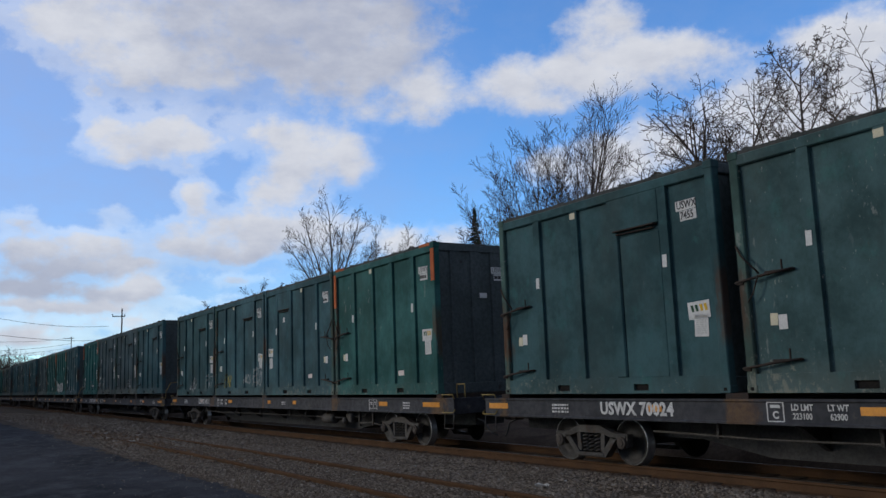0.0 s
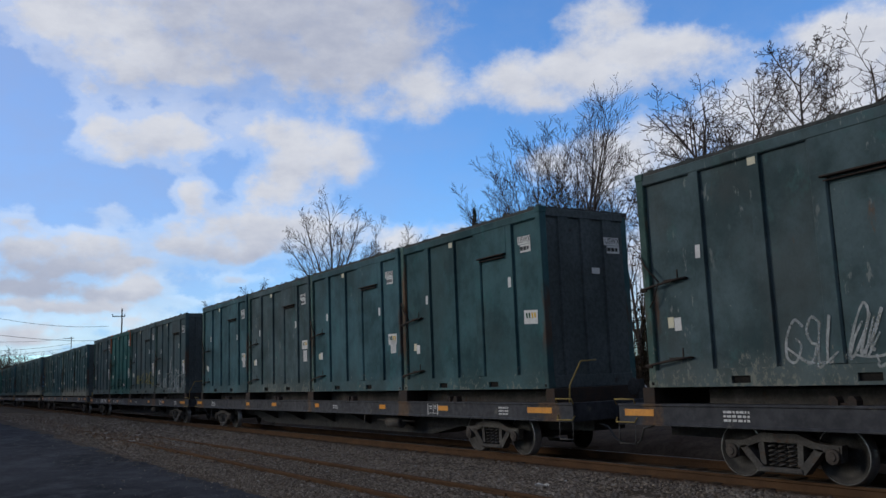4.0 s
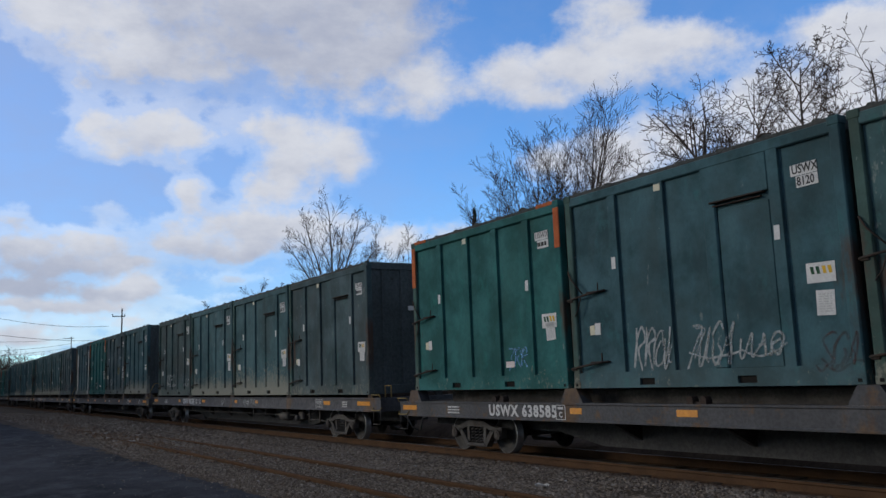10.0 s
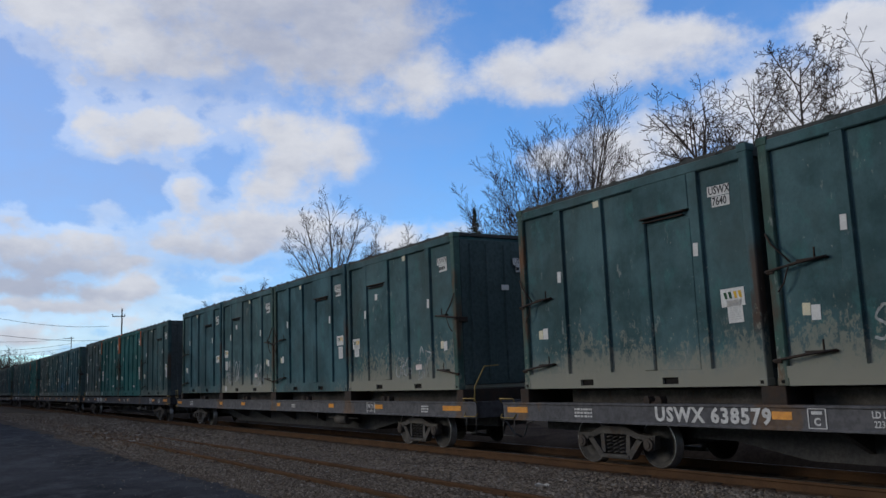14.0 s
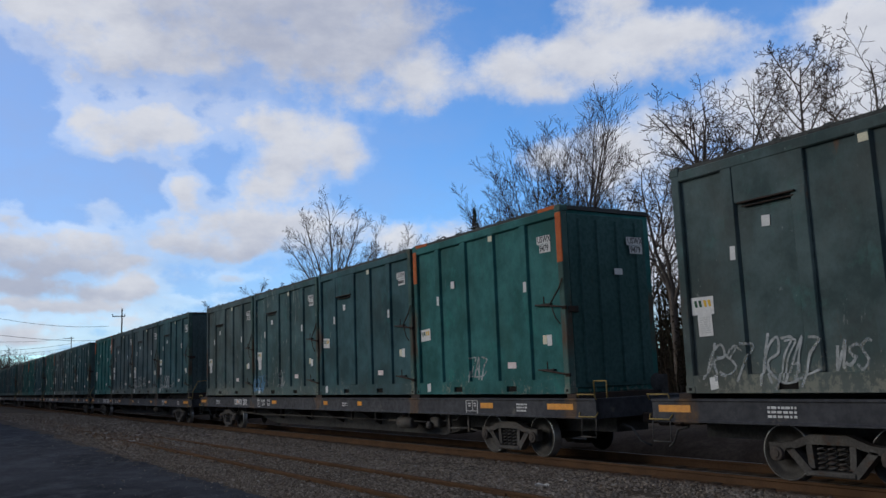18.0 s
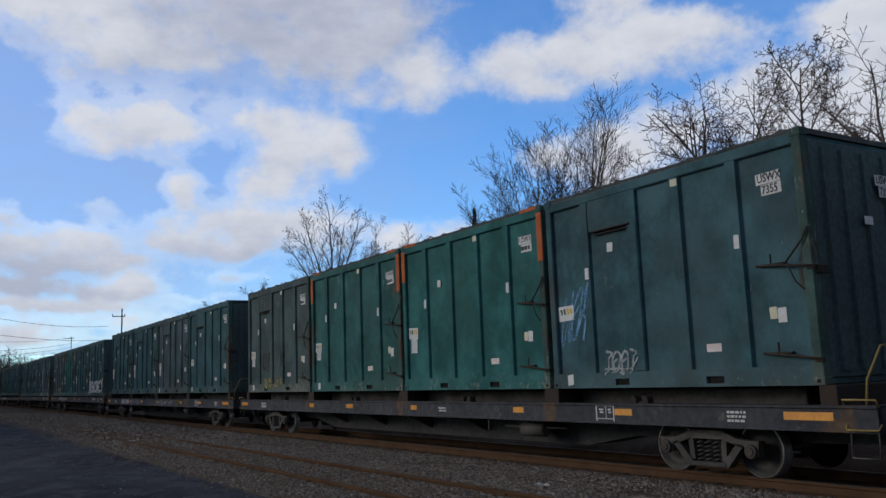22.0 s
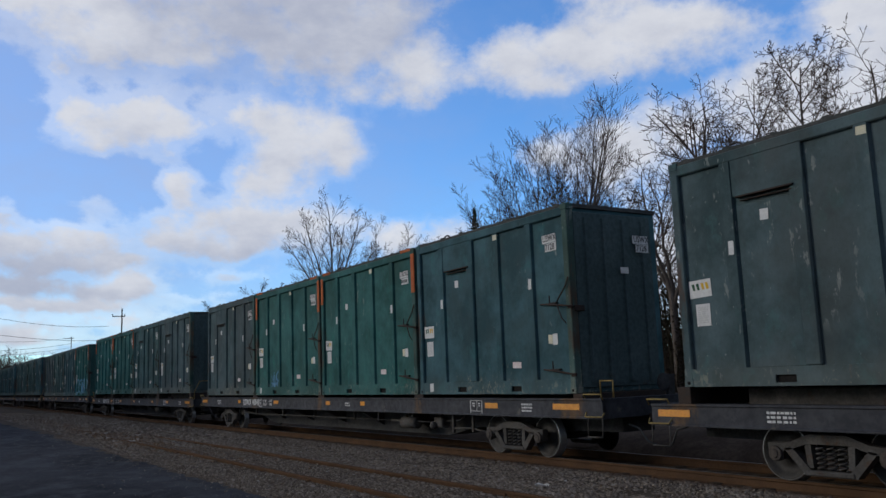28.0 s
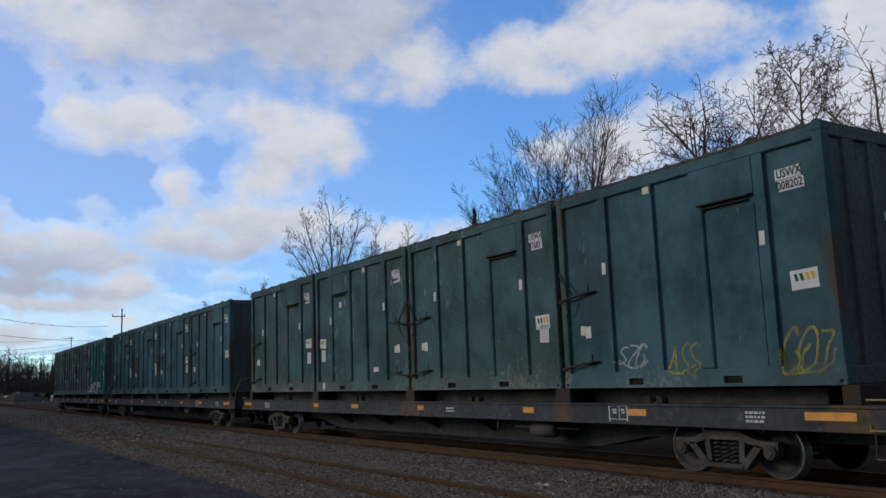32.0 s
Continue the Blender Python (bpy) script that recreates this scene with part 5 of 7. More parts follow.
    if hatch:
        lid = part("hatch_cover", Geo().box(-HX + 3.45, -HX + 4.74, -HY + 0.010, -HY + 0.13, BOX_H - 0.80, BOX_H - 0.18, 0.012), P, root)
        part("hatch_lip", Geo().box(-HX + 3.62, -HX + 4.66, -HY - 0.035, -HY + 0.06, BOX_H - 0.825, BOX_H - 0.795, 0.008).box(-HX + 3.66, -HX + 4.6, -HY - 0.0, -HY + 0.05, BOX_H - 0.885, BOX_H - 0.862, 0.006), RUSTBAR, lid, "rusty steel lip")
        part("hatch_door", Geo().box(-HX + 3.715, -HX + 4.72, -HY + 0.048, -HY + 0.13, 0.27, BOX_H - 0.93, 0.02), P, root)
    if not flip:
        for y in (-0.62, 0.0, 0.62):
            part("end_rib", Geo().prism([(HX - 0.08, y - 0.17), (HX - 0.012, y - 0.13), (HX - 0.012, y + 0.13), (HX - 0.08, y + 0.17)], "z", 0.26, BOX_H - 0.16), ENDGRIME, root)
        part("end_panel", Geo().box(HX - 0.09, HX - 0.055, -HY + 0.17, HY - 0.17, 0.2, BOX_H - 0.15, 0.006), ENDGRIME, root, "sooty end panel")
        part("end_sill", Geo().box(HX - 0.15, HX - 0.004, -HY + 0.16, HY - 0.16, 0.0, 0.26, 0.015), ENDGRIME, root)
        part("end_header", Geo().box(HX - 0.15, HX - 0.004, -HY + 0.16, HY - 0.16, BOX_H - 0.19, BOX_H - 0.01, 0.015), ENDGRIME, root)
    else:
        door = part("end_door", Geo().box(-HX + 0.02, -HX + 0.09, -HY + 0.18, HY - 0.18, 0.10, BOX_H - 0.14, 0.015), GREENDOOR if orange else ENDDOOR, root, "green end door" if orange else "green end door in a shaded tone")
        for y in (-0.70, -0.22, 0.32, 0.86):
            part("door_rib", Geo().prism([(-HX + 0.05, y - 0.13), (-HX - 0.02, y - 0.09), (-HX - 0.02, y + 0.09), (-HX + 0.05, y + 0.13)], "z", 0.2, BOX_H - 0.25), GREENDOOR if orange else ENDDOOR, door)
        part("lock_bar", Geo().box(-HX - 0.05, -HX - 0.015, -HY + 0.04, -HY + 0.30, 1.60, 1.72, 0.01), RUSTBAR, door, "rusty lock bar")
    for z in (1.76, 0.43):
        latch = Geo().tube([(-HX - 0.05, -HY - 0.02, z - 0.06), (-HX + 0.20, -HY - 0.035, z - 0.03), (-HX + 0.50, -HY - 0.03, z + 0.01), (-HX + 0.98, -HY + 0.01, z + 0.06)], [0.016, 0.02, 0.022, 0.016], 6)
        latch.box(-HX + 0.48, -HX + 0.98, -HY + 0.0, -HY + 0.10, z + 0.035, z + 0.065, 0.008)
        latch.box(-HX + 0.74, -HX + 0.765, -HY + 0.05, -HY + 0.10, z + 0.05, z + 0.22, 0.006)
        latch.box(-HX - 0.035, -HX + 0.10, -HY - 0.025, -HY + 0.02, z - 0.10, z - 0.03, 0.01)
        part("latch", latch, RUSTBAR, root, "rusty door latch bar")
    strap = Geo().tube([(-HX + 0.02, -HY - 0.03, 2.28), (-HX + 0.12, -HY - 0.04, 2.1), (-HX + 0.42, -HY - 0.045, 1.80)], 0.016, 5)
    strap.tube([(-HX + 0.40, -HY - 0.045, 1.78), (-HX + 0.28, -HY - 0.04, 1.50), (-HX + 0.16, -HY - 0.03, 1.38)], 0.012, 5)
    part("chain", strap, RUSTBAR, root, "rusty restraining chain")
    prof = [(-HX + 0.02, BOX_H - 0.06), (HX - 0.02, BOX_H - 0.06), (HX - 0.02, BOX_H + 0.022)]
    for a in np.linspace(HX - 0.35, -HX + 0.35, 7):
        prof += [(a + 0.07, BOX_H + 0.022), (a + 0.05, BOX_H + 0.05), (a - 0.05, BOX_H + 0.05), (a - 0.07, BOX_H + 0.022)]
    prof.append((-HX + 0.02, BOX_H + 0.022))
    lid = Geo().prism(prof, "y", -HY + 0.012, HY - 0.012)
    jag = random.Random(paint * 7 + hatch)
    for _ in range(14):
        a, w, h = jag.uniform(-HX + 0.1, HX - 0.3), jag.uniform(0.03, 0.22), jag.uniform(0.002, 0.018)
        lid.box(a, a + w, -HY + 0.005, -HY + 0.10, BOX_H - 0.035, BOX_H + h, 0.004)
    for a in (HX - 0.10,):
        lid.box(a - 0.07, a + 0.05, -HY + 0.02, -HY + 0.14, BOX_H - 0.02, BOX_H + 0.06, 0.012)
    lid = part("lid", lid, LIDMAT, root, "grey steel lid with cross bars")
    part("lid_handle", Geo().tube([(1.55, -HY + 0.12, BOX_H), (1.56, -HY + 0.12, BOX_H + 0.07), (1.66, -HY + 0.12, BOX_H + 0.10), (1.8, -HY + 0.12, BOX_H + 0.07), (1.84, -HY + 0.12, BOX_H)], 0.02, 6), RUSTBAR, lid)
    if flip:
        for o in root.children_recursive:
            o.data.transform(Matrix.Diagonal((-1, 1, 1, 1)))
            o.data.flip_normals()
    return root


def sheet(x, z, w, h, depth=0.004, y=0.0, skew=0.0):
    """A thin plate in the x-z plane with its back at y."""
    return Geo().add([(x - w / 2, y - depth, z - h / 2), (x + w / 2, y - depth, z - h / 2 + skew), (x + w / 2, y - depth, z + h / 2 + skew), (x - w / 2, y - depth, z + h / 2),
                      (x - w / 2, y, z - h / 2), (x + w / 2, y, z - h / 2 + skew), (x + w / 2, y, z + h / 2 + skew), (x - w / 2, y, z + h / 2)],
                     [(0, 1, 2, 3), (4, 7, 6, 5), (0, 4, 5, 1), (1, 5, 6, 2), (2, 6, 7, 3), (3, 7, 4, 0)])


PANEL_Y = -HY + PANEL_DEEP


def logo_mark():
    """A plain two-colour row of slanted bars."""
    a, b, both = Geo(), Geo(), Geo()
    for g, x0 in ((a, -0.17), (a, -0.08), (b, 0.02), (b, 0.11)):
        g.add([(x0, 0, 0.06), (x0 + 0.06, 0, 0.06), (x0 + 0.075, 0, -0.05), (x0 + 0.025, 0, -0.05)], [(0, 1, 2, 3)])
    both.add(a.v, a.f).add(b.v, b.f)
    me = both.mesh("logo_mark", GREENINK)
    me.materials.append(YELLOWINK)
    for p in me.polygons[len(a.f):]:
        p.material_index = 1
    return me


LOGO = logo_mark()
LABEL_MESHES = {}


def shared(key, make):
    if key not in LABEL_MESHES:
        LABEL_MESHES[key] = make()
    return LABEL_MESHES[key]


def place(name, me, parent, x, y, z, tilt=0.0, label=""):
    ob = part(name, me, None, parent, label)
    ob.matrix_local = pose(x, y, z, 0, tilt, 0)
    return ob


def bars(lines, w, h, seed, ink=INK):
    """Unreadable print: rows of short bars."""
    rng = random.Random(seed)
    g = Geo()
    for k in range(lines):
        x = -w / 2
        z = h / 2 - (k + 0.5) * h / lines
        while x < w / 2 - 0.02:
            e = min(w / 2, x + rng.uniform(0.03, 0.10))
            g.add([(x, 0, z - h / lines * .28), (e, 0, z - h / lines * .28), (e, 0, z + h / lines * .28), (x, 0, z + h / lines * .28)], [(0, 1, 2, 3)])
            x = e + rng.uniform(0.012, 0.03)
    return g.mesh("print", ink)


def worn_number(rng):
    """The owner's letters over a number too worn to read."""
    bm = bmesh.new()
    bm.from_mesh(lettering("USWX\n ", 0.185, INK, 1.0, 0.80))
    low = bars(1, 0.30, 0.15, rng.random())
    low.transform(pose(0, 0, -0.09))
    bm.from_mesh(low)
    me = bpy.data.meshes.new("lettering")
    bm.to_mesh(me)
    bm.free()
    me.materials.append(INK)
    return me


def dress(box, flip, number, rng):
    """Stickers and number plates on the side that faces the lot, and on the ends."""
    yo = PANEL_Y - 0.004

    def put(name, me, x, z, y=yo, tilt=0.0, label=""):
        ob = part(name, me, None, box, label)
        ob.matrix_local = pose(x, y, z, 0, tilt, 0)
        return ob
    xr = HX - 0.64
    plate_w = 0.36 if len(number) < 6 else 0.44
    a = put("number_plate", shared(("plate", plate_w), lambda: recalc(sheet(-0.02, 0.09, 0.44, 0.17).add(*[(lambda q: (q.v, q.f))(sheet(0.02, -0.09, plate_w, 0.17))][0]).mesh("number_plate", PAPER))), xr, 3.06, yo, rng.uniform(-2, 2), "white stencilled number plate")
    me = shared(("t", number), lambda: lettering("USWX\n" + number, 0.185, INK, 1.0, 0.80, 0.003)) if number else shared(("none", rng.randint(0, 5)), lambda: worn_number(rng))
    inked = part("lettering", me, None, a)
    inked.matrix_local = pose(0, -0.008, 0)
    if not number:
        inked["kind"] = "stuff"
    xl = HX - 0.55 if not flip else -HX + 0.42
    card = put("logo_card", shared("card", lambda: recalc(sheet(0, 0, 0.46, 0.29).mesh("logo_card", PAPER))), xl, 1.50 + rng.uniform(-.15, .1), yo, rng.uniform(-3, 3), "white card with a green and yellow bar mark")
    part("logo_mark", LOGO, None, card).matrix_local = pose(0, -0.008, 0.03)
    if rng.random() < 0.75:
        note = put("notice", shared("note", lambda: recalc(sheet(0, 0, 0.29, 0.36).mesh("notice", PAPER))), xl + 0.03, 1.13 + rng.uniform(-.05, .05), yo, rng.uniform(-4, 4), "white printed notice")
        lines = part("print", shared("bars", lambda: bars(8, 0.21, 0.28, 4, FAINTINK)), None, note)
        lines.matrix_local = pose(0, -0.008, 0)
        lines["kind"] = "stuff"
    small = shared("tag", lambda: recalc(sheet(0, 0, 0.10, 0.22).mesh("tag", PAPER)))
    put("tag", small, -HX + (1.165 if flip else 1.295), 2.2 + rng.uniform(-.05, .1), -HY, 2)
    put("tag", small, HX - (1.295 if flip else 1.165), 2.2 + rng.uniform(-.05, .1), -HY, 2)
    put("tag", shared("tag2", lambda: recalc(sheet(0, 0, 0.15, 0.12).mesh("tag", CREAM))), 0.505 if flip else -0.505, BOX_H - 0.30, -HY, rng.uniform(-3, 3))
    low = shared("low", lambda: recalc(sheet(0, 0, 0.30, 0.13).mesh("tag", PINKPAPER)))
    put("tag", low, 1.04, (0.54 if not flip else 0.60) + rng.uniform(-.02, .03), yo, rng.uniform(-2, 2))
    if flip and rng.random() < 0.8:
        put("tag", shared("rail tag", lambda: recalc(sheet(0, 0, 0.16, 0.20, 0.004, 0.0, 0.02).mesh("tag", PAPER))), -HX + 0.56 + rng.uniform(-.05, .05), 0.15, -HY - 0.001, rng.uniform(-4, 4), "torn white sticker")
    xd = -HX + 0.62 if not flip else HX - 0.70
    put("tag", shared("duo", lambda: recalc(sheet(0.07, 0, 0.15, 0.22).mesh("tag", PAPER))), xd, 1.08 + rng.uniform(-.05, .05), yo, rng.uniform(-4, 4))
    put("tag", shared("duo2", lambda: recalc(sheet(-0.08, 0.01, 0.13, 0.18).mesh("tag", CREAM))), xd, 1.08, yo, rng.uniform(-4, 4))
    if flip:
        put("tag", shared("hatchtag", lambda: recalc(sheet(0, 0, 0.15, 0.17).mesh("tag", PAPER))), -HX + BOX_L - 4.2, 2.60, -HY + 0.04, 3)
    # on the end towards +x of the train

    def put_end(me, y, z, name="number_plate"):
        ob = part(name, me, None, box)
        ob.matrix_local = pose(HX + (0.004 if not flip else 0.035), y, z, 0, 0, 90)
        return ob
    e = put_end(shared(("end plate", plate_w), lambda: recalc(sheet(-0.02, 0.09, 0.44, 0.17).add(*[(lambda q: (q.v, q.f))(sheet(0.02, -0.09, plate_w, 0.17))][0]).mesh("number_plate", PAPER))), 0.72, 3.02)
    part("lettering", me, None, e).matrix_local = pose(0, -0.008, 0)
    put_end(shared("tag3", lambda: recalc(sheet(0, 0, 0.22, 0.13).mesh("tag", PAPER))), 0.2, 2.45, "tag")


def scribble(rng, w, h, strokes, width, material):
    """A spray-painted tag: overlapping slanted loops and zigzags, drawn as thin smooth ribbons in the x-z plane."""
    g = Geo()
    step = w / strokes
    slant = rng.uniform(0.1, 0.35) * h

    def ribbon(ctrl, wide, level):
        pts = []
        n = len(ctrl)
        for i in range(n - 1):
            p0, p1, p2, p3 = (Vector(ctrl[min(max(i + d, 0), n - 1)]) for d in (-1, 0, 1, 2))
            for s in range(6):
                t = s / 6
                pts.append(0.5 * (2 * p1 + (p2 - p0) * t + (2 * p0 - 5 * p1 + 4 * p2 - p3) * t * t + (3 * p1 - p0 - 3 * p2 + p3) * t ** 3))
        pts.append(Vector(ctrl[-1]))
        vs = []
        for i, p in enumerate(pts):
            d = pts[min(i + 1, len(pts) - 1)] - pts[max(i - 1, 0)]
            nrm = (Vector((-d.y, d.x)).normalized() if d.length > 1e-6 else Vector((0, 1))) * wide / 2 * rng.uniform(0.75, 1.2)
            lift = -0.0016 * level - 0.0001 * i
            vs += [(p.x + nrm.x, lift, p.y + nrm.y), (p.x - nrm.x, lift, p.y - nrm.y)]
        g.add(vs, [(2 * i, 2 * i + 1, 2 * i + 3, 2 * i + 2) for i in range(len(pts) - 1)])
    shapes = (((-.3, -.5), (-.45, .1), (-.1, .5), (.35, .3), (.3, -.3), (-.05, -.5), (-.3, -.1), (.1, .15)),
              ((-.45, -.5), (-.2, .1), (0, .5), (.12, .1), (.3, -.5), (.1, -.1), (-.3, -.05)),
              ((.4, .4), (0, .52), (-.35, .25), (.05, 0), (.4, -.2), (.05, -.5), (-.45, -.35)),
              ((-.35, .5), (-.3, 0), (-.35, -.5), (-.25, .2), (.15, .5), (.4, .2), (-.1, 0), (.45, -.5)),
              ((-.45, .3), (-.35, -.4), (-.1, -.5), (.05, .1), (.15, .45), (.2, -.3), (.45, -.45)),
              ((.35, .3), (0, .5), (-.4, .1), (-.3, -.4), (.15, -.5), (.42, -.2), (.2, .0)),
              ((-.4, .5), (.4, .42), (.05, .1), (-.05, -.3), (-.15, -.6)))
    for k in range(strokes):
        cx = -w / 2 + step * (k + 0.5)
        size = rng.uniform(0.75, 1.1)
        ctrl = [(cx + step * 1.12 * u + slant * z + rng.uniform(-.1, .1) * step, h * size * z + rng.uniform(-.06, .06) * h) for u, z in rng.choice(shapes)]
        ribbon(ctrl, width * rng.uniform(0.8, 1.2), k)
        if rng.random() < 0.12:
            ribbon([(x + width * 1.5, z - width) for x, z in ctrl[:4]], width * 0.7, k + strokes + 1)
    if rng.random() < 0.6:
        ribbon([(-w * 0.5, -h * rng.uniform(.1, .5)), (-w * .1, -h * rng.uniform(.3, .55)), (w * .3, -h * rng.uniform(.2, .5)), (w * .55, h * rng.uniform(-.3, .2))], width * 0.8, strokes)
    return g.mesh("spray_tag", material)


def lay_on_side(me, flip, hatch, x, z, lift=0.005):
    """Moves a flat drawing on to the ribbed side of a container; x is counted from its middle along the train."""
    ribs = [(a, a + RIB_W) for a in RIBS]
    if hatch:
        ribs[2] = (3.45, 3.75)
    edges = [e - HX for r in ribs for e in r] + [0.17 - HX, HX - 0.17]
    if flip:
        edges = [-e for e in edges]
    bm = bmesh.new()
    bm.from_mesh(me)
    for e in edges:
        for d in (-0.004, 0.004):
            bmesh.ops.bisect_plane(bm, geom=bm.verts[:] + bm.edges[:] + bm.faces[:], plane_co=(e + d - x, 0, 0), plane_no=(1, 0, 0))
    for d in (-0.004, 0.004):
        bmesh.ops.bisect_plane(bm, geom=bm.verts[:] + bm.edges[:] + bm.faces[:], plane_co=(0, 0, 0.29 + d - z), plane_no=(0, 0, 1))
    bmesh.ops.triangulate(bm, faces=bm.faces[:])
    for v in bm.verts:
        px, pz = v.co.x + x, v.co.z + z
        u = (-px if flip else px) + HX
        raised = pz < 0.29 or u < 0.17 or u > BOX_L - 0.17 or any(a <= u <= b for a, b in ribs)
        face = -HY if raised else (-HY + 0.042 if hatch and 3.75 < u < 4.72 else PANEL_Y)
        v.co = (px, face - lift + v.co.y, max(pz, 0.015))
    bm.to_mesh(me)
    bm.free()


def spray(box, flip, hatch, x, z, w, h, colour, fat=0.0, seed=0):
    """A tag on the side that faces the lot; fat: the width of a filled letter's strokes."""
    rng = random.Random(seed)
    strokes = max(3, round(w / (0.25 if w < 1.4 else 0.36))) if not fat else max(3, round(w / 0.62))
    ob = part("spray_tag", scribble(rng, w, h, strokes, fat or (0.042 if w < 1.4 else 0.056), FILL[colour] if fat else SPRAY[colour]), None, box, "spray-painted scrawl" if not fat else "thick filled spray-painted letters")
    lay_on_side(ob.data, flip, hatch, x, z)
    return ob


def mural(box, flip, hatch, text, x, z, size, squeeze):
    """Filled white letters with a dark outline."""
    for weight, lift, ink in ((0.085, 0.006, SPRAY[5]), (0.05, 0.020, STENCIL)):
        me = lettering(text, size, ink, 1.12, squeeze, weight)
        part("mural_letters", me, None, box, "filled white graffiti letters" if ink is STENCIL else "dark outline of graffiti letters")
        lay_on_side(me, flip, hatch, x, z, lift)


def spray_on(parent, x, z, w, h, colour, seed, y, turn=0.0, strokes=0, width=0.03):
    """A tag on a flat steel face: a car's sill, or a container's end with turn = 90 (x is then y)."""
    rng = random.Random(seed)
    me = scribble(rng, w, h, strokes or max(3, round(w / 0.19)), width, SPRAY[colour])
    ob = part("spray_tag", me, None, parent, "spray-painted scrawl")
    ob.matrix_local = pose(x, y, z) if not turn else pose(y, x, z, 0, 0, turn)
    return ob


# ---- flat cars ----
DECK_HALF, TRUCK_AT, CAR_HALF_W = 13.0, 9.85, 1.29


def truck(parent, x):
    """A two-axle truck: side frames, bolster, springs, wheels."""
    root = part("truck", Geo().box(x - 0.2, x + 0.2, -0.85, 0.85, 0.42, 0.66, 0.03), TRUCKSTEEL, parent)
    for sy in (-1, 1):
        y0, y1 = (-1.06, -0.90) if sy < 0 else (0.90, 1.06)
        g = Geo()
        g.prism([(x - 0.98, 0.56), (x - 0.62, 0.60), (x - 0.30, 0.72), (x + 0.30, 0.72), (x + 0.62, 0.60), (x + 0.98, 0.56), (x + 0.98, 0.47), (x + 0.66, 0.48), (x + 0.34, 0.58), (x - 0.34, 0.58), (x - 0.66, 0.48), (x - 0.98, 0.47)], "y", y0, y1)
        for s in (-1, 1):
            g.prism([(x + s * 0.74, 0.50), (x + s * 0.60, 0.52), (x + s * 0.26, 0.16), (x + s * 0.40, 0.13)], "y", y0, y1)
            g.prism([(x + s * 0.40, 0.62), (x + s * 0.30, 0.62), (x + s * 0.27, 0.24), (x + s * 0.37, 0.24)], "y", y0 + 0.02, y1 - 0.02)
            g.prism([(x + s * 1.02, 0.58), (x + s * 0.74, 0.58), (x + s * 0.76, 0.34), (x + s * 1.00, 0.34)], "y", y0 + 0.01, y1 - 0.01)
        g.box(x - 0.38, x + 0.38, y0 - 0.02, y1 + 0.02, 0.13, 0.21, 0.02)
        f = part("side_frame", g, TRUCKSTEEL, root, "dusty cast steel side frame")
        for dx in ((-0.17, 0.0, 0.17) if sy < 0 else ()):
            coil = Geo()
            ym = (y0 + y1) / 2
            coil.tube([(x + dx + 0.062 * math.cos(a), ym + 0.062 * math.sin(a), 0.20 + 0.34 * a / (2 * math.pi * 5)) for a in np.linspace(0, 2 * math.pi * 5, 41)], 0.016, 5)
            part("spring", coil, TRUCKSTEEL, f)
        for s in ((-1, 1) if sy < 0 else ()):
            cap = Geo().lathe([(0.0, -0.055), (0.06, -0.055), (0.07, -0.04), (0.105, -0.035), (0.115, -0.02), (0.115, 0.06), (0.0, 0.06)], (x + s * 0.88, (y0 if sy < 0 else y1) + 0.0, 0.42), 14, False)
            part("bearing_cap", cap, CAPRUST, f, "round dusty bearing cap")
    for s in (-1, 1):
        part("axle", Geo().tube([(x + s * 0.88, -1.0, 0.42), (x + s * 0.88, 1.0, 0.42)], 0.075, 10), WHEELSTEEL, root)
        for sy in (-1, 1):
            w = -sy
            prof = [(0.0, 0.04), (0.10, 0.05), (0.12, -0.01), (0.33, 0.015), (0.36, 0.055), (0.405, 0.055)]
            tread = [(0.405, 0.056), (0.420, 0.055), (0.424, 0.05), (0.430, -0.07), (0.455, -0.085), (0.455, -0.10), (0.10, -0.08), (0.0, -0.08)]
            yc = sy * 0.77
            part("wheel", Geo().lathe([(r, sy * y) for r, y in prof], (x + s * 0.88, yc, 0.42), 32), WHEELSTEEL, root, "dull steel wheel with a bright tread")
            if sy < 0:
                part("tread", Geo().lathe([(r, sy * y) for r, y in tread], (x + s * 0.88, yc, 0.42), 32), TREAD, root)
    return root


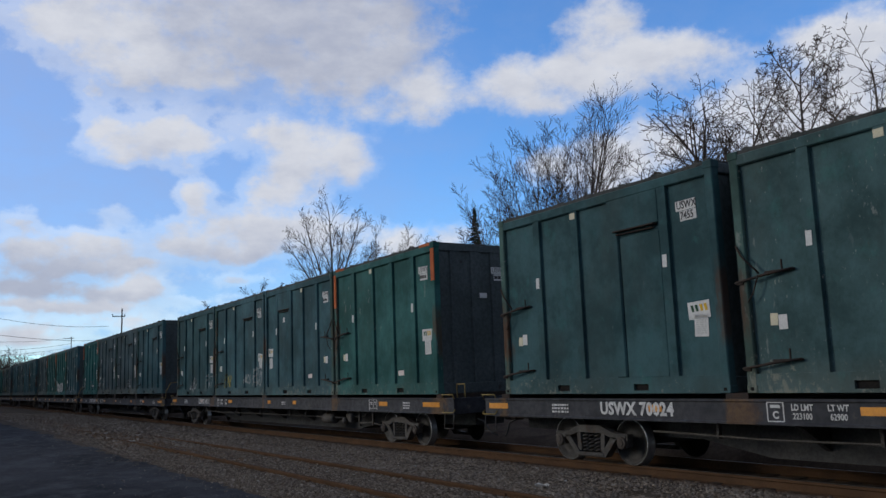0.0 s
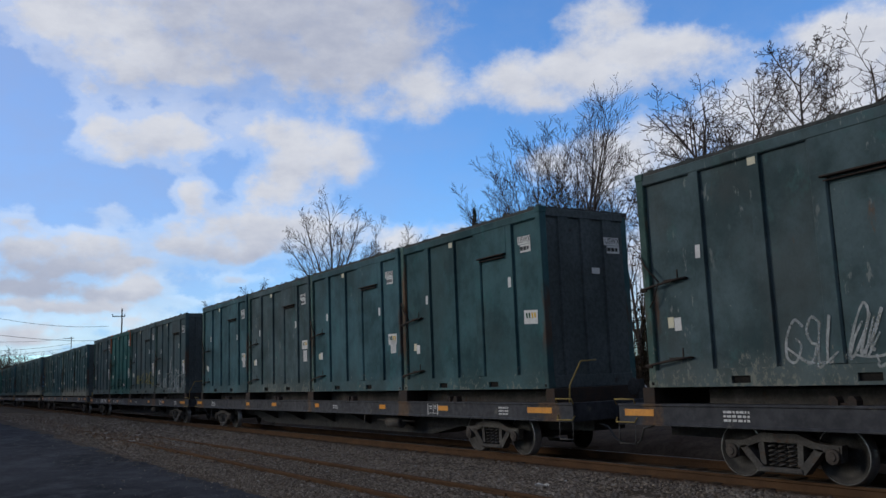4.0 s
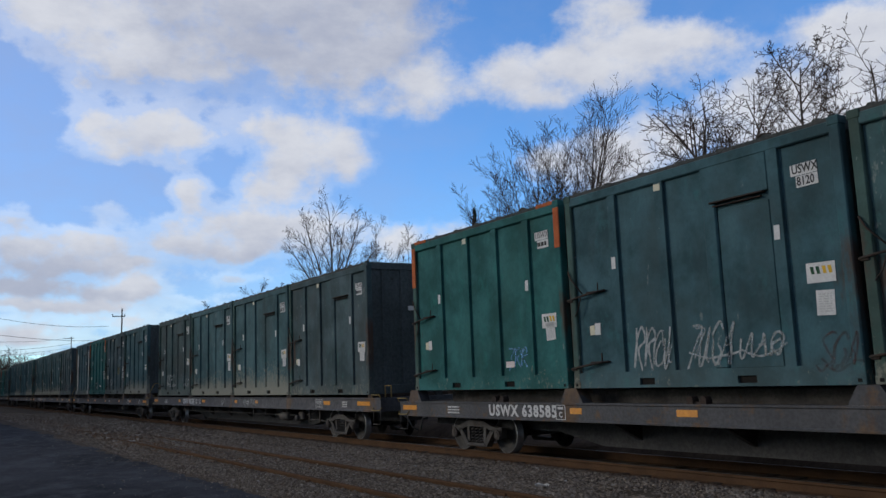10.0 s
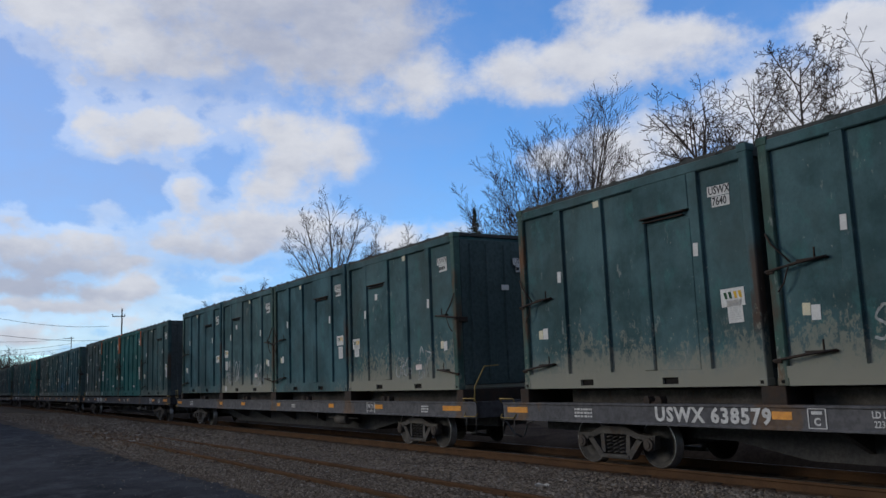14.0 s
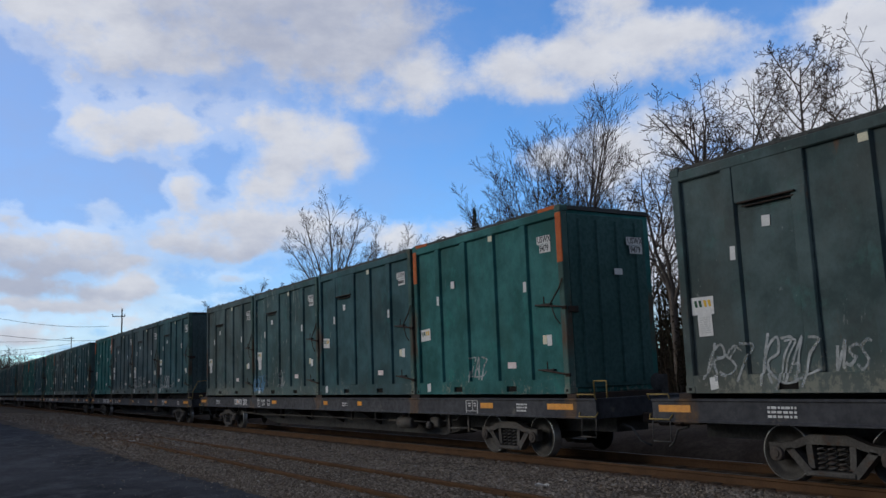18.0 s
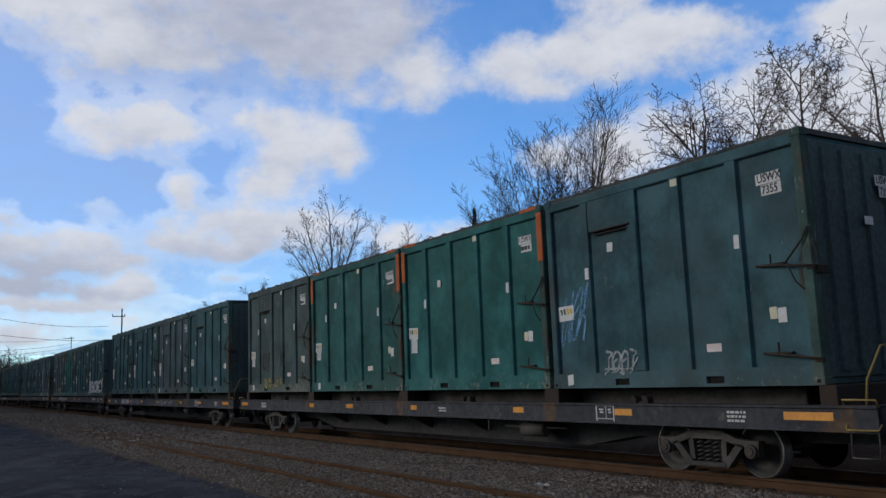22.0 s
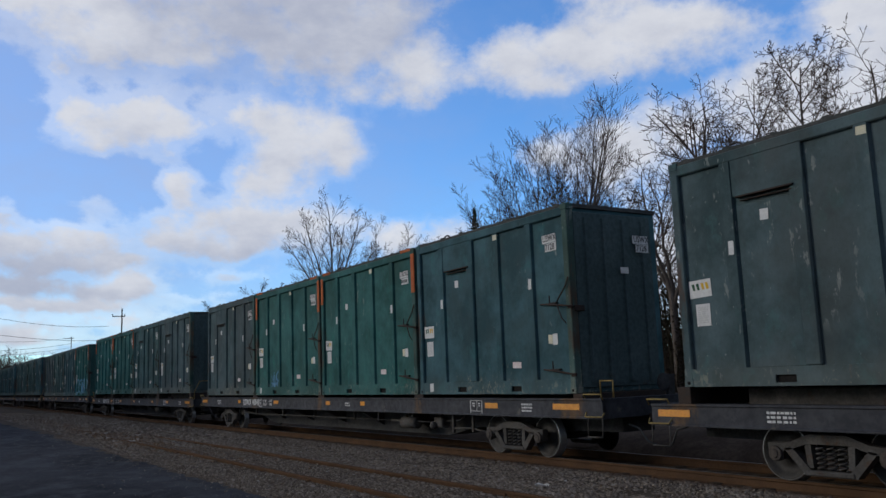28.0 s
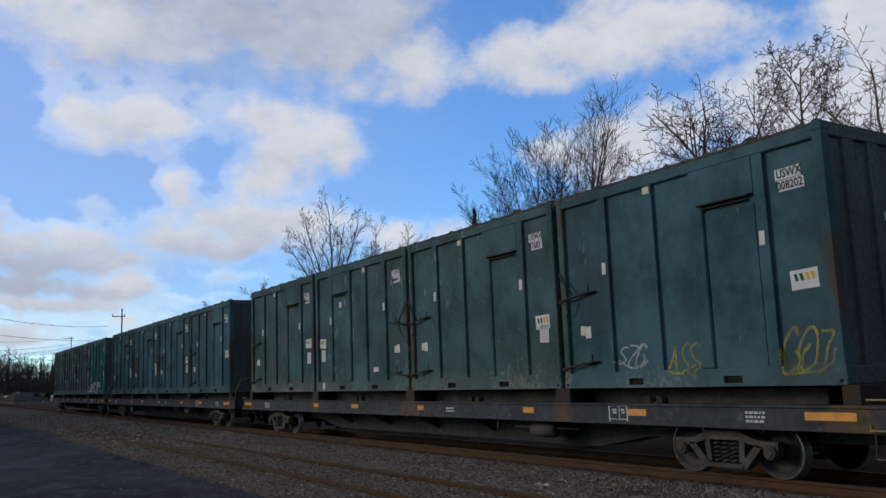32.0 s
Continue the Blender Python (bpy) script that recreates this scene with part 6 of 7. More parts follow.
def flat_car(style, dusty=False):
    """An 89-foot flat car. style 0: flush deep sill, 1: low sill with raised bolsters, 2: low sill with gusset brackets."""
    root = tagged(new("flat_car"), "", "rail car", "flat cars of the train", "")
    low, top = (0.855, 1.235) if style == 0 else (0.785, 1.15)
    seat = 1.324 if style == 0 else 1.427
    skin = CARSTEEL2 if style == 2 else (CARSTEEL3 if dusty else CARSTEEL)
    for sy in (-1, 1):
        o = [(CAR_HALF_W - 0.2, top), (CAR_HALF_W + 0.02, top), (CAR_HALF_W + 0.02, top - 0.035), (CAR_HALF_W, top - 0.05), (CAR_HALF_W, low + 0.045), (CAR_HALF_W + 0.02, low + 0.03), (CAR_HALF_W + 0.02, low), (CAR_HALF_W - 0.2, low), (CAR_HALF_W - 0.2, low + 0.03), (CAR_HALF_W - 0.1, low + 0.05), (CAR_HALF_W - 0.1, top - 0.05), (CAR_HALF_W - 0.2, top - 0.035)]
        g = Geo().prism([(sy * y, z) for y, z in o], "x", -DECK_HALF, DECK_HALF)
        part("side_sill", g, skin, root, "black painted side sill with rust")
    if style:
        part("centre_beam", Geo().box(-11.5, 11.5, -0.62, 0.62, top - 0.04, seat - 0.05, 0.02), DECKLIFT, root, "raised centre beam in lightened steel")
    part("deck", Geo().box(-DECK_HALF + 0.02, DECK_HALF - 0.02, -CAR_HALF_W + 0.1, CAR_HALF_W - 0.1, top - 0.12, top - 0.03, 0.01), DECKLIFT, root)
    cs = Geo()
    outline = [(-12.6, 0.55), (-7.6, 0.50), (-6.2, 0.26), (6.2, 0.26), (7.6, 0.50), (12.6, 0.55), (12.6, top - 0.1), (-12.6, top - 0.1)]
    cs.prism(outline, "y", -0.42, 0.42)
    part("centre_sill", cs, UNDER, root, "deep sooty centre sill")
    for sx in (-1, 1):
        e = sx * DECK_HALF
        part("end_sill", Geo().box(min(e, e - sx * 0.12), max(e, e - sx * 0.12), -CAR_HALF_W + 0.02, CAR_HALF_W - 0.02, low, top, 0.01), skin, root)
        cp = Geo().box(min(e, e + sx * 0.42), max(e, e + sx * 0.42), -0.14, 0.14, 0.72, 0.92, 0.03)
        cp.box(min(e + sx * 0.40, e + sx * 0.66), max(e + sx * 0.40, e + sx * 0.66), -0.17, 0.13, 0.68, 0.96, 0.05)
        part("coupler", cp, RUSTBAR, root, "rusty knuckle coupler")
        hose = Geo().tube([(e - sx * 0.1, -0.55, 0.72), (e + sx * 0.15, -0.55, 0.66), (e + sx * 0.32, -0.5, 0.42), (e + sx * 0.50, -0.42, 0.34)], 0.022, 6)
        part("air_hose", hose, UNDER, root, "black rubber air hose")
        step = Geo()
        xs = e - sx * 0.20
        for xx in (xs - 0.2, xs + 0.2):
            step.tube([(xx, -CAR_HALF_W - 0.01, low + 0.05), (xx, -CAR_HALF_W - 0.03, low - 0.33)], 0.012, 5)
        step.tube([(xs - 0.2, -CAR_HALF_W - 0.03, low - 0.33), (xs + 0.2, -CAR_HALF_W - 0.03, low - 0.33)], 0.014, 5)
        part("stirrup_step", step, TRUCKSTEEL, root, "bent steel stirrup step")
        grab = Geo()
        x0, x1 = xs - 0.26, xs + 0.22
        grab.tube([(x0, -CAR_HALF_W, top - 0.02), (x0, -CAR_HALF_W - 0.05, top + 0.08), (x1, -CAR_HALF_W - 0.05, top + 0.08), (x1, -CAR_HALF_W, top - 0.02)], 0.014, 5)
        part("grab_iron", grab, YELLOWBAR, root, "yellow grab iron")
        grab = Geo().tube([(x0, -CAR_HALF_W, low + 0.12), (x0 + 0.02, -CAR_HALF_W - 0.05, low + 0.04), (x1, -CAR_HALF_W - 0.05, low + 0.04), (x1 + 0.03, -CAR_HALF_W, low + 0.12)], 0.014, 5)
        part("grab_iron", grab, YELLOWBAR, root, "yellow grab iron")
    hx = DECK_HALF - 0.15
    if style == 0:
        rail_pts = [(hx - 0.3, -0.9, top), (hx - 0.3, -0.9, top + 0.32), (hx + 0.05, -0.9, top + 0.32), (hx + 0.05, -0.9, top)]
    else:
        rail_pts = [(hx - 0.05, -1.2, top), (hx, -1.2, top + 0.35), (hx + 0.12, -1.0, top + 0.80), (hx + 0.12, -0.6, top + 0.82)]
    part("hand_rail", Geo().tube(rail_pts, 0.017, 6), YELLOWBAR, root, "bent yellow hand rail")
    stand = Geo().box(hx - 0.02, hx + 0.06, 0.55, 0.75, top - 0.1, top + 0.4, 0.01)
    stand.lathe([(0.0, -0.02), (0.16, -0.02), (0.18, 0.0), (0.16, 0.02), (0.0, 0.02)], (hx, 0.5, top + 0.25), 18)
    part("brake_stand", stand, UNDER, root, "dark hand brake stand with wheel")
    for k in range(5):
        x = 12.28 - 6.14 * k
        z1 = seat
        if style == 2:
            for y in (-CAR_HALF_W + 0.02, CAR_HALF_W - 0.28):
                g = Geo().prism([(x - 0.34, top - 0.01), (x + 0.34, top - 0.01), (x + 0.16, z1), (x - 0.16, z1)], "y", y, y + 0.26)
                part("bracket", g, skin, root, "gusseted container bracket")
            continue
        else:
            w = 0.22 if 0 < k < 4 else 0.14
            g = Geo().box(x - w, x + w, -CAR_HALF_W + 0.04, CAR_HALF_W - 0.04, top - 0.03, z1, 0.01)
        part("bolster", g, RUSTBAR, root, "raised container bolster")
    if style:
        for x in (-8.6, -3.0, 3.0, 8.6):
            g = Geo()
            for dx in (-0.14, 0.14):
                g.prism([(x + dx - 0.07, top - 0.02), (x + dx + 0.07, top - 0.02), (x + dx + 0.07, top + 0.07), (x + dx + 0.035, top + 0.125), (x + dx - 0.035, top + 0.125), (x + dx - 0.07, top + 0.07)], "y", -CAR_HALF_W + 0.01, -CAR_HALF_W + 0.16)
            g.box(x - 0.16, x + 0.16, -CAR_HALF_W + 0.05, -CAR_HALF_W + 0.13, top - 0.02, top + 0.035, 0.01)
            part("stowed_pedestal", g, RUSTBAR, root, "folded container pedestal")
    for x in (-5.2, -2.6, 0.0, 2.6, 5.2):
        part("cross_bearer", Geo().prism([(-CAR_HALF_W + 0.1, low + 0.02), (-0.42, 0.42), (-0.42, top - 0.1), (-CAR_HALF_W + 0.1, top - 0.1)], "x", x - 0.05, x + 0.05), UNDER, root)
    g = Geo().tube([(4.75, -0.95, 0.58), (4.80, -0.95, 0.58), (5.5, -0.95, 0.58), (5.55, -0.95, 0.58)], [0.10, 0.15, 0.15, 0.10], 14).tube([(4.1, -0.95, 0.62), (6.2, -0.95, 0.62)], 0.025, 6).box(4.95, 5.02, -1.0, -0.9, 0.5, low + 0.05, 0.01).box(5.3, 5.37, -1.0, -0.9, 0.5, low + 0.05, 0.01)
    part("air_reservoir", g, TRUCKSTEEL, root, "dusty cylindrical air reservoir")
    if style == 0:
        g = Geo().box(6.55, 6.95, -1.08, -0.84, 0.50, 0.76, 0.03).tube([(6.60, -1.10, 0.56), (6.60, -1.16, 0.56), (6.60, -1.20, 0.56)], [0.10, 0.10, 0.05], 10).tube([(6.95, -0.95, 0.66), (7.6, -0.95, 0.70), (7.8, -0.9, 0.86)], 0.02, 5).box(6.70, 6.76, -1.0, -0.9, 0.74, low + 0.05, 0.01)
        part("brake_valve", g, TRUCKSTEEL, root, "dusty brake control valve with its pipe")
        g = Geo().tube([(7.35, -1.0, 0.50), (8.25, -1.0, 0.53)], 0.028, 6).box(7.32, 7.40, -1.03, -0.97, 0.40, low + 0.04, 0.01).box(8.18, 8.26, -1.03, -0.97, 0.44, low + 0.04, 0.01).tube([(8.2, -1.0, 0.52), (8.75, -0.9, 0.44)], 0.022, 6)
        part("brake_lever", g, TRUCKSTEEL, root, "grey brake lever and rod")
        g = Geo().tube([(-8.2, -1.0, 0.66), (-6.0, -0.95, 0.60), (-2.0, -0.95, 0.62), (4.1, -0.95, 0.62)], 0.02, 5)
        for x in (-6.8, -4.0, -1.2, 1.8):
            g.box(x - 0.03, x + 0.03, -0.99, -0.91, 0.58, low + 0.05, 0.008)
        part("brake_pipe", g, TRUCKSTEEL, root, "dusty steel brake pipe in hangers")
    part("release_rod", Geo().tube([(3.86, -1.22, low + 0.02), (3.86, -1.24, low - 0.22), (3.90, -1.25, low - 0.25)], 0.02, 5), TRUCKSTEEL, root, "bent steel release rod")
    for x, w in ((-12.5, 0.7), *(((-7.85, 0.3), (-3.85, 0.45), (3.0, 0.28), (9.4, 0.48)) if style == 0 else ((-6.0, 0.34), (-3.2, 0.45), (5.05, 0.36), (8.2, 0.44))), (0.6, 0.3), (11.95, 0.8)):
        part("reflector", sheet(x, (low + top) / 2 + 0.03, w, 0.115, 0.006, -CAR_HALF_W), REFLECT, root, "amber reflector strip")
    for x, n, w in ((10.7, 3, 0.36), (2.0, 2, 0.34), (-10.4, 3, 0.5)):
        ob = part("stencil", shared(("st", n, w), lambda: bars(n, w, 0.065 * n, n + w)).copy(), None, root)
        ob.data.materials[0] = STENCIL
        ob["kind"] = "stuff"
        ob.matrix_local = pose(x, -CAR_HALF_W - 0.008, (low + top) / 2)
    fr = Geo()
    xx, zz, ww, hh = 8.8 if style == 0 else 7.72, (low + top) / 2 - 0.01, 0.46, 0.31
    for a in ((xx, zz + hh / 2, ww, 0.024), (xx, zz - hh / 2, ww, 0.024), (xx - ww / 2, zz, 0.024, hh), (xx + ww / 2, zz, 0.024, hh), (xx + 0.03, zz + 0.04, 0.012, hh - 0.08), (xx, zz - 0.085, ww, 0.012),
              (xx - 0.10, zz + 0.08, 0.12, 0.03), (xx - 0.09, zz + 0.03, 0.09, 0.03), (xx + 0.12, zz + 0.08, 0.08, 0.03), (xx + 0.13, zz + 0.03, 0.06, 0.03)):
        q = sheet(*a, 0.005, -CAR_HALF_W)
        fr.add(q.v, q.f)
    part("stencil_frame", fr, STENCIL, root)
    for x in (-TRUCK_AT, TRUCK_AT):
        truck(root, x)
    return root


# ---- the train ----
# Distance run by the train: seconds and metres.
RUN = [(0, 0.00), (1, 21.42), (2, 43.15), (3, 64.84), (4, 86.37), (5, 107.79), (6, 129.16), (7, 150.65), (8, 171.42), (9, 192.78), (10, 214.36), (11, 235.72), (12, 257.15), (13, 278.75), (14, 300.25), (15, 321.77), (16, 343.36), (17, 364.97), (18, 386.46), (19, 407.93), (20, 429.78), (21, 451.66), (22, 473.48), (23, 495.37), (24, 517.19), (25, 538.97), (26, 560.76), (27, 582.61), (28, 604.49), (29, 626.35), (30, 648.47), (31, 670.50), (32, 692.74)]
# Each car: where its leading box end stands at the start; style of the car; its boxes from the leading end
# (h: side hatch, o: orange corners, p: peeling; capitals: door end leading); the number on its sill.
CARS = [(9.38, 0, "hhhh", "USWX 70024"), (-17.94, 0, "oHhh", "USWX 4011"), (-45.40, 1, "hhho", "USWX 638407"), (-72.73, 1, "hooh", ""),
        (-100.01, 1, "hhhh", ""), (-127.35, 1, "hhoh", "USWX 70037"), (-154.72, 0, "hhHh", ""), (-182.02, 1, "hhhh", "USWX 70047"),
        (-208.92, 2, "hhho", "USWX 638585"), (-236.04, 0, "hhhh", "USWX 40258"), (-263.21, 2, "hhop", ""), (-290.19, 1, "hhhh", "USWX 638579"),
        (-317.25, 1, "HhHh", ""), (-344.54, 0, "hoOH", "USWX 40099"), (-371.99, 0, "HHHH", ""), (-399.44, 0, "OHHH", "USWX 202"),
        (-426.88, 1, "HHHO", "USWX 70056"), (-453.93, 1, "HHHO", "USWX 70086"), (-480.94, 1, "HOOH", ""), (-507.86, 1, "HHHH", "USWX 70076"),
        (-535.18, 0, "HHOH", "USWX 40151"), (-562.65, 0, "PHHh", ""), (-590.04, 1, "HHOH", "USWX 70085"), (-617.29, 0, "HOOH", "USWX 40040"),
        (-644.64, 1, "HHOO", "USWX 70031"), (-672.23, 0, "OHHh", ""), (-699.85, 1, "hhHh", ""), (-726.98, 1, "hhhh", ""), (-754.07, 1, "ohhh", "")]
NUMBERS = {(0, 3): "7455", (1, 2): "7903", (2, 2): "7148", (3, 0): "7385", (5, 0): "008397", (5, 1): "7673", (6, 1): "7072", (7, 0): "7119", (7, 3): "7992",
           (8, 2): "8120", (9, 1): "008267", (10, 1): "8789", (10, 2): "7154", (11, 0): "7311", (11, 3): "7640", (14, 0): "7654", (15, 0): "9479", (18, 0): "7355", (23, 3): "008454", (15, 3): "7388",
           (16, 2): "008235", (21, 0): "7869", (23, 0): "7128", (25, 0): "8860", (26, 0): "008202", (26, 1): "7683", (17, 1): "7639", (24, 2): "9224", (24, 3): "9535", (19, 3): "008414"}
LABELS = {"h": "tall dark green ribbed refuse container with a side hatch", "o": "tall bright green ribbed refuse container with orange corners",
          "p": "tall green ribbed refuse container with peeling paint"}
BOX_PITCH, GROUP_HALF = 6.14, 12.25
# Where the stencilled number stands on the sill, from the middle of the car.
NUMBER_AT = {0: -8.33, 8: -7.75, 2: -7.56, 5: -7.89, 7: -7.42, 9: -6.34, 23: -6.45, 11: -7.36, 13: -6.16, 17: -7.46, 19: -7.59, 20: -6.49, 24: -7.86}
# Scrawls on the side sills: place, height, size, colour.
SILL_MARKS = {11: ((11.34, 0.96, 0.72, 0.22, 0), (7.53, 0.96, 0.35, 0.2, 0)), 19: ((1.0, 0.96, 1.6, 0.24, 0), (2.9, 0.96, 1.2, 0.24, 0), (4.5, 0.96, 0.4, 0.24, 1)),
              9: ((-1.03, 1.05, 0.5, 0.24, 0), (2.31, 1.05, 1.6, 0.26, 0)), 5: ((-2.6, 0.96, 0.75, 0.26, 0), (-1.75, 0.96, 0.7, 0.26, 0)), 7: ((9.3, 0.96, 0.5, 0.2, 0),), 13: ((3.1, 1.05, 1.1, 0.24, 0),)}
# Containers whose weathered colour stands out: 8 olive, 3 greyed, 2 dark, 1 dusty.
PAINT_OF = {(9, 3): 8, (11, 3): 1, (12, 0): 1, (12, 1): 0, (12, 3): 0, (13, 3): 8, (14, 3): 8, (15, 3): 8, (18, 3): 8, (18, 2): 2, (20, 3): 3, (22, 3): 3, (23, 3): 3, (24, 1): 4, (25, 3): 3, (0, 3): 2, (1, 3): 2,
            (2, 2): 3, (3, 3): 3, (4, 0): 2, (5, 0): 3, (5, 1): 3, (6, 0): 1, (6, 1): 1, (7, 0): 1, (7, 1): 1, (19, 3): 2, (19, 2): 2, (21, 0): 4, (15, 2): 4, (13, 2): 8, (27, 0): 0}
# Boxes that stand a little off their seat, in metres.
BOX_SHIFT = {(0, 2): 0.12, (0, 3): -0.02}
box_masters, car_masters = {}, {}


def plate_mark():
    """A thin square outline with a line of print in it."""
    g = Geo()
    for x, z, w, h in ((0, 0.14, 0.28, 0.018), (0, -0.14, 0.28, 0.018), (-0.14, 0, 0.018, 0.28), (0.14, 0, 0.018, 0.28), (0, 0.08, 0.17, 0.045)):
        q = sheet(x, z, w, h, 0.002)
        g.add(q.v, q.f)
    return g.mesh("plate_mark", STENCIL)


train = []


def make_train():
    rng = random.Random(41)
    kinds = {"h": (0, 0, 2, 3, 4), "o": (5, 6), "p": (7,)}
    for k, (head, style, boxes, number) in enumerate(CARS):
        mid = head - GROUP_HALF
        worn = (style, 6 <= k <= 12)
        if worn not in car_masters:
            car_masters[worn] = flat_car(*worn)
        car = copy_thing(car_masters[worn], Matrix())
        tagged(car, ("long black flat car with a deep side sill", "long black flat car with raised container bolsters", "long grey flat car with gusseted container brackets")[style] + (" lettered " + number if number else " with faded stencils"))
        train.append((car, mid, 0.0))
        if number:
            z = 1.05 if style == 0 else 0.965
            t = part("car_number", shared(("n", number), lambda: lettering(number, 0.33 if style else 0.31, STENCIL, 1.14 if style else 1.06, 1.04 if style else 0.98, 0.012)), None, car, "white stencilled car number")
            t.matrix_local = pose(NUMBER_AT.get(k, -7.5), -CAR_HALF_W - 0.008, z)
            for text, x in () if k in (8, 19) else (("LD LMT\n223100", -4.97 if style == 0 else -4.42), ("LT WT\n62900", -4.40 if style == 0 else -3.78)):
                t = part("stencil", shared(("s", text), lambda: lettering(text, 0.125, STENCIL, 1.0, 0.85, 0.003)), None, car)
                t.matrix_local = pose(x, -CAR_HALF_W - 0.009, z)
            if k != 19:
                t = part("plate_mark", shared("plate mark", plate_mark), None, car, "small white square mark")
                t.matrix_local = pose(-6.45 if k == 8 else -5.42, -CAR_HALF_W - 0.009, z)
                part("plate_letter", shared(("plate letter", style == 0 and k > 0), lambda: lettering("F" if style == 0 and k else "C", 0.15, STENCIL, 1.0, 1.0, 0.006)), None, t).matrix_local = pose(0, -0.001, -0.05)
        for n, (x, z, w, h, c) in enumerate(SILL_MARKS.get(k, ())):
            spray_on(car, x, z, w, h, c, k * 17 + n, -CAR_HALF_W - 0.012)
        if k == 19:
            t = part("spray_tag", lettering("SPANK THE WIG", 0.34, SPRAY[0], 1.05, 0.80, 0.006), None, car, "white hand-sprayed words")
            t.matrix_local = pose(-4.80, -CAR_HALF_W - 0.010, 0.965)
        dusty = k in (9, 10, 11, 12)
        for j, c in enumerate(boxes):
            flip = c.isupper()
            kind = c.lower()
            paint = rng.choice(kinds[kind]) if not (dusty and kind == "h") else rng.choice((1, 1, 3))
            paint = PAINT_OF.get((k, j), paint) if kind == "h" else paint
            key = (kind, paint, flip)
            if key not in box_masters:
                box_masters[key] = tagged(container(paint, kind != "o", kind == "o", flip), LABELS[kind])
            ob = copy_thing(box_masters[key], Matrix())
            if paint == 8:
                ob["label"] = "weathered olive green ribbed refuse container with rust streaks"
            elif paint == 3:
                ob["label"] = "faded grey-green ribbed refuse container with a side hatch"
            if paint == 1:
                ob["label"] = "dark green ribbed refuse container with grey road dust at its foot"
            wear = round(rng.uniform(0, 1), 3)
            for o in ob.children_recursive:
                o["wear"] = wear
            dress(ob, flip, NUMBERS.get((k, j), ""), rng)
            for n, args in enumerate(MARKS.get((k, j), ())):
                spray(ob, flip, kind != "o", *args, seed=k * 31 + j * 7 + n)
            if (k, j) == (20, 0):
                mural(ob, flip, True, "NECRO", -0.12, 0.57, 1.12, 1.25)
            if (k, j) == (7, 0):
                spray_on(ob, -0.25, 1.55, 1.7, 1.45, 2, 3, HX + 0.012, 90, 4, 0.075)
                spray_on(ob, -0.15, 1.65, 1.6, 1.1, 2, 8, HX + 0.02, 90, 4, 0.04)
            train.append((ob, mid + GROUP_HALF - BOX_L / 2 - BOX_PITCH * j - (0.06 if j == 3 else 0.0) + BOX_SHIFT.get((k, j), 0.0), 1.324 if style == 0 else 1.427))
    for bare in (*box_masters.values(), *car_masters.values()):
        for o in (*bare.children_recursive, bare):
            bpy.data.objects.remove(o)


# Spray tags: car, box, place along the box from its middle, height, size, colour.
MARKS = {}


def mark(car, box, *args):
    MARKS.setdefault((car, box), []).append(args)


mark(1, 2, -1.32, 0.57, 0.76, 0.52, 1)
mark(1, 2, 1.07, 0.63, 0.78, 0.36, 0)
mark(1, 2, 2.23, 0.67, 0.9, 0.73, 0)
mark(1, 3, -0.29, 0.48, 0.93, 0.53, 0)
mark(1, 3, 2.2, 0.57, 0.86, 0.65, 0)
mark(2, 1, -0.29, 0.54, 0.58, 0.39, 4)
mark(2, 1, 1.05, 0.62, 0.76, 0.5, 0)
mark(2, 2, -2.59, 0.79, 0.5, 0.57, 0)
mark(2, 2, -1.25, 0.81, 0.51, 0.61, 0)
mark(2, 3, -2.6, 0.79, 0.75, 0.7, 0)
mark(2, 3, 0.78, 0.66, 1.06, 0.54, 0)
mark(3, 0, -1.11, 0.53, 0.77, 0.35, 0)
mark(3, 0, 0.19, 0.39, 1.0, 0.42, 0)
mark(3, 0, 1.2, 0.53, 0.6, 0.35, 0)
mark(3, 1, -0.31, 0.60, 3.0, 0.60, 0, 0.24)
mark(3, 1, -0.29, 0.56, 3.0, 0.66, 5)
mark(3, 3, 0.18, 0.65, 0.84, 0.76, 0)
mark(3, 3, 1.16, 0.72, 0.64, 0.84, 0)
mark(5, 0, -2.23, 0.69, 1.14, 0.67, 0)
mark(5, 0, -1.24, 0.54, 0.78, 0.47, 0)
mark(5, 0, -0.17, 0.61, 1.4, 0.9, 0)
mark(5, 0, 0.02, 1.46, 0.23, 0.71, 0)
mark(5, 0, 1.27, 0.59, 1.86, 1.21, 0)
mark(5, 0, 2.57, 0.62, 1.08, 0.82, 0)
mark(5, 1, -1.13, 0.81, 0.73, 0.55, 1)
mark(5, 1, -0.11, 0.82, 0.67, 0.6, 1)
mark(5, 1, 1.11, 0.85, 0.74, 0.63, 1)
mark(5, 1, 2.2, 0.76, 0.78, 0.67, 1)
mark(5, 2, 0.35, 0.65, 2.6, 0.48, 5)
mark(6, 0, -0.93, 0.53, 0.82, 0.48, 0)
mark(6, 1, 2.6, 0.59, 0.8, 0.28, 0)
mark(6, 3, -1.02, 1.13, 0.59, 0.71, 1)
mark(6, 3, 2.45, 0.92, 0.39, 0.64, 1)
mark(7, 0, -0.52, 0.56, 0.82, 0.38, 0)
mark(7, 1, 0.25, 0.69, 2.31, 0.82, 0)
mark(7, 2, -1.78, 0.6, 1.0, 0.45, 0)
mark(7, 2, -0.57, 0.58, 0.93, 0.35, 0)
mark(7, 2, 0.42, 0.55, 0.65, 0.33, 0)
mark(8, 0, 0.12, 0.48, 0.73, 0.35, 0)
mark(8, 2, -0.88, 0.68, 0.99, 0.73, 0)
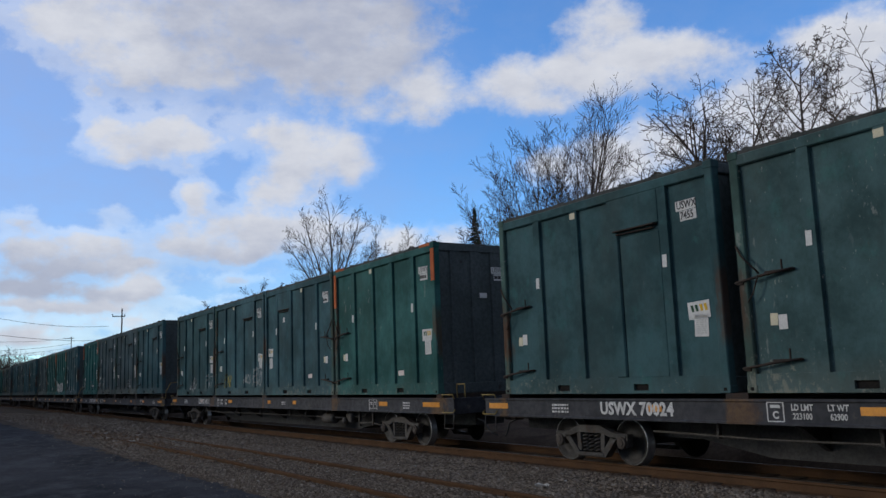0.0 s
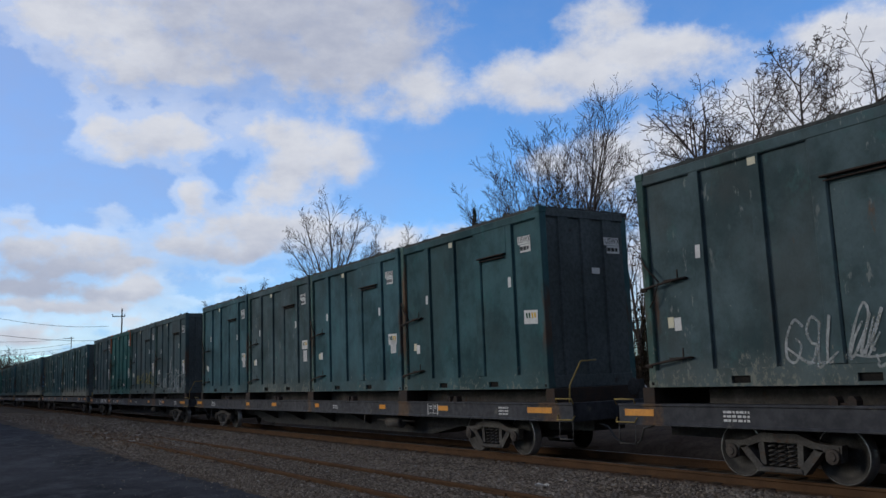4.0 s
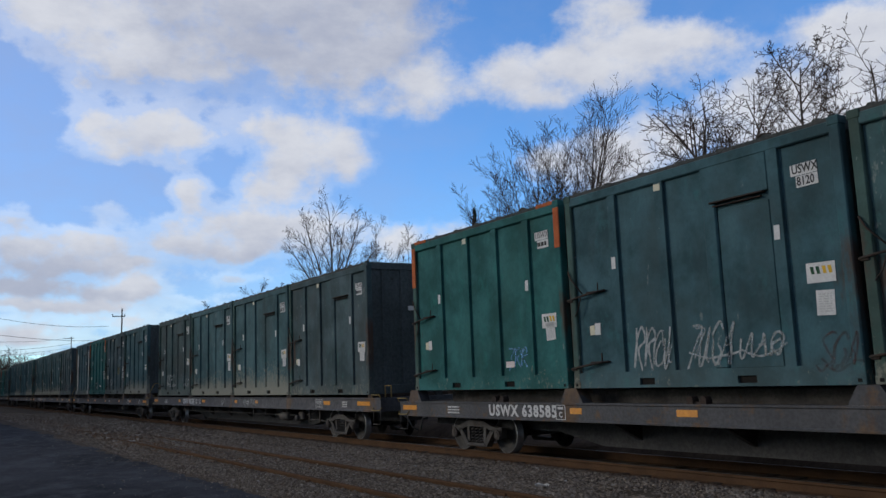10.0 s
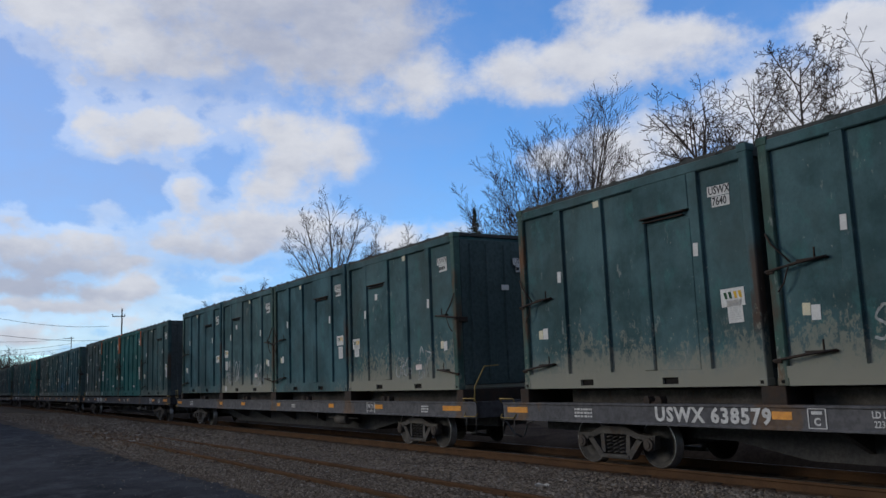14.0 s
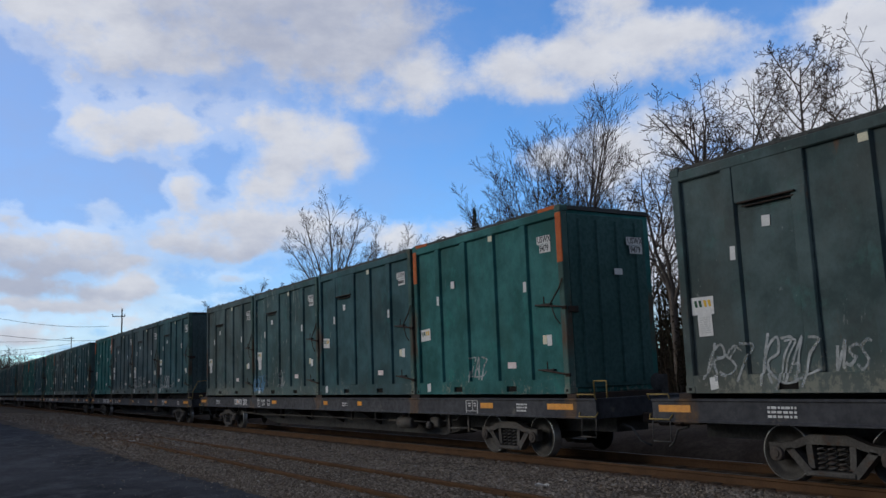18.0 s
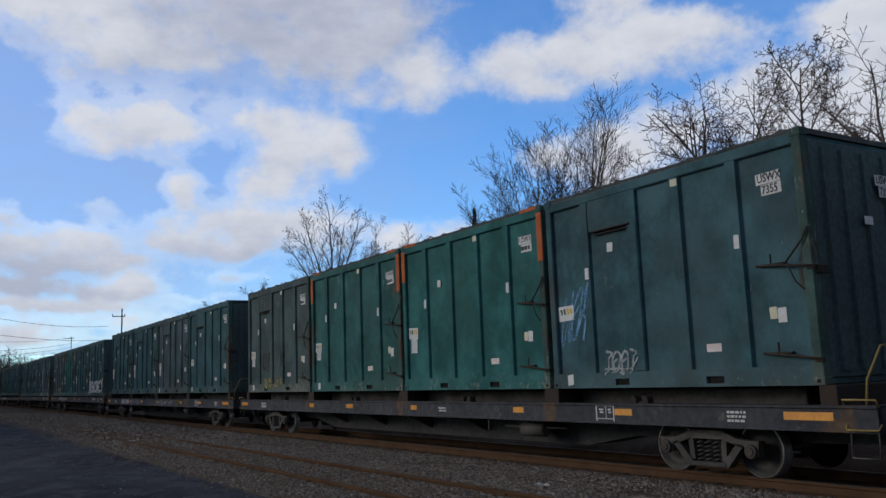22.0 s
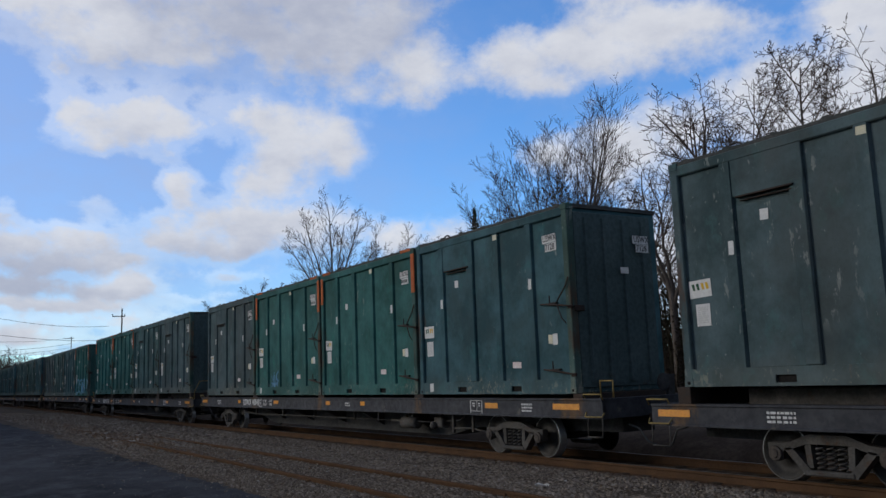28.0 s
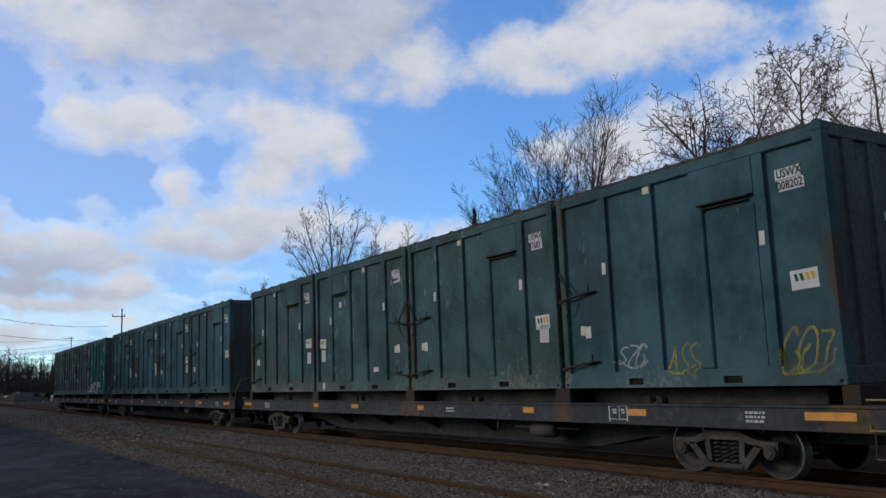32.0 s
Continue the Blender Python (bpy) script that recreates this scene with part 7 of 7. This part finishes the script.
mark(8, 2, 0.39, 0.68, 1.0, 0.62, 0)
mark(8, 2, 1.38, 0.63, 0.83, 0.41, 0)
mark(8, 2, 2.65, 0.48, 0.66, 0.57, 4)
mark(8, 3, 1.32, 0.66, 0.71, 0.41, 2)
mark(9, 3, -0.56, 0.74, 1.85, 0.62, 0)
mark(9, 3, 2.33, 0.59, 0.75, 0.35, 0)
mark(10, 1, -1.17, 0.75, 0.7, 0.37, 0)
mark(10, 1, 1.2, 1.47, 0.53, 0.45, 1)
mark(10, 1, 2.37, 0.64, 0.84, 0.62, 0)
mark(10, 2, -0.11, 0.59, 0.77, 0.45, 0)
mark(11, 0, 0.19, 0.59, 0.79, 0.51, 3)
mark(11, 0, 1.39, 0.55, 1.13, 0.53, 0)
mark(11, 0, 2.55, 0.56, 0.85, 0.55, 3)
mark(11, 1, 2.43, 0.67, 0.83, 0.53, 0)
mark(11, 2, -0.98, 0.81, 0.94, 0.46, 0)
mark(12, 0, 0.27, 0.61, 0.87, 0.43, 0)
mark(12, 0, 1.4, 0.68, 0.71, 0.74, 0)
mark(12, 2, -1.64, 0.87, 1.81, 0.87, 0)
mark(12, 2, 1.38, 0.69, 1.24, 0.81, 0)
mark(13, 2, -0.86, 0.92, 0.47, 0.57, 0)
mark(13, 3, 1.33, 0.74, 0.79, 0.55, 1)
mark(14, 1, -2.37, 1.38, 0.7, 1.5, 0)
mark(14, 1, 0.57, 0.79, 2.09, 0.6, 2)
mark(14, 3, -2.11, 0.48, 0.86, 0.59, 0)
mark(14, 3, -1.0, 0.48, 0.94, 0.7, 0)
mark(14, 3, -0.02, 0.52, 0.49, 0.37, 0)
mark(15, 0, -0.28, 0.59, 0.65, 0.61, 0)
mark(15, 2, -2.43, 0.44, 1.18, 0.58, 2)
mark(15, 2, -0.27, 0.55, 0.48, 0.51, 0)
mark(16, 0, -1.1, 0.58, 2.85, 0.7, 0)
mark(16, 1, -2.29, 0.61, 0.4, 0.49, 0)
mark(16, 1, -1.16, 0.65, 3.34, 0.57, 0)
mark(16, 2, -0.14, 0.54, 0.71, 0.41, 0)
mark(16, 2, 1.06, 0.69, 0.77, 0.33, 0)
mark(17, 2, 1.11, 0.89, 0.7, 0.62, 2)
mark(18, 0, -2.26, 1.43, 0.76, 1.05, 2)
mark(18, 0, -1.1, 0.47, 0.88, 0.39, 0)
mark(18, 3, -1.1, 1.14, 0.79, 0.73, 4)
mark(18, 3, -0.89, 0.32, 1.05, 0.32, 1)
mark(18, 3, 0.18, 0.34, 0.66, 0.3, 1)
mark(18, 3, 0.39, 1.12, 0.48, 0.59, 4)
mark(20, 0, 2.47, 1.99, 1.33, 0.64, 0)
mark(20, 1, -2.07, 0.61, 0.81, 0.31, 0)
mark(20, 2, 0.71, 0.68, 1.78, 0.57, 2)
mark(20, 3, -2.33, 0.45, 0.66, 0.34, 1)
mark(20, 3, -0.9, 0.51, 0.87, 0.54, 1)
mark(20, 3, -0.01, 0.66, 0.57, 0.58, 0)
mark(20, 3, 1.18, 0.56, 1.18, 0.62, 0)
mark(21, 0, -1.11, 0.46, 0.74, 0.5, 1)
mark(22, 2, -2.55, 0.41, 0.58, 0.56, 0)
mark(22, 2, -1.29, 1.02, 0.43, 0.53, 4)
mark(22, 2, 0.02, 0.77, 0.82, 0.44, 1)
mark(22, 2, 1.05, 0.49, 0.67, 0.47, 2)
mark(22, 2, 1.7, 0.56, 0.37, 0.8, 1)
mark(23, 2, -1.06, 0.56, 0.84, 0.51, 2)
mark(24, 3, -0.35, 0.46, 0.44, 0.44, 4)
mark(25, 0, -2.38, 0.63, 0.91, 0.73, 2)
mark(25, 0, 0.22, 0.72, 4.6, 1.1, 2, 0.11)
mark(25, 1, -2.47, 0.81, 0.87, 0.38, 0)
mark(25, 1, 1.03, 0.63, 0.71, 0.27, 1)
mark(26, 0, -1.18, 0.57, 0.71, 0.43, 0)
mark(26, 0, 0.06, 0.46, 0.67, 0.49, 1)
mark(26, 0, 2.41, 0.5, 0.87, 0.66, 1)
mark(28, 0, -0.95, 0.45, 4.0, 0.7, 0, 0.10)
make_train()


def motions():
    """The train runs past; the clouds drift."""
    for ob, x, z in train:
        walk(ob, [(t, pose(x + s, TRACK_Y, z)) for t, s in RUN])
    # the bird glides down across the sky ahead and away behind the trees
    way = ((0, 53.78, 28.60), (4, 48.71, 25.46), (5.5, 47.22, 23.31), (6, 46.63, 22.37), (6.5, 46.45, 21.18), (7, 46.29, 20.09), (8, 45.05, 15.85), (10, 41.34, 9.84), (32, 16.62, 3.20))
    walk(bird, [(t, Matrix.Translation(sky_point(az, el, 62)) @ pose(0, 0, 0, 0, 18, 35)) for t, az, el in way])
    drift = pose(0, 0, 0, 0, 0, 54) @ Vector((0, -1.0, 0))
    walk(clouds, [(0, pose(0, 0, 0)), (32.0, pose(*(drift * 45.0)))])


motions()
